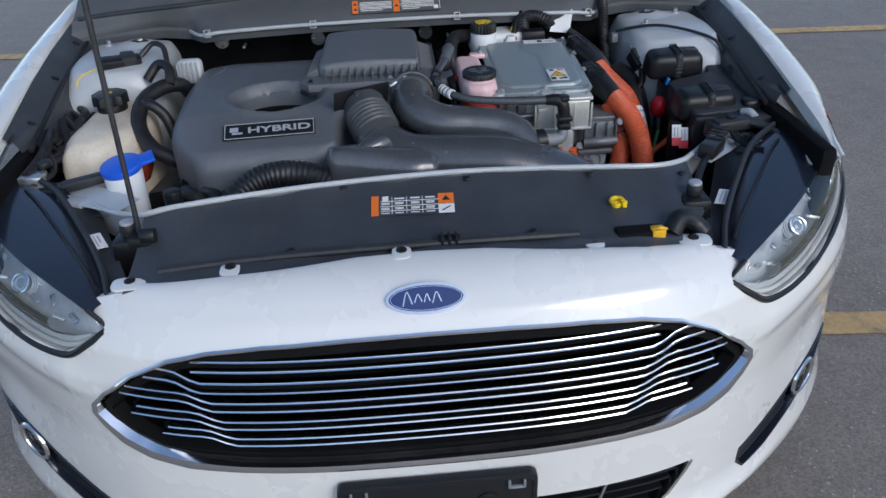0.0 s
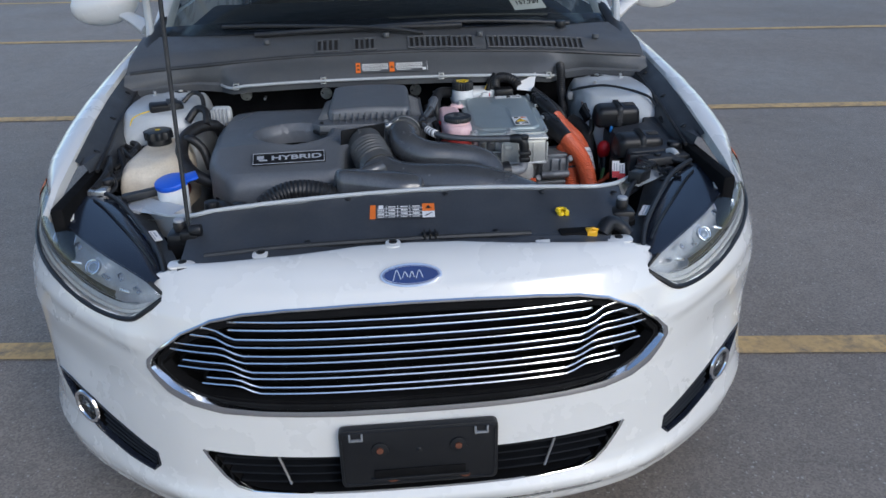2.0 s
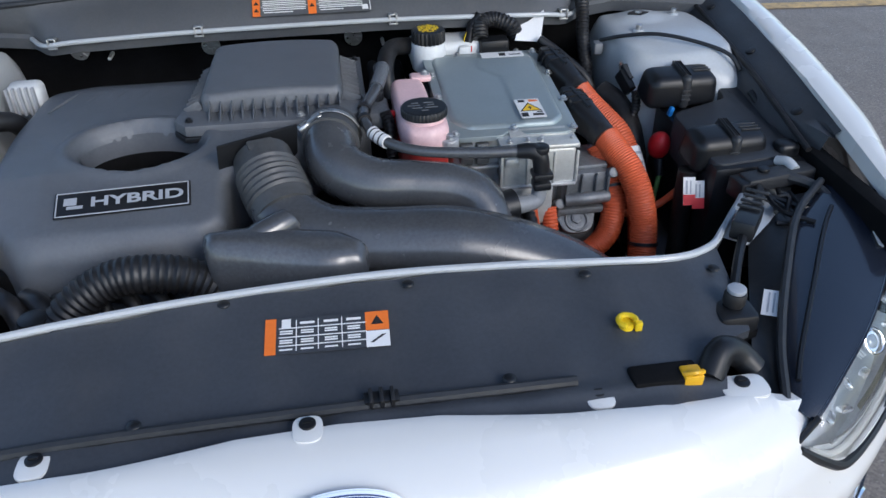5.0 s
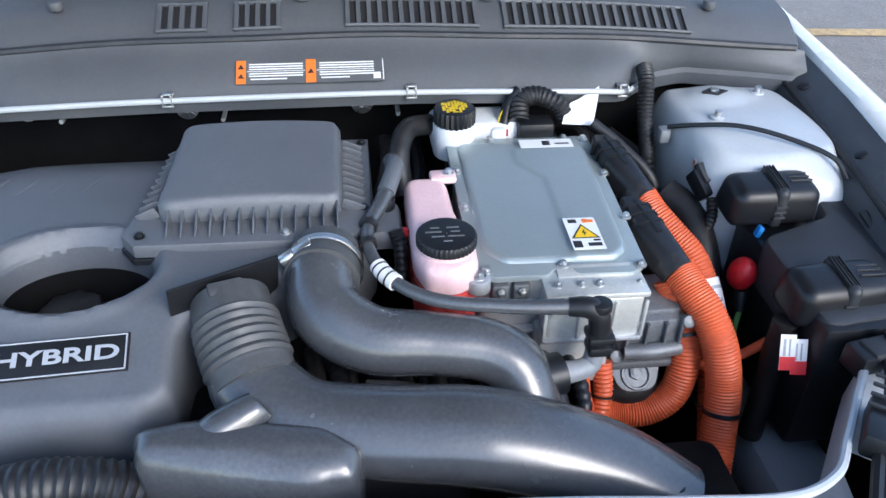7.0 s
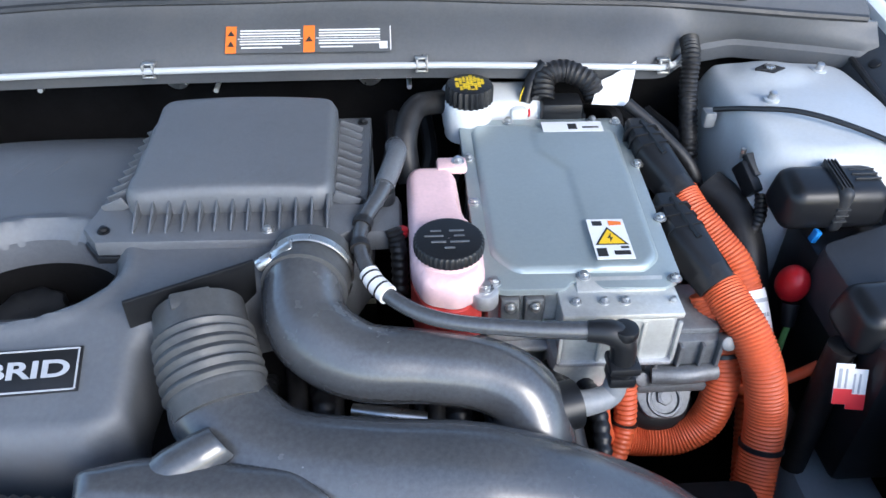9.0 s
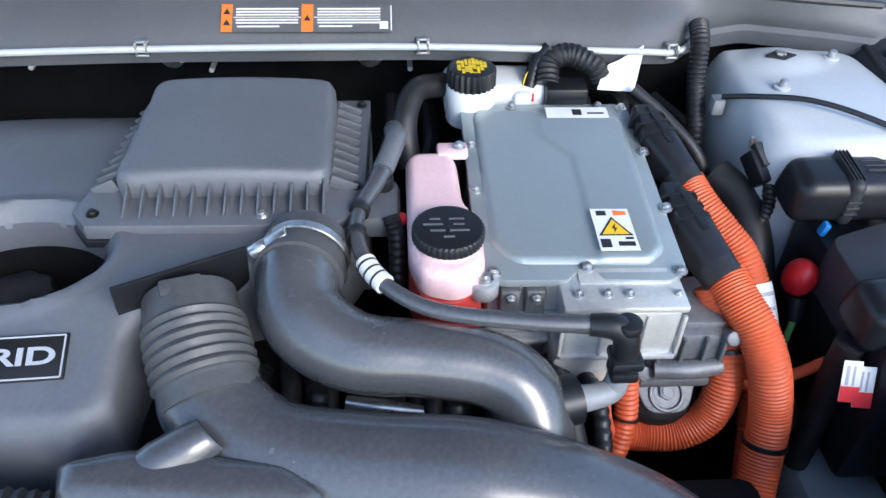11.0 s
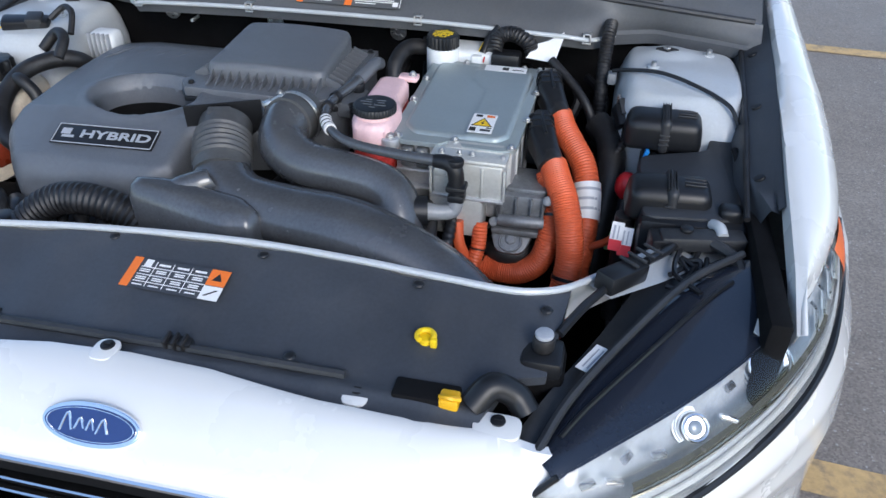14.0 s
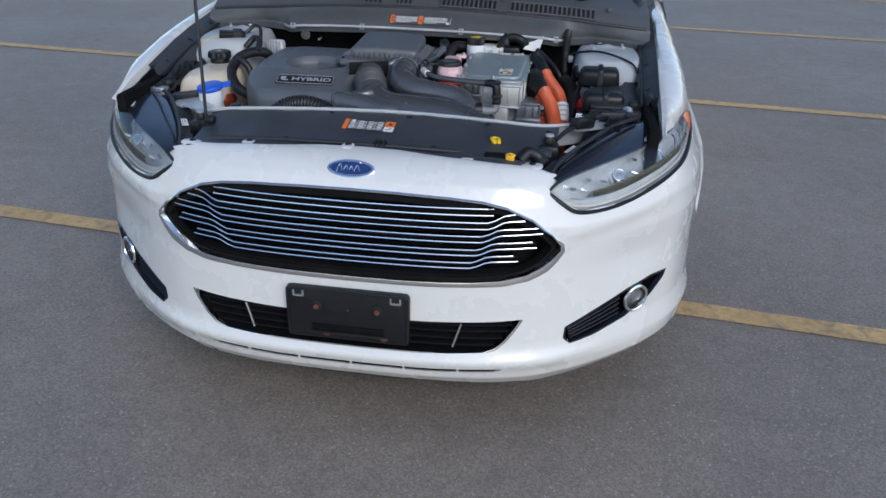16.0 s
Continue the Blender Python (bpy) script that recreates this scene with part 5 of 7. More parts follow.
def lamp_panels():
    for k in (-1, 1):
        f = lambda x, y, z: (k * x, y, z)  # noqa: E731
        t = thing("headlamp_shroud", "gloss black shroud panel between the headlamp and the bay", "panel", "headlamp shrouds")
        up = spline(LAMP_UP, 30)[2:22]
        inner = spline([(0.470, 0.140, 0.735), (0.50, 0.215, 0.752), (0.56, 0.32, 0.768), (0.63, 0.425, 0.782), (0.70, 0.49, 0.790)], 20)
        rows = []
        for a, b in zip(up, inner):
            rows.append([f(*(a * (1 - q) + b * q + np.array((0, 0, -0.004 + 0.006 * math.sin(math.pi * q) - 0.004 * (q > 0.98))))) for q in np.linspace(0, 1, 9)])
        part("shroud_skin", loft(rows), GLOSS, t)
        part("shroud_rib", tube([f(x, y, z + 0.002) for x, y, z in inner], 0.0055, 50, 8), TRIM, t)
        part("shroud_groove", tube([f(*(a * 0.3 + b * 0.7 + np.array((0, 0, 0.003)))) for a, b in zip(up[2:-3], inner[2:-3])], 0.003, 40, 6), BLACK, t)
        # Matt black deck inboard, with a sticker.
        rows = []
        for q in np.linspace(0, 1, 14):
            a = np.array((0.445, 0.165, 0.742)) * (1 - q) + np.array((0.60, 0.50, 0.772)) * q
            j = int(q * 19)
            rows.append([f(*(a * (1 - w) + inner[j] * w + np.array((0, 0, -0.010 + 0.004 * math.sin(9 * q + 3 * w))))) for w in np.linspace(0, 1, 6)])
        part("shroud_deck", loft(rows), TRIM, t)
        m = Matrix.Translation(f(0.523, 0.277, 0.7595)) @ pose(0, 0, 0, 8, k * -6, k * -32)
        st = part("white_sticker", move(rbox(0, 0, 0, 0.026, 0.044, 0.0008, 0), m), LABEL_W, t, "small white printed sticker", smooth=False)
        bars("sticker_print", [(-0.006, 0, 0.002, 0.034), (0.0, 0, 0.002, 0.034), (0.006, 0.004, 0.003, 0.02)], m @ pose(0, 0, 0.0005), PRINT, st)
        c = f(0.462, 0.265, 0.785)
        part("bump_stop", cyl(*c, 0.013, 0.020, 20, 0.004), RUBBER, t, "black rubber bump stop")
        part("bump_stop_cap", cyl(c[0], c[1], c[2] + 0.012, 0.011, 0.006, 20, 0.002), PRINT, t, "grey cap")
        part("bump_stop_base", rbox(c[0], c[1], 0.760, 0.05, 0.05, 0.03, 0.008), BLACK, t)


def prop_rod():
    t = thing("prop_rod", "thin black steel prop rod standing up from the front panel", "prop rod")
    pts = [(-0.441, 0.250, 0.775), (-0.413, 0.216, 1.20), (-0.380, 0.190, 1.62), (-0.372, 0.300, 1.765)]
    part("rod", tube(pts, 0.0043, 30, 10), ROD, t)
    bm = rbox(-0.441, 0.250, 0.772, 0.036, 0.030, 0.020, 0.005)
    cyl(-0.425, 0.240, 0.785, 0.012, 0.024, 16, 0.003, rot=(0, 90, 0), bm=bm)
    part("rod_pivot", bm, BLACK, t, "black plastic pivot bracket")


# ---- engine bay things ----
def engine_cover():
    t = thing("engine_cover", "dark grey moulded plastic engine cover with an oval opening", "engine cover")
    outline = smooth_loop([(-0.462, 0.76), (-0.456, 0.56), (-0.392, 0.478), (-0.165, 0.482), (-0.132, 0.508), (-0.128, 0.575), (-0.075, 0.628), (-0.025, 0.640), (-0.010, 0.662), (0.055, 0.680), (0.075, 0.72), (0.075, 0.93), (-0.30, 0.955), (-0.438, 0.905)], 5, 0.16)

    def top(x, y):
        z = 0.850 - 0.06 * np.clip(0.72 - y, 0, 0.12) - 0.38 * np.clip(0.600 - y, 0, 0.095) - 0.9 * np.clip(0.503 - y, 0, 0.1) - 0.03 * np.clip((y - 0.85) / 0.1, 0, 1) ** 2
        z = z - 0.10 * np.clip(-0.37 - x, 0, 0.065) - 0.5 * np.clip(-0.435 - x, 0, 0.1)
        # A welt round the opening.
        r = np.sqrt(((x + 0.256) / 0.096) ** 2 + ((y - 0.662) / 0.070) ** 2)
        z = z + 0.004 * np.exp(-(((r - 1.05) / 0.10) ** 2))
        z = z - 0.014 * np.clip((1.0 - r) / 0.15, 0, 1)
        return z

    a = np.linspace(0, 2 * math.pi, 40, endpoint=False)
    hole = np.stack([-0.256 + 0.083 * np.cos(a), 0.661 + 0.059 * np.sin(a)], 1)
    shell("cover_shell", outline, top, 0.018, 0.016, 0.085, 0.005, [hole], PLASTIC, t)
    rows = []
    for z, g in ((0.836, 1.0), (0.826, 0.985), (0.806, 0.970), (0.745, 0.95)):
        rows.append([(-0.256 + 0.0835 * g * math.cos(q), 0.661 + 0.0595 * g * math.sin(q), z) for q in a])
    part("opening_wall", loft(rows[:3], closed=True), PLASTIC, t)
    # Lower wall and the plate at its foot carry painted shade, near-black.
    part("opening_shade", loft(rows[2:], closed=True), SHADE_BLACK, t)
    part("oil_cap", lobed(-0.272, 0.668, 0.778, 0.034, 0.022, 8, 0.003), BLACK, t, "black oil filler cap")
    part("valve_cover", rbox(-0.256, 0.66, 0.742, 0.19, 0.14, 0.02, 0.004), SHADE_BLACK, t)
    for fx in (-0.385, -0.345, -0.305, -0.268):
        ridge = [(fx + (y - 0.86) * 0.45, y, 0.8475 - 0.03 * max(0.0, (y - 0.85) / 0.1) ** 2) for y in (0.795, 0.82, 0.85, 0.885)]
        part("cover_flute", tube(ridge, [0.0008, 0.0030, 0.0030, 0.0008], 24, 8), PLASTIC, t)
    part("dipstick_ring", tube([(-0.208 + 0.012 * math.cos(q), 0.640, 0.785 + 0.012 * math.sin(q)) for q in a[::4]] + [(-0.196, 0.640, 0.785)], 0.0040, 30, 8), YELLOW, t, "yellow dipstick handle")
    # Badge.
    m = Matrix.Translation((-0.262, 0.5450, 0.8245)) @ pose(0, 0, 0, 20.8, 0, 3)
    bd = part("badge", move(rbox(0, 0, 0, 0.172, 0.042, 0.003, 0.001), m), BLACK, t, "black badge plate with silver border and lettering")
    part("badge_border", move(tube([(-0.083, -0.019, 0.0016), (0.083, -0.019, 0.0016)], 0.0009, 6, 6, bm=tube([(-0.083, 0.019, 0.0016), (0.083, 0.019, 0.0016)], 0.0009, 6, 6, bm=tube([(-0.083, -0.019, 0.0016), (-0.083, 0.019, 0.0016)], 0.0009, 6, 6, bm=tube([(0.083, -0.019, 0.0016), (0.083, 0.019, 0.0016)], 0.0009, 6, 6)))), m), PRINT, bd, "silver border line")
    words("badge_lettering", "HYBRID", 0.025, m @ pose(0.018, 0, 0.0018) @ Matrix.Diagonal((1.36, 0.88, 1, 1)), PRINT, bd, "raised silver lettering")
    bars("badge_leaf", [(-0.066, 0.004, 0.016, 0.012), (-0.060, -0.006, 0.020, 0.005)], m @ pose(0, 0, 0.0016), PRINT, bd, "silver leaf-shaped mark")
    # Engine as a plain near-black block, shade in its colour.
    part("engine_block", rbox(-0.20, 0.72, 0.60, 0.50, 0.40, 0.28, 0.02), SHADE_BLACK, t)


def air_box():
    t = thing("air_filter_box", "dark grey plastic air filter box with a ribbed flange", "air filter box")
    loop = [(-0.212, 0.708), (-0.194, 0.684), (0.040, 0.680), (0.072, 0.706), (0.074, 0.922), (-0.158, 0.922), (-0.176, 0.90)]
    flat("flange", loop, 0.842, 0.858, 0.003, PLASTIC, t)
    flat("lower_flange", [(x * 1.01, y - 0.002) for x, y in loop], 0.833, 0.841, 0.002, BLACK, t)
    lid = smooth_loop([(-0.176, 0.728), (0.038, 0.728), (0.038, 0.892), (-0.162, 0.892)], 7, 0.12)

    def top(x, y):
        return 0.882 + 0.13 * (y - 0.73) + 0.006 * (1 - ((x + 0.068) / 0.11) ** 2)

    shell("lid", lid, top, 0.010, 0.010, 0.034, 0.0035, (), PLASTIC, t)
    for i in range(13):
        x = -0.160 + i * 0.0160
        part("rib", move(rbox(0, 0, 0, 0.0022, 0.040, 0.014, 0.0006), pose(x, 0.716, 0.862, 24)), PLASTIC, t)
    for i in range(10):
        y = 0.738 + i * 0.0165
        part("rib", move(rbox(0, 0, 0, 0.028, 0.0018, 0.014, 0.0006), pose(0.050, y, 0.863, 0, 24)), PLASTIC, t)
        part("rib", move(rbox(0, 0, 0, 0.026, 0.0018, 0.014, 0.0006), pose(-0.187 + 0.0014 * i, y, 0.862, 0, -24)), PLASTIC, t)
    for x, y in ((-0.190, 0.702), (-0.027, 0.696), (0.063, 0.742), (0.064, 0.908), (-0.160, 0.908)):
        bolt(x, y, 0.857, t, 0.0045, material=BLACK if x != -0.027 else STEEL)
    part("box_body", rbox(-0.06, 0.80, 0.79, 0.235, 0.21, 0.085, 0.012), PLASTIC, t)
    part("outlet_boss", rbox(0.015, 0.672, 0.832, 0.075, 0.05, 0.03, 0.010), PLASTIC, t)
    part("outlet_boss", rbox(0.085, 0.735, 0.835, 0.045, 0.07, 0.03, 0.010), PLASTIC, t)
    part("sensor_stub", cyl(0.09, 0.75, 0.858, 0.011, 0.016, 20, 0.003), BLACK, t)


def intake_hoses():
    t = thing("intake_pipe", "satin black bent intake pipe clamped to the air box", "air pipe")
    pts = [(0.018, 0.668, 0.838), (0.012, 0.630, 0.842), (0.020, 0.586, 0.826), (0.062, 0.558, 0.812), (0.125, 0.552, 0.806), (0.180, 0.546, 0.798), (0.212, 0.532, 0.782), (0.224, 0.505, 0.745), (0.224, 0.488, 0.69)]
    part("pipe", tube(pts, [0.037, 0.038, 0.039, 0.036, 0.034, 0.034, 0.035, 0.037, 0.036], 90, 24), HOSE, t)
    part("cuff", tube([(0.018, 0.672, 0.838), (0.013, 0.622, 0.842)], 0.0415, 16, 28), BELLOWS, t, "dusty rubber cuff")
    c, d = Vector((0.016, 0.648, 0.840)), Vector((0.10, 1.0, -0.06)).normalized()
    ring = d.to_track_quat("Z", "Y").to_matrix().to_4x4()
    bm = bmesh.new()
    rows = [[(0.043 * math.cos(a), 0.043 * math.sin(a), z) for a in np.linspace(0, 2 * math.pi, 48)] for z in (-0.006, 0.006)]
    loft(rows, bm)
    for i in range(26):
        a = i * 0.06 + 1.2
        rbox(0.0435 * math.cos(a), 0.0435 * math.sin(a), 0, 0.001, 0.0012, 0.008, 0, bm=bm, rot=(0, 0, math.degrees(a)))
    move(bm, Matrix.Translation(c) @ ring)
    part("hose_clamp", bm, STEEL, t, "bright steel worm-drive hose clamp")
    bm = rbox(-0.008, 0.640, 0.872, 0.030, 0.014, 0.010, 0.003, rot=(0, -28, 12))
    cyl(-0.022, 0.636, 0.866, 0.0065, 0.016, 12, 0.001, rot=(0, 62, 12), bm=bm)
    part("clamp_screw", bm, STEEL, t)
    part("end_collar", tube([(0.238, 0.524, 0.772), (0.262, 0.530, 0.772)], 0.023, 8, 24), BLACK, t)
    part("branch_fitting", tube([(0.255, 0.528, 0.772), (0.280, 0.533, 0.770), (0.298, 0.540, 0.772), (0.303, 0.545, 0.792)], [0.014, 0.0120, 0.0115, 0.011], 20, 14), GREY, t, "grey metal branch fitting")

    u = thing("intake_duct", "wide black plastic intake duct with a bellows section", "air duct")
    pts = [(-0.082, 0.602, 0.838), (-0.070, 0.560, 0.822), (-0.052, 0.512, 0.800), (-0.005, 0.474, 0.786), (0.07, 0.458, 0.781), (0.15, 0.450, 0.777), (0.22, 0.440, 0.763), (0.30, 0.425, 0.735), (0.36, 0.40, 0.705)]
    part("bellows", tube(pts[:3], [0.041, 0.043, 0.043], 60, 26, ribs=6, rib=0.0034, rib_from=0.30, rib_to=0.84), BELLOWS, u, "dusty rubber bellows")
    part("duct", tube([(-0.058, 0.530, 0.808)] + pts[2:], [0.043, 0.044, 0.046, 0.048, 0.051, 0.050, 0.048, 0.046], 90, 24, flat=0.84), HOSE, u)
    part("mouth_plate", move(rbox(0, 0, 0, 0.118, 0.004, 0.085, 0.0015), Matrix.Translation((-0.088, 0.612, 0.834)) @ pose(0, 0, 0, 14, 0, 26)), BLACK, u, "thin black edge plate")
    part("bellows_boss", move(rbox(0, 0, 0, 0.036, 0.016, 0.006, 0.003), Matrix.Translation((-0.080, 0.584, 0.8705)) @ pose(0, 0, 0, 22, 0, 16)), BELLOWS, u)
    part("drop_panel", rbox(0.09, 0.425, 0.725, 0.12, 0.02, 0.10, 0.006), BLACK, u)
    part("duct_screw", cyl(0.345, 0.395, 0.742, 0.010, 0.012, 16, 0.002), BLACK, u)
    part("duct_tail", rbox(0.31, 0.405, 0.725, 0.12, 0.07, 0.05, 0.02, 3, rot=(0, 18, -20)), HOSE, u)

    v = thing("resonator", "black plastic resonator box beside the intake duct", "resonator box")
    loop = smooth_loop([(-0.155, 0.445), (-0.145, 0.408), (0.0, 0.385), (0.045, 0.392), (0.052, 0.422), (0.02, 0.452), (-0.10, 0.462)], 6, 0.3)
    shell("box", loop, lambda x, y: 0.822 - 0.10 * (x + 0.05) - 0.35 * np.clip(0.42 - y, 0, 1) + 0.0 * y, 0.022, 0.020, 0.055, 0.004, (), HOSE, v)
    part("saddle", tube([(-0.092, 0.440, 0.808), (-0.088, 0.443, 0.810), (-0.046, 0.464, 0.820), (-0.043, 0.466, 0.821)], [0.014, 0.0185, 0.0185, 0.015], 24, 20), HOSE, v)

    w = thing("corrugated_hose", "black corrugated hose arching in front of the engine cover", "hose")
    part("hose", tube([(-0.345, 0.385, 0.70), (-0.315, 0.405, 0.755), (-0.265, 0.418, 0.785), (-0.205, 0.420, 0.788), (-0.155, 0.425, 0.765), (-0.13, 0.43, 0.72)], 0.022, 60, 18, ribs=34, rib=0.0028), RUBBER, w)


def reservoirs():
    t = thing("coolant_reservoir", "translucent pink coolant reservoir with a black cap", "coolant reservoir")
    loop = smooth_loop([(0.114, 0.800), (0.114, 0.640), (0.126, 0.606), (0.158, 0.596), (0.184, 0.615), (0.186, 0.680), (0.170, 0.715), (0.168, 0.800)], 6, 0.35)
    shell("tank_top", loop, lambda x, y: 0.864 + 0 * x, 0.010, 0.010, 0.022, 0.004, (), PINK, t)
    shell("coolant", loop * 0.985 + np.array((0.0023, 0.0105)), lambda x, y: 0.830 + 0 * x, 0.006, 0.004, 0.05, 0.005, (), COOLANT, t, "red coolant showing through the tank")
    bm = lobed(0.151, 0.645, 0.875, 0.0335, 0.012, 40, 0.0005)
    part("cap", bm, BLACK, t, "black embossed screw cap")
    bars("cap_print", [(x, y, 0.010 + 0.004 * ((i * 7) % 3), 0.002) for i, (x, y) in enumerate([(-0.012, 0.014), (0.008, 0.014), (-0.014, 0.006), (0.010, 0.006), (-0.010, -0.003), (0.010, -0.003), (0, -0.012)])], pose(0.151, 0.642, 0.881), PLASTIC, t, h=0.0008)
    part("mount_tab", rbox(0.165, 0.800, 0.862, 0.034, 0.024, 0.010, 0.004), PINK, t)
    bolt(0.172, 0.800, 0.867, t)
    part("neck", cyl(0.151, 0.642, 0.864, 0.030, 0.012, 28, 0.002), PINK, t)

    b = thing("brake_fluid_reservoir", "milky white brake fluid reservoir with a yellow-printed cap", "brake reservoir")
    part("tank", rbox(0.23, 0.965, 0.845, 0.13, 0.07, 0.045, 0.012, 3), MILK, b)
    part("neck", cyl(0.196, 0.930, 0.850, 0.030, 0.050, 28, 0.004), MILK, b)
    bm = lobed(0.196, 0.930, 0.886, 0.0285, 0.022, 24, 0.0014)
    part("cap", bm, BLACK, b, "black ribbed cap")
    rnd = random.Random(5)
    rects = [(x, y, 0.0028 + 0.002 * rnd.random(), 0.0022) for x in np.arange(-0.02, 0.021, 0.0045) for y in np.arange(-0.02, 0.021, 0.0036) if x * x + y * y < 0.00040 and rnd.random() < 0.85]
    bars("cap_print", rects, pose(0.196, 0.930, 0.8972), YELLOW, b, "yellow printed warning dashes")


def inverter():
    t = thing("power_inverter", "cast aluminium power inverter with a grey metal lid", "inverter")
    loop = smooth_loop([(0.186, 0.628), (0.205, 0.612), (0.268, 0.612), (0.276, 0.622), (0.296, 0.622), (0.304, 0.612), (0.366, 0.610), (0.384, 0.626), (0.389, 0.905), (0.378, 0.920), (0.196, 0.918), (0.184, 0.905)], 4, 0.3)
    tilt = Matrix.Translation((0.285, 0.76, 0.848)) @ pose(0, 0, 0, 2, 0, 0) @ Matrix.Translation((-0.285, -0.76, -0.848))
    flat("lid", loop, 0.838, 0.846, 0.0015, ALU_TOP, t, m=tilt)
    raised = smooth_loop([(0.200, 0.660), (0.222, 0.634), (0.350, 0.632), (0.368, 0.650), (0.374, 0.880), (0.366, 0.896), (0.280, 0.896), (0.270, 0.902), (0.205, 0.902), (0.198, 0.890)], 5, 0.3)

    def top(x, y):
        z = 0.851 + 0.035 * (y - 0.76)
        # A stamped step across the lid.
        line = np.where(y > 0.84, 0.272, np.where(y > 0.80, 0.272 + (0.84 - y) * 0.75, 0.302))
        return z + 0.0022 / (1 + np.exp(-(x - line) / 0.0014)) * np.clip((0.885 - y) / 0.01, 0, 1)

    shell("lid_field", raised, top, 0.008, 0.005, 0.004, 0.003, (), ALU_TOP, t)
    for x, y in ((0.193, 0.910), (0.246, 0.912), (0.352, 0.912), (0.380, 0.908), (0.191, 0.832), (0.191, 0.748), (0.386, 0.815), (0.386, 0.715), (0.200, 0.622), (0.288, 0.628), (0.376, 0.622)):
        bolt(x, y, 0.846 + 0.035 * (y - 0.76), t, 0.0048)
    part("body", rbox(0.287, 0.765, 0.775, 0.185, 0.285, 0.125, 0.008), ALU, t, "cast aluminium body")
    for y in (0.66, 0.72, 0.78, 0.84):
        part("body_fin", rbox(0.287, y, 0.775, 0.192, 0.006, 0.10, 0.002), ALU, t)
    part("corner_lug", cyl(0.190, 0.612, 0.834, 0.014, 0.018, 20, 0.003), ALU, t)
    bolt(0.190, 0.612, 0.843, t, 0.006)
    # Bright box on the front face.
    part("front_box", rbox(0.318, 0.606, 0.800, 0.108, 0.050, 0.062, 0.006, 3), BRIGHT, t, "bright metal terminal box")
    part("front_box_lid", rbox(0.318, 0.602, 0.833, 0.116, 0.048, 0.008, 0.003), BRIGHT, t)
    part("front_box_plate", move(rbox(0, 0, 0, 0.086, 0.018, 0.004, 0.0015), pose(0.322, 0.619, 0.8385, 12)), BRIGHT, t)
    for x in (0.262, 0.300, 0.340, 0.374):
        part("box_rib", rbox(x, 0.5805, 0.798, 0.004, 0.004, 0.052, 0.0012), BRIGHT, t)
    part("box_flange", rbox(0.318, 0.582, 0.771, 0.112, 0.010, 0.006, 0.002), ALU, t)
    for x in (0.216, 0.240):
        part("side_socket", rbox(x, 0.618, 0.812, 0.020, 0.016, 0.034, 0.004), CAST_D, t)
        bolt(x, 0.608, 0.822, t, 0.004, rot=(90, 0, 0))
    part("body_ledge", rbox(0.236, 0.616, 0.790, 0.075, 0.012, 0.006, 0.002), ALU, t)
    part("body_ledge", rbox(0.236, 0.616, 0.760, 0.075, 0.012, 0.006, 0.002), ALU, t)
    for x, z in ((0.275, 0.838), (0.368, 0.836), (0.322, 0.838), (0.302, 0.838)):
        bolt(x, 0.596, z - 0.001, t, 0.0035)
    part("front_box_tab", rbox(0.277, 0.580, 0.812, 0.022, 0.008, 0.014, 0.004), BRIGHT, t)
    part("lower_casting", rbox(0.300, 0.605, 0.735, 0.085, 0.05, 0.07, 0.008), BRIGHT, t)
    # Labels on the lid.
    m = Matrix.Translation((0.322, 0.672, 0.8530)) @ pose(0, 0, 0, 2, 0, 0)
    lb = part("danger_label", move(rbox(0, 0, 0, 0.038, 0.062, 0.0006, 0), m), LABEL_W, t, "white high-voltage warning label with a yellow triangle", smooth=False)
    for loop2, material, z in (([(-0.017, -0.010), (0.017, -0.010), (0, 0.018)], INK_AND_SHADE, 0.0004), ([(-0.0135, -0.0082), (0.0135, -0.0082), (0, 0.014)], LABEL_Y, 0.0006), ([(-0.001, -0.006), (0.003, 0.001), (0.0005, 0.001), (0.002, 0.008), (-0.003, 0.0), (-0.0005, 0.0)], INK_AND_SHADE, 0.0008), ([(0.003, 0.020), (0.016, 0.021), (0.016, 0.026), (0.003, 0.028)], LABEL_O, 0.0006)):
        flat("label_mark", loop2, z, z + 0.0002, 0, material, lb, m=m)
    bars("label_print", [(-0.009, 0.024, 0.010, 0.007), (-0.012, -0.021, 0.010, 0.012), (0.008, -0.022, 0.016, 0.006), (0.012, -0.014, 0.008, 0.003)], m @ pose(0, 0, 0.0003), INK_AND_SHADE, lb)
    m = Matrix.Translation((0.322, 0.889, 0.8572)) @ pose(0, 0, 0, 2, 0, 0)
    lb = part("part_label", move(rbox(0, 0, 0, 0.074, 0.022, 0.0006, 0), m), LABEL_W, t, "white printed part label", smooth=False)
    bars("label_print", [(0.0, 0.0, 0.011, 0.012), (0.022, -0.002, 0.020, 0.003)], m @ pose(0, 0, 0.0003), INK_AND_SHADE, lb)
    # Wiring plug behind the lid.
    part("rear_plug", rbox(0.315, 0.935, 0.858, 0.052, 0.035, 0.028, 0.005), BLACK, t, "black wiring plug")
    part("rear_loom", tube([(0.292, 0.935, 0.870), (0.296, 0.955, 0.890), (0.320, 0.962, 0.896), (0.350, 0.955, 0.885), (0.362, 0.95, 0.865)], 0.013, 40, 14, ribs=18, rib=0.002), RUBBER, t, "corrugated wiring loom")
    part("rear_loom", tube([(0.270, 0.94, 0.862), (0.280, 0.958, 0.885), (0.296, 0.965, 0.905)], 0.009, 20, 10), BLACK, t)
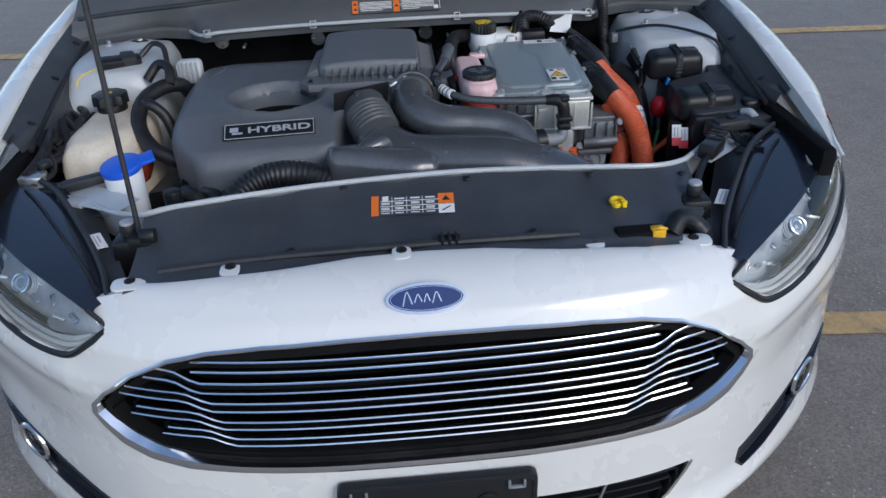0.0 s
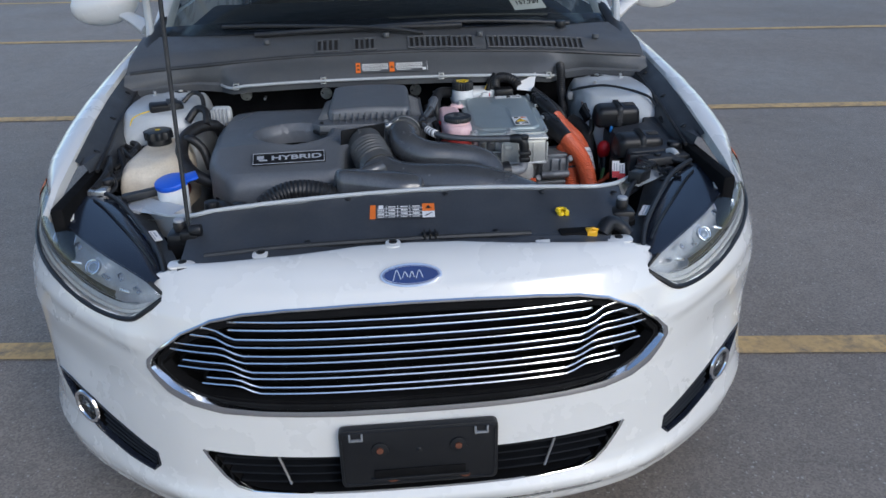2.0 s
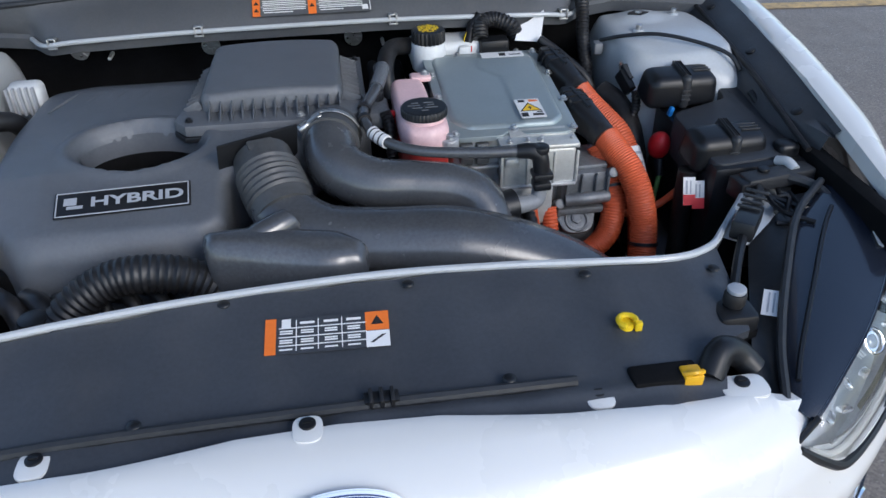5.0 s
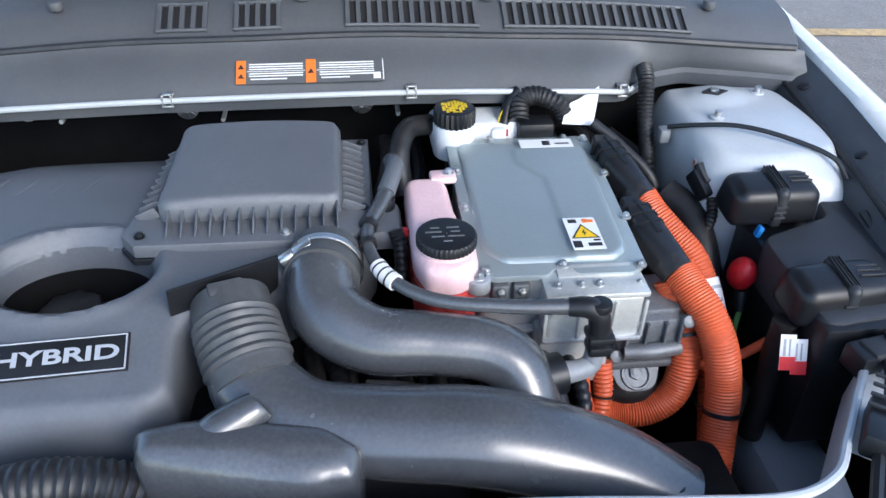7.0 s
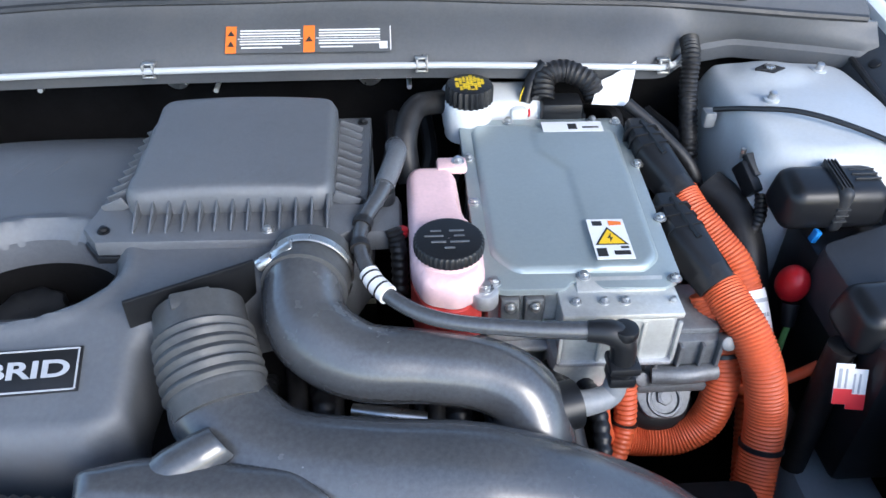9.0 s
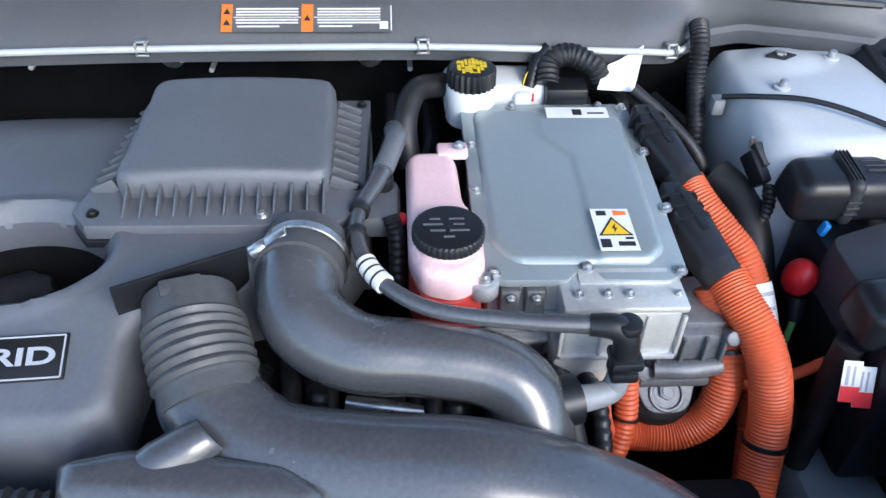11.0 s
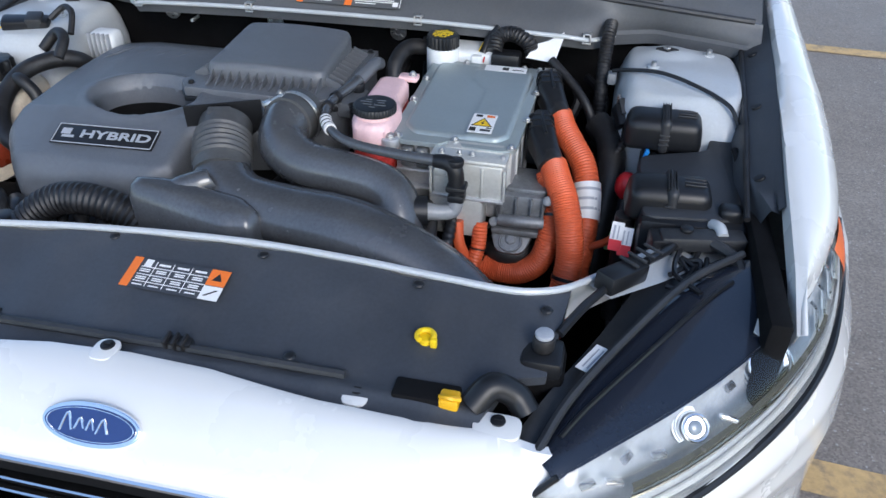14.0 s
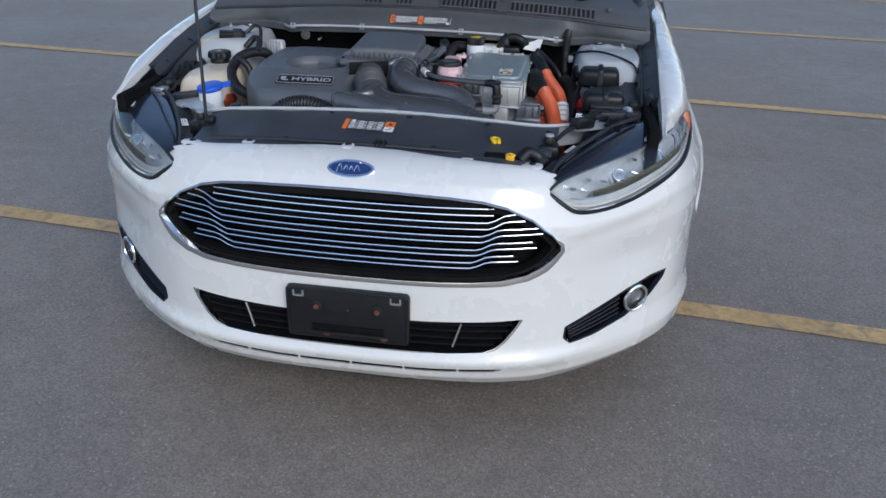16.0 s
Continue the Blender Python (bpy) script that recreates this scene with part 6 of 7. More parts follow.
    for i in range(4):
        part("wire", tube([(0.262 + 0.004 * i, 0.925, 0.852), (0.266 + 0.004 * i, 0.945, 0.874), (0.284 + 0.002 * i, 0.955, 0.895)], 0.0015, 10, 6), (YELLOW, LABEL_W, BLACK, RED)[i], t)
    part("paper_tag", loft([[(0.352, 0.925, 0.868), (0.402, 0.938, 0.858)], [(0.365, 0.955, 0.884), (0.412, 0.962, 0.893)], [(0.385, 0.965, 0.888), (0.413, 0.968, 0.906)]]), LABEL_W, t, "loose white paper tag")
    part("rear_port", rbox(0.262, 0.932, 0.852, 0.022, 0.022, 0.022, 0.005), MILK, t)
    # Black moulded cable boots on the side: boxy, with ribbed roofs, narrowing to a taped round end.
    for dx, dy, dz in ((0.0, 0.0, 0.0), (0.004, -0.132, -0.020)):
        pts = [(x + dx, y + dy, z + dz) for x, y, z in ((0.400, 0.893, 0.846), (0.402, 0.866, 0.846), (0.408, 0.835, 0.843), (0.420, 0.804, 0.836), (0.432, 0.780, 0.826))]
        part("cable_boot", boxy_tube(pts, (0.012, 0.017, 0.021, 0.019, 0.0195), (0.020, 0.023, 0.023, 0.020, 0.0195), (6, 6, 6, 4, 2)), BLACK, t, "black moulded cable boot")
        c = spline(pts, 40)
        for q in (8, 13, 18):
            part("boot_rib", boxy_tube([tuple(c[q]), tuple(c[q + 1])], (0.0215, 0.0215), (0.0245, 0.0245), (6, 6)), BLACK, t)
        part("boot_ridge", tube([tuple(c[i] + np.array((0.002, 0, 0.0230))) for i in (5, 12, 19, 25)], 0.003, 20, 6), BLACK, t)
        part("boot_block", rbox(0.396 + dx, 0.880 + dy, 0.812 + dz, 0.026, 0.07, 0.05, 0.008, 2), BLACK, t)
        part("boot_tape", tube([tuple(c[33]), tuple(c[39])], 0.0212, 10, 20), RUBBER, t, "black tape wrap")
    turn = Matrix.Translation((0.285, 0.92, 0)) @ pose(0, 0, 0, 0, 0, -0.9) @ Matrix.Translation((-0.287, -0.92, 0))
    t.matrix_local = turn
    # Second casting lower down, with its big bolt.
    u = thing("gearbox_casting", "grey cast aluminium housing below the inverter", "housing")
    part("housing", rbox(0.392, 0.645, 0.742, 0.078, 0.085, 0.060, 0.008, 2), CAST_D, u)
    part("housing_base", rbox(0.392, 0.640, 0.708, 0.088, 0.090, 0.012, 0.004, 2), CAST_D, u)
    part("housing_top", rbox(0.398, 0.648, 0.774, 0.062, 0.070, 0.010, 0.004, 2), CAST_D, u)
    part("housing_pipe", tube([(0.360, 0.598, 0.730), (0.392, 0.594, 0.732), (0.428, 0.600, 0.730)], 0.010, 16, 12), CAST_D, u)
    for x in (0.362, 0.385, 0.408, 0.426):
        part("housing_fin", rbox(x, 0.600, 0.745, 0.004, 0.008, 0.050, 0.0012), CAST_D, u)
    ear = smooth_loop([(-0.036, 0.022), (0.036, 0.022), (0.022, -0.022), (-0.022, -0.022)], 5, 0.35)
    em = pose(0.380, 0.600, 0.690, 40, 0, 0)
    flat("mount_ear", [tuple(p) for p in ear], -0.006, 0.006, 0.002, CAST_D, u, m=em)
    part("ear_rim", move(tube([(0.017 * math.cos(a), 0.017 * math.sin(a) - 0.002, 0.007) for a in np.linspace(0, 2 * math.pi, 24)], 0.0022, 36, 6), em), CAST_D, u)
    bolt(0.380, 0.597, 0.694, u, 0.009, rot=(40, 0, 0), material=CAST_D)
    part("rubber_mount", ball(0.378, 0.615, 0.662, 0.045, 0.035, 0.03), RUBBER, u)
    for x, z in ((0.36, 0.77), (0.432, 0.768), (0.352, 0.72), (0.438, 0.722)):
        part("boss", cyl(x, 0.604, z, 0.008, 0.02, 14, 0.002, rot=(60, 0, 0)), CAST_D, u)


def cables():
    def cable(name, pts, r, ribs, label, ties=()):
        t = thing(name, label, "cable", "orange high-voltage cables")
        part("conduit", tube(pts, r, 90, 18, ribs=ribs, rib=0.0014), ORANGE, t)
        c = spline(pts, 200)
        for q in ties:
            i = int(q * 198)
            part("cable_tie", tube([tuple(c[i]), tuple(c[i + 1] + (c[i + 1] - c[i]) * 2)], r + 0.003, 4, 18), BLACK, t, "black cable tie")
        return t

    b = cable("high_voltage_cable", [(0.428, 0.784, 0.828), (0.438, 0.762, 0.816), (0.458, 0.735, 0.798), (0.478, 0.708, 0.778), (0.490, 0.675, 0.742), (0.492, 0.630, 0.695), (0.482, 0.57, 0.635), (0.455, 0.50, 0.59), (0.40, 0.46, 0.57)], 0.019, 90, "thick orange ribbed high-voltage cable from the inverter, white label round it", (0.82,))
    cable("high_voltage_cable", [(0.432, 0.652, 0.806), (0.442, 0.628, 0.794), (0.456, 0.602, 0.776), (0.468, 0.578, 0.745), (0.475, 0.560, 0.70), (0.470, 0.535, 0.65), (0.455, 0.50, 0.61), (0.43, 0.47, 0.58)], 0.020, 80, "thick orange ribbed high-voltage cable from the lower boot", (0.62,))
    part("cable_label", tube([(0.4865, 0.690, 0.757), (0.4905, 0.672, 0.738), (0.4925, 0.648, 0.714)], 0.0222, 16, 20), LABEL_W, b, "white printed wrap label")
    for q in (0, 1, 2):
        part("label_print", tube([(0.488 + 0.0015 * q, 0.683 - 0.011 * q, 0.750 - 0.0115 * q), (0.4885 + 0.0015 * q, 0.680 - 0.011 * q, 0.747 - 0.0115 * q)], 0.0225, 4, 20), PRINT, b)
    cable("high_voltage_cable", [(0.425, 0.655, 0.79), (0.438, 0.628, 0.755), (0.440, 0.600, 0.710), (0.428, 0.585, 0.668), (0.400, 0.582, 0.645), (0.365, 0.585, 0.640), (0.338, 0.585, 0.645)], 0.018, 60, "dusty orange ribbed cable looping under the inverter", (0.25,))
    cable("thin_orange_cable", [(0.300, 0.570, 0.735), (0.305, 0.560, 0.700), (0.320, 0.568, 0.665), (0.345, 0.582, 0.645)], 0.009, 0, "thin smooth orange cable")
    cable("thin_orange_cable", [(0.332, 0.590, 0.725), (0.332, 0.570, 0.685), (0.318, 0.548, 0.645), (0.285, 0.525, 0.615)], 0.011, 26, "thin ribbed orange cable", (0.3,))
    cable("thin_orange_cable", [(0.435, 0.62, 0.715), (0.455, 0.61, 0.695), (0.48, 0.61, 0.685), (0.52, 0.61, 0.70), (0.545, 0.605, 0.725)], 0.006, 0, "thin dark orange cable to the fuse box")

    t = thing("breather_hose", "black breather hose with a quick-connect elbow", "hose")
    pts = [(0.102, 0.830, 0.872), (0.104, 0.800, 0.878), (0.086, 0.745, 0.866), (0.067, 0.700, 0.858), (0.067, 0.655, 0.856), (0.086, 0.610, 0.850), (0.132, 0.572, 0.848), (0.21, 0.556, 0.846), (0.285, 0.549, 0.846)]
    part("hose", tube(pts, [0.010, 0.0105, 0.009, 0.0075, 0.0075, 0.0075, 0.0075, 0.008, 0.009], 90, 14), HOSE, t)
    part("hose_end", tube([(0.102, 0.835, 0.868), (0.104, 0.800, 0.879), (0.090, 0.755, 0.868)], 0.0112, 24, 14), PLASTIC, t, "grey hose end")
    part("elbow", tube([(0.268, 0.550, 0.846), (0.290, 0.546, 0.846), (0.300, 0.543, 0.836), (0.303, 0.541, 0.798)], [0.0100, 0.0120, 0.0120, 0.0115], 24, 16), BLACK, t, "black quick-connect elbow")
    part("elbow_lock", rbox(0.303, 0.541, 0.812, 0.029, 0.027, 0.010, 0.003), BLACK, t)
    part("elbow_lock", rbox(0.303, 0.541, 0.796, 0.025, 0.024, 0.012, 0.003), BLACK, t)
    part("elbow_cap", cyl(0.300, 0.544, 0.850, 0.0120, 0.010, 18, 0.002), BLACK, t)
    for q, w in ((0.33, 2), (0.42, 2)):
        i = int(q * 90)
        c = spline(pts, 90)
        part("hose_tape", tube([tuple(c[i]), tuple(c[i + w])], 0.0102, 4, 14), RUBBER, t)
    c = spline(pts, 90)
    part("hose_label", tube([tuple(c[46]), tuple(c[49]), tuple(c[53])], 0.0098, 8, 14), LABEL_W, t, "white printed sleeve label")
    for i in (47, 49, 51):
        part("label_print", tube([tuple(c[i]), tuple(c[i] + (c[i + 1] - c[i]) * 0.45)], 0.0101, 4, 14), INK_AND_SHADE, t)
    part("side_loom", tube([(0.098, 0.70, 0.852), (0.103, 0.690, 0.835), (0.104, 0.670, 0.79)], 0.008, 24, 10, ribs=10, rib=0.0016), RUBBER, t)
    part("red_tap", cyl(0.108, 0.702, 0.846, 0.006, 0.010, 12, 0.002), RED, t, "small red cap")


def strut_tower(k):
    t = thing("strut_tower", "white painted strut tower with a bolt hole and studs", "strut tower", "strut towers")
    f = lambda x: k * x  # noqa: E731
    loop = smooth_loop([(0.522, 0.80), (0.72, 0.74), (0.74, 0.90), (0.725, 1.03), (0.515, 1.05), (0.512, 0.92)], 6, 0.3)
    if k < 0:
        loop = np.stack([-loop[::-1, 0], loop[::-1, 1]], 1)

    def top(x, y):
        r = ((np.abs(np.abs(x) - 0.628) / 0.118) ** 3 + (np.abs(y - 0.935) / 0.150) ** 3) ** (1 / 3)
        dome = 0.880 - 0.012 * np.clip(r, 0, 1) ** 2 - 0.11 * np.clip(r - 0.86, 0, 1.2) - 0.10 * np.clip(0.86 - y, 0, 0.2) * np.clip((0.64 - np.abs(x)) / 0.08, 0, 1)
        knob = 0.008 * np.exp(-((((np.abs(x) - 0.600) / 0.045) ** 2 + ((y - 0.980) / 0.035) ** 2) ** 2))
        return dome + knob

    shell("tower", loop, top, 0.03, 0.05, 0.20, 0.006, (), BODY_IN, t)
    hole = [(f(0.575), 0.975), (f(0.595), 0.962), (f(0.615), 0.974), (f(0.595), 0.988)]
    if k < 0:
        hole = hole[::-1]
    # Slot drawn as a flat black patch: shade in its colour.
    flat("slot", hole, 0.880, 0.8885, 0, INK_AND_SHADE, t)
    part("slot_nut", cyl(f(0.594), 0.975, 0.889, 0.007, 0.005, 6, 0.001), STEEL, t)
    for x, y, z in ((0.572, 0.908, 0.882), (0.668, 0.985, 0.882)):
        part("stud", cyl(f(x), y, z, 0.005, 0.014, 12, 0.001, rot=(12, 0, 0)), STEEL, t, "painted stud")
        part("stud_base", cyl(f(x), y, z - 0.004, 0.010, 0.004, 16, 0.001), BODY_IN, t)
    part("grommet", move(cyl(0, 0, 0, 0.013, 0.004, 20, 0.001), Matrix.Translation((f(0.572), 0.808, 0.795)) @ pose(0, 0, 0, 55, 0, 0)), BODY_IN, t)
    # Hole drawn as a black disc, its shade painted.
    part("grommet_hole", move(cyl(0, 0, 0.002, 0.006, 0.004, 14), Matrix.Translation((f(0.572), 0.806, 0.796)) @ pose(0, 0, 0, 55, 0, 0)), INK_AND_SHADE, t)


def battery_side():
    t = thing("fuse_box", "black plastic battery junction box with two rounded covers", "fuse box")
    loop = smooth_loop([(0.560, 0.700), (0.568, 0.545), (0.705, 0.560), (0.712, 0.795), (0.672, 0.802), (0.664, 0.735)], 5, 0.15)
    flat("tray_lid", [tuple(p) for p in loop], 0.745, 0.812, 0.005, BOXLID, t, "flat black lid", m=Matrix.Translation((0, 0.68, 0.812)) @ pose(0, 0, 0, 5.7, 0, 0) @ Matrix.Translation((0, -0.68, -0.812)))
    part("box_side", rbox(0.640, 0.66, 0.70, 0.15, 0.24, 0.19, 0.01), BLACK, t)
    for x, y, z, nm in ((0.594, 0.766, 0.836, 0), (0.604, 0.602, 0.806, 1)):
        part("round_cover", rbox(x, y, z - 0.006, 0.126, 0.066, 0.056, 0.016, 4, taper=0.90, rot=(6, 0, 4 if nm else 0)), BLACK, t, "rounded black cover")
        part("cover_strap", rbox(x + 0.002, y - 0.001, z - 0.004, 0.018, 0.069, 0.059, 0.010, 3, taper=0.93, rot=(6, 0, 4 if nm else 0)), TRIM, t)
        for q in range(4):
            part("strap_groove", rbox(x - 0.004 + 0.004 * q, y - 0.001, z + 0.024, 0.0014, 0.050, 0.006, 0.0005, rot=(6, 0, 0)), INK_AND_SHADE, t)
        for q in range(3):
            part("cover_rib", rbox(x + 0.034, y + 0.010 - 0.009 * q, z + 0.0225, 0.030, 0.0022, 0.003, 0.0008), TRIM, t)
            part("strap_tooth", rbox(x + 0.002, y - 0.033, z - 0.002 - 0.008 * q, 0.016, 0.004, 0.003, 0.001), TRIM, t)
        part("blue_lock", rbox(x - 0.022, y - 0.036, z - 0.035, 0.007, 0.010, 0.016, 0.002, rot=(0, 15, 0)), LIGHTBLUE, t, "small blue locking tab")
    part("blue_lock", rbox(0.628, 0.562, 0.775, 0.034, 0.006, 0.006, 0.001), LIGHTBLUE, t)
    part("red_boot", ball(0.548, 0.702, 0.755, 0.018, 0.020, 0.026, rot=(20, 0, 0)), RED, t, "red rubber terminal boot")
    part("red_boot_neck", tube([(0.548, 0.692, 0.735), (0.546, 0.680, 0.710)], [0.010, 0.008], 8, 12), BLACK, t)
    part("green_wire", tube([(0.545, 0.678, 0.712), (0.538, 0.668, 0.690), (0.530, 0.655, 0.66)], 0.004, 16, 8), mat("green_wire", (0.12, 0.30, 0.08), 0.5), t)
    for dx in (0.0, 0.014):
        m = Matrix.Translation((0.538 + dx, 0.556 - 0.003 * dx / 0.014, 0.752 - dx * 0.4)) @ pose(0, 0, 0, 62, 0, -8)
        tag = part("paper_tag", move(rbox(0, 0, 0, 0.018, 0.042, 0.0008, 0), m), LABEL_W, t, "white paper tag with a red end", smooth=False)
        bars("tag_end", [(0, -0.013, 0.018, 0.016)], m @ pose(0, 0, 0.0005), LABEL_R, tag)
        bars("tag_print", [(-0.004, 0.006, 0.003, 0.02), (0.002, 0.006, 0.002, 0.02)], m @ pose(0, 0, 0.0005), PRINT, tag)
    part("loom_drop", tube([(0.548, 0.590, 0.770), (0.548, 0.590, 0.72), (0.550, 0.588, 0.66), (0.55, 0.585, 0.58)], 0.015, 24, 12), RUBBER, t)

    u = thing("wiring_loom", "black ribbed wiring loom clipped beside the strut tower", "wiring")
    part("loom", tube([(0.492, 1.01, 0.915), (0.490, 0.985, 0.900), (0.488, 0.965, 0.86), (0.490, 0.93, 0.80), (0.495, 0.90, 0.72)], 0.011, 50, 12, ribs=36, rib=0.0018), RUBBER, u)
    part("loom", tube([(0.505, 0.915, 0.862), (0.535, 0.890, 0.876), (0.585, 0.862, 0.886), (0.64, 0.828, 0.882), (0.69, 0.795, 0.868), (0.708, 0.778, 0.845)], 0.0035, 60, 8), BLACK, u, "thin black cable across the tower")
    part("loom", tube([(0.395, 0.925, 0.868), (0.43, 0.90, 0.845), (0.47, 0.865, 0.81), (0.49, 0.85, 0.76)], 0.008, 40, 10), RUBBER, u)
    part("thick_hose", tube([(0.490, 0.85, 0.79), (0.515, 0.815, 0.775), (0.522, 0.76, 0.735), (0.515, 0.70, 0.67), (0.51, 0.65, 0.58)], 0.024, 40, 14), RUBBER, u)
    part("plug", move(rbox(0, 0, 0, 0.030, 0.042, 0.024, 0.004), pose(0.532, 0.826, 0.818, 35, 0, 20)), BLACK, u, "black connector plug")
    part("plug_lock", move(rbox(0, 0, 0, 0.014, 0.030, 0.010, 0.002), pose(0.530, 0.828, 0.834, 35, 0, 20)), TRIM, u)
    part("plug_stud", cyl(0.520, 0.842, 0.842, 0.003, 0.014, 8), STEEL, u)
    part("plug_tail", tube([(0.540, 0.808, 0.805), (0.536, 0.790, 0.785), (0.52, 0.775, 0.765), (0.505, 0.765, 0.75)], 0.007, 24, 10, ribs=14, rib=0.0014), RUBBER, u)
    part("clip_block", rbox(0.505, 0.925, 0.845, 0.016, 0.02, 0.022, 0.004), GREY, u)
    part("side_cable", tube([(0.70, 0.72, 0.83), (0.715, 0.66, 0.80), (0.712, 0.60, 0.79), (0.68, 0.555, 0.785)], 0.005, 40, 8), BLACK, u)

    v = thing("front_wiring_bracket", "black plastic wiring bracket with connectors beside the headlamp", "bracket")
    part("bracket", rbox(0.650, 0.520, 0.786, 0.115, 0.030, 0.022, 0.004, rot=(0, 0, 10)), TRIM, v)
    part("bracket_end", rbox(0.595, 0.512, 0.778, 0.030, 0.034, 0.030, 0.004, rot=(0, 0, 10)), BLACK, v)
    part("bracket_screw", cyl(0.628, 0.522, 0.800, 0.009, 0.006, 16, 0.002), BLACK, v)
    part("bracket_arm", tube([(0.66, 0.515, 0.79), (0.69, 0.49, 0.785), (0.70, 0.45, 0.775), (0.685, 0.41, 0.765)], 0.008, 20, 8), TRIM, v)
    part("pale_pipe", tube([(0.664, 0.55, 0.795), (0.672, 0.535, 0.80), (0.676, 0.52, 0.795)], 0.008, 10, 10), BODY_IN, v, "pale blue-white pipe end")
    part("connector", rbox(0.545, 0.405, 0.792, 0.030, 0.075, 0.026, 0.004, rot=(-8, 0, -38)), BLACK, v, "black multi-way connector")
    for q in range(4):
        part("connector_rib", rbox(0.552 + 0.010 * q, 0.418 + 0.012 * q, 0.806, 0.030, 0.004, 0.004, 0.001, rot=(-8, 0, -38)), TRIM, v)
    part("connector_lead", tube([(0.575, 0.440, 0.795), (0.60, 0.475, 0.79), (0.612, 0.50, 0.785)], 0.006, 16, 8), BLACK, v)
    part("connector_lead", tube([(0.525, 0.375, 0.79), (0.500, 0.335, 0.785), (0.478, 0.295, 0.775)], 0.006, 16, 8), BLACK, v)
    part("silver_pod", rbox(0.69, 0.575, 0.800, 0.034, 0.030, 0.026, 0.008, 3), BLACK, v, "silver sensor body")
    for i in range(7):
        rr = random.Random(40 + i)
        p = [(0.60 + 0.10 * rr.random(), 0.40 + 0.12 * rr.random(), 0.755 + 0.03 * rr.random()) for _ in range(4)]
        part("lead", tube(p, 0.0035, 24, 6), BLACK, v)
    part("support_plate", loft([[(0.50, 0.395, 0.782), (0.535, 0.375, 0.776)], [(0.555, 0.455, 0.776), (0.595, 0.43, 0.770)], [(0.605, 0.525, 0.770), (0.665, 0.50, 0.765)], [(0.64, 0.57, 0.75), (0.70, 0.55, 0.75)]]), BODY_IN, v, "white painted support plate")


def passenger_side():
    t = thing("expansion_tank", "stained translucent degas tank with a black cap", "expansion tank")
    loop = smooth_loop([(-0.675, 0.60), (-0.665, 0.545), (-0.60, 0.545), (-0.535, 0.60), (-0.515, 0.70), (-0.540, 0.80), (-0.655, 0.81)], 6, 0.3)
    shell("tank", loop, lambda x, y: 0.815 - 0.15 * np.clip(0.62 - y, 0, 1), 0.035, 0.045, 0.09, 0.006, (), TANK, t)
    part("coolant", rbox(-0.575, 0.665, 0.725, 0.10, 0.15, 0.07, 0.03, 3), mat("dark_red_coolant", (0.22, 0.035, 0.015), 0.3, vary=0.2), t, "dark red coolant showing low in the tank")
    part("cap_neck", cyl(-0.607, 0.735, 0.820, 0.030, 0.020, 28, 0.003), BLACK, t)
    bm = lobed(-0.607, 0.735, 0.840, 0.034, 0.020, 10, 0.003)
    part("cap", bm, BLACK, t, "black lobed screw cap")
    part("cap_mark", rbox(-0.607, 0.735, 0.8508, 0.012, 0.006, 0.0012, 0), YELLOW, t)
    w = thing("washer_filler", "white washer filler neck with a bright blue cap", "washer filler")
    part("neck", cyl(-0.515, 0.448, 0.745, 0.030, 0.12, 28, 0.004, r2=0.034), MILK, w)
    part("cap", cyl(-0.515, 0.448, 0.812, 0.037, 0.014, 32, 0.004, rot=(8, -6, 0)), BLUE, w, "bright blue cap")
    part("cap_tab", rbox(-0.485, 0.462, 0.816, 0.05, 0.035, 0.006, 0.002, rot=(8, -10, 20)), BLUE, w)
    h = thing("coolant_hose", "black rubber coolant hoses curving beside the tank", "hose")
    part("hose", tube([(-0.455, 0.585, 0.755), (-0.500, 0.600, 0.775), (-0.535, 0.650, 0.805), (-0.535, 0.715, 0.835), (-0.505, 0.765, 0.845), (-0.475, 0.80, 0.835), (-0.465, 0.83, 0.80)], 0.0155, 70, 14), RUBBER, h)
    part("hose", tube([(-0.535, 0.700, 0.832), (-0.515, 0.69, 0.835), (-0.490, 0.685, 0.81), (-0.475, 0.675, 0.76)], 0.011, 40, 12), RUBBER, h)
    part("hose", tube([(-0.545, 0.80, 0.850), (-0.520, 0.815, 0.878), (-0.495, 0.800, 0.875), (-0.490, 0.765, 0.848)], 0.010, 40, 12), RUBBER, h)
    part("valve_body", rbox(-0.475, 0.895, 0.835, 0.055, 0.045, 0.05, 0.012, 3), MILK, h, "pale plastic valve body")
    for i in range(5):
        part("valve_rib", rbox(-0.495 + 0.010 * i, 0.870, 0.838, 0.004, 0.010, 0.046, 0.001), PRINT, h)
    r = thing("relay_plug", "black connector with green and yellow wires on the tower", "connector")
    part("plug", move(rbox(0, 0, 0, 0.085, 0.034, 0.026, 0.006, 2), pose(-0.605, 0.845, 0.878, 12, 4, 24)), BLACK, r)
    part("plug_rib", move(rbox(0, 0, 0, 0.030, 0.036, 0.030, 0.004, 2), pose(-0.590, 0.852, 0.880, 12, 4, 24)), TRIM, r)
    for i, m_ in enumerate((YELLOW, mat("green_wires", (0.18, 0.35, 0.12), 0.5), LABEL_W)):
        part("wire", tube([(-0.645, 0.825, 0.875), (-0.665, 0.812 + 0.004 * i, 0.872), (-0.685, 0.80 + 0.006 * i, 0.862), (-0.69, 0.78, 0.84)], 0.0015, 16, 6), m_, r)
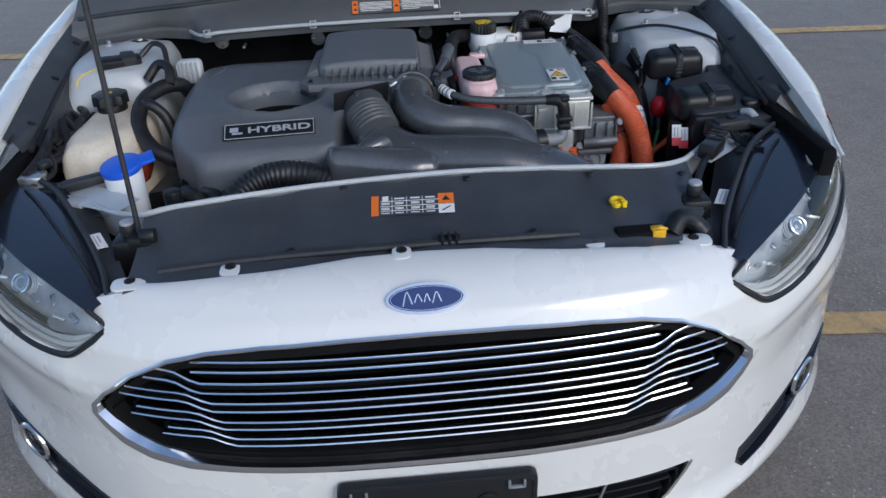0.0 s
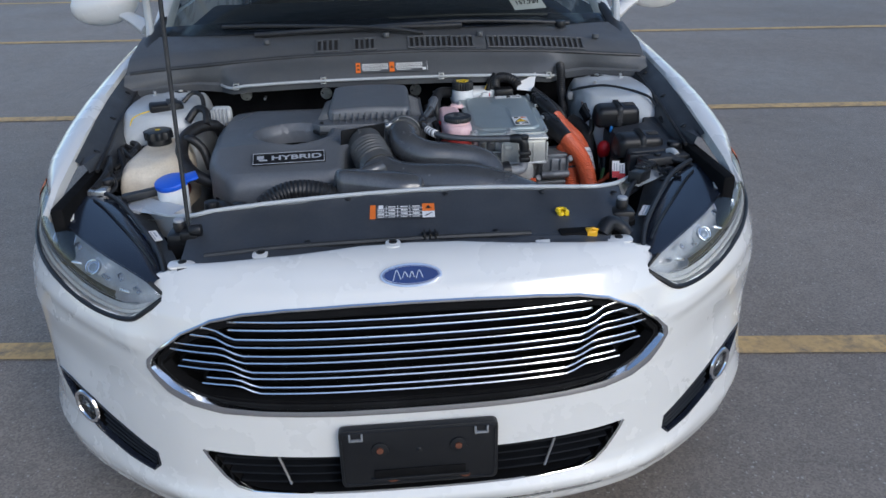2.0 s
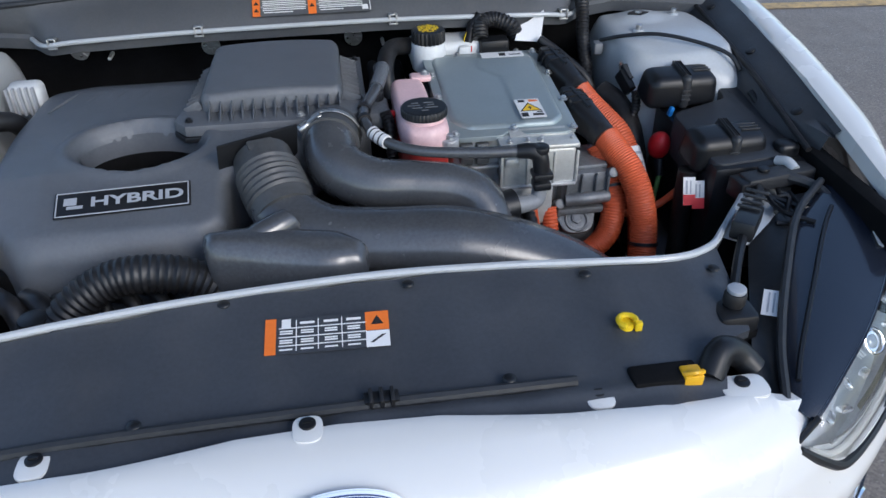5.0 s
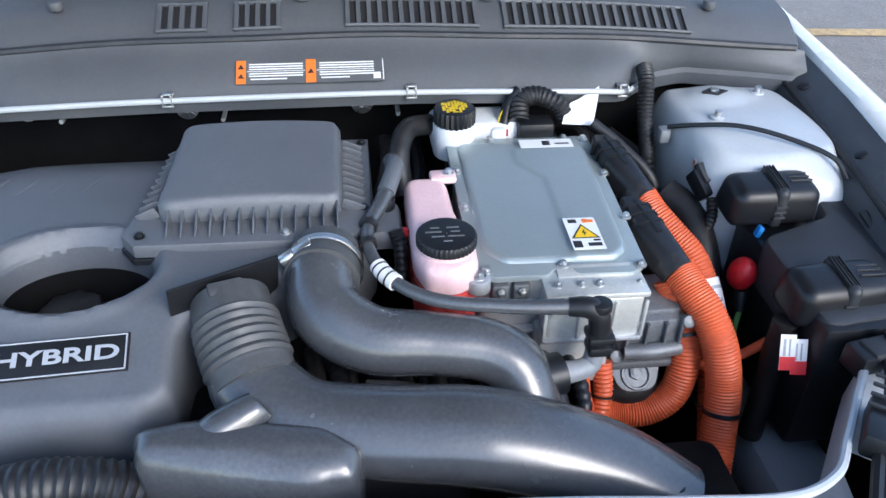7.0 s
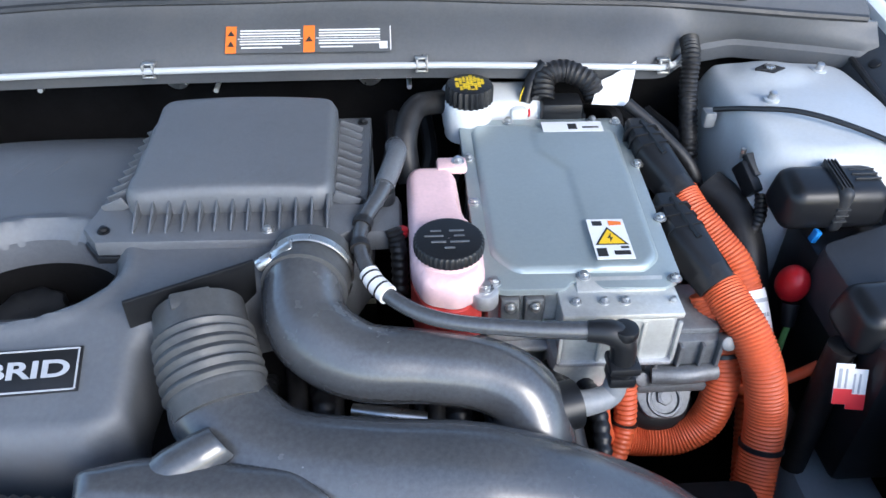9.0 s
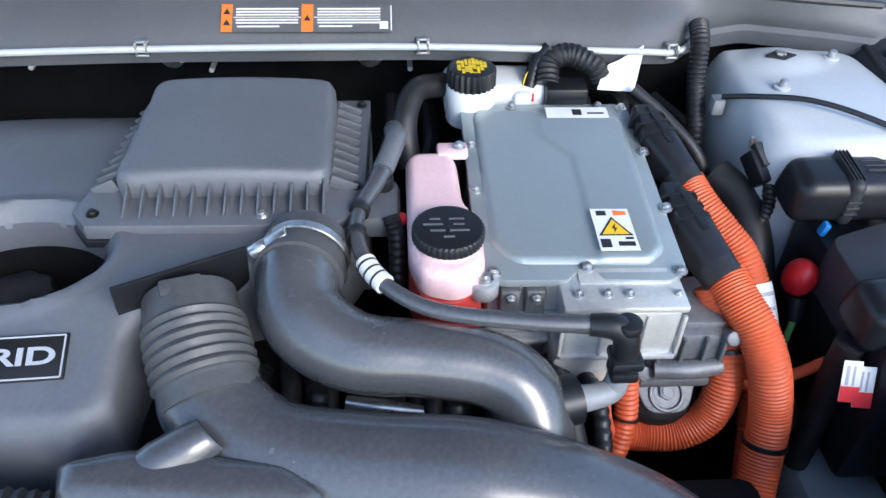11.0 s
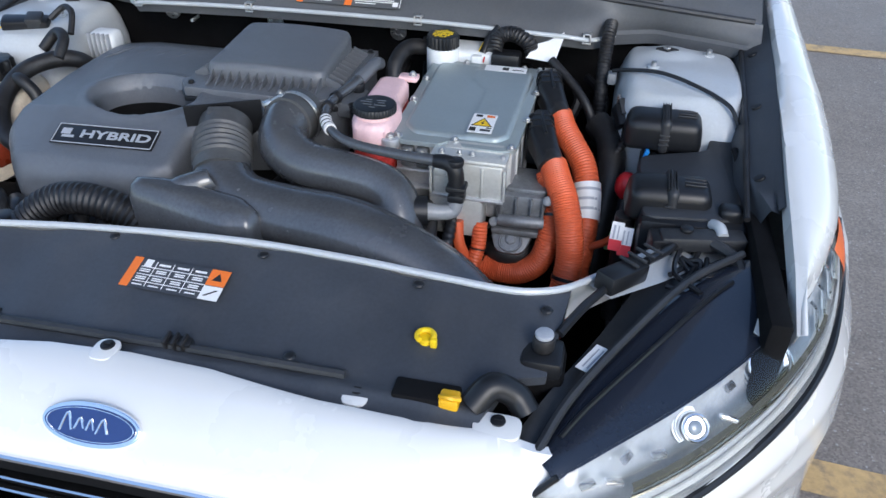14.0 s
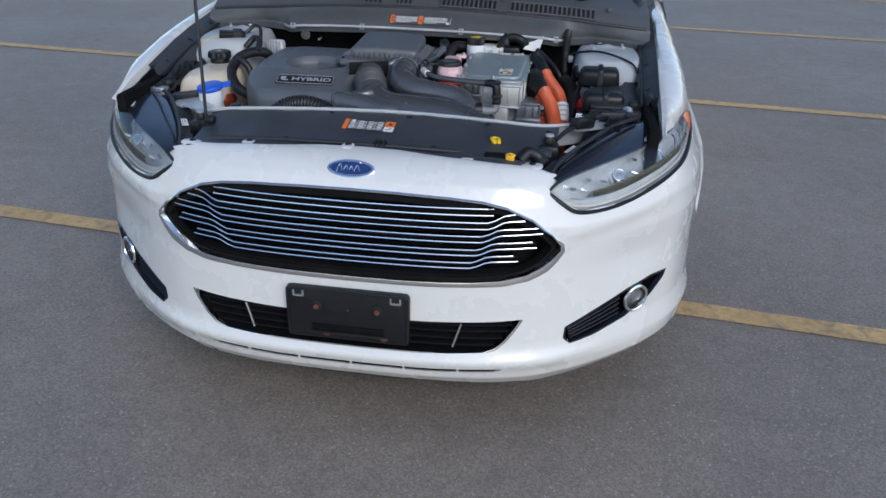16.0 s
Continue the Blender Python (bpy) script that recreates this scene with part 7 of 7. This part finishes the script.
    part("lead", tube([(-0.565, 0.865, 0.885), (-0.54, 0.88, 0.905), (-0.515, 0.865, 0.90), (-0.505, 0.835, 0.87)], 0.006, 30, 8), RUBBER, r)
    s = thing("side_wiring", "bundle of black wiring and connectors beside the wing", "wiring")
    for i in range(14):
        rr = random.Random(i + 7)
        y0 = 0.44 + 0.03 * i
        p = [(-0.70 + 0.03 * rr.random(), y0, 0.775 + 0.02 * rr.random()), (-0.69 + 0.05 * rr.random(), y0 + 0.06, 0.785 + 0.03 * rr.random()), (-0.70 + 0.02 * rr.random(), y0 + 0.13, 0.80 + 0.03 * rr.random())]
        part("lead", tube(p, 0.005 + 0.004 * rr.random(), 24, 8), RUBBER, s)
    part("sensor_block", rbox(-0.685, 0.475, 0.785, 0.045, 0.035, 0.024, 0.005), STEEL, s, "silver connector block")
    part("sensor_knob", cyl(-0.672, 0.505, 0.802, 0.014, 0.012, 20, 0.003), RUBBER, s)
    part("filler_bracket", rbox(-0.575, 0.460, 0.785, 0.11, 0.022, 0.018, 0.004, rot=(0, -6, 14)), TRIM, s)
    part("filler_bracket", rbox(-0.60, 0.410, 0.765, 0.055, 0.03, 0.018, 0.004, rot=(0, 0, -20)), PRINT, s)
    part("inner_panel", loft([[(-0.60, 0.40, 0.745), (-0.53, 0.355, 0.765)], [(-0.545, 0.43, 0.72), (-0.46, 0.37, 0.745)], [(-0.50, 0.46, 0.69), (-0.42, 0.40, 0.70)]]), BODY_IN, s, "white painted inner panel")
    part("support_plate", loft([[(-0.47, 0.375, 0.782), (-0.505, 0.340, 0.776)], [(-0.535, 0.425, 0.778), (-0.575, 0.385, 0.770)], [(-0.600, 0.480, 0.772), (-0.640, 0.450, 0.765)], [(-0.64, 0.53, 0.755), (-0.68, 0.51, 0.75)]]), BODY_IN, s, "white painted support plate")
    for i in range(6):
        rr = random.Random(i + 90)
        part("lead", tube([(-0.66 + 0.05 * rr.random(), 0.43 + 0.05 * rr.random(), 0.78), (-0.62, 0.40 + 0.04 * rr.random(), 0.775), (-0.60 + 0.06 * rr.random(), 0.34 + 0.04 * rr.random(), 0.755)], 0.004, 20, 6), BLACK, s)


def under_clutter():
    """Hoses, looms and fittings seen in the gaps below the ducts, and added shade blocks."""
    t = thing("lower_pipework", "dark hoses, looms and fittings low in the bay, with added shade blocks", "pipework")
    rr = random.Random(3)
    for i in range(16):
        x = -0.05 + 0.022 * i
        part("hose", tube([(x, 0.60 + 0.02 * rr.random(), 0.74), (x + 0.02 * rr.random(), 0.55, 0.735 + 0.02 * rr.random()), (x + 0.03 * rr.random() - 0.01, 0.49, 0.70)], 0.006 + 0.007 * rr.random(), 24, 10, ribs=12 * (i % 2), rib=0.0018), (RUBBER, BLACK)[i % 2], t)
    part("steel_union", tube([(0.055, 0.545, 0.757), (0.085, 0.538, 0.757), (0.125, 0.533, 0.755)], [0.007, 0.009, 0.006], 16, 10), STEEL, t, "bright steel pipe union")
    for i in range(10):
        x = -0.42 + 0.035 * i
        part("hose", tube([(x, 0.46, 0.73 + 0.02 * rr.random()), (x + 0.03, 0.43, 0.745), (x + 0.05, 0.40, 0.70)], 0.008 + 0.006 * rr.random(), 20, 10), (RUBBER, BLACK)[i % 2], t)
    part("filler_stub", cyl(-0.425, 0.405, 0.755, 0.016, 0.05, 18, 0.004), BLACK, t)
    part("filler_stub", cyl(-0.355, 0.395, 0.74, 0.018, 0.04, 18, 0.004), BLACK, t)
    for i in range(9):
        part("hose", tube([(0.10 + 0.045 * i, 1.03, 0.80), (0.10 + 0.05 * i, 1.0 - 0.04 * rr.random(), 0.82 - 0.06 * rr.random()), (0.08 + 0.05 * i, 0.95, 0.72)], 0.008 + 0.005 * rr.random(), 20, 8), (RUBBER, BLACK)[i % 2], t)
    # Near-black blocks added to fill the gaps with shade.
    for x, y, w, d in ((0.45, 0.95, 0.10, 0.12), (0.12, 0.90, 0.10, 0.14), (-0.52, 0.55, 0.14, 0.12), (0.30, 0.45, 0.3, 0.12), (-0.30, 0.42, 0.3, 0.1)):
        part("shade_block", rbox(x, y, 0.58, w, d, 0.20, 0.02), SHADE_BLACK, t)
    part("heater_hose", tube([(0.12, 0.86, 0.80), (0.115, 0.89, 0.845), (0.13, 0.93, 0.865), (0.165, 0.955, 0.86)], 0.015, 30, 12), RUBBER, t)


bay()
cowl()
front_panel()
lamp_panels()
prop_rod()
engine_cover()
air_box()
intake_hoses()
reservoirs()
inverter()
cables()
for side in (1, -1):
    strut_tower(side)
battery_side()
passenger_side()
under_clutter()
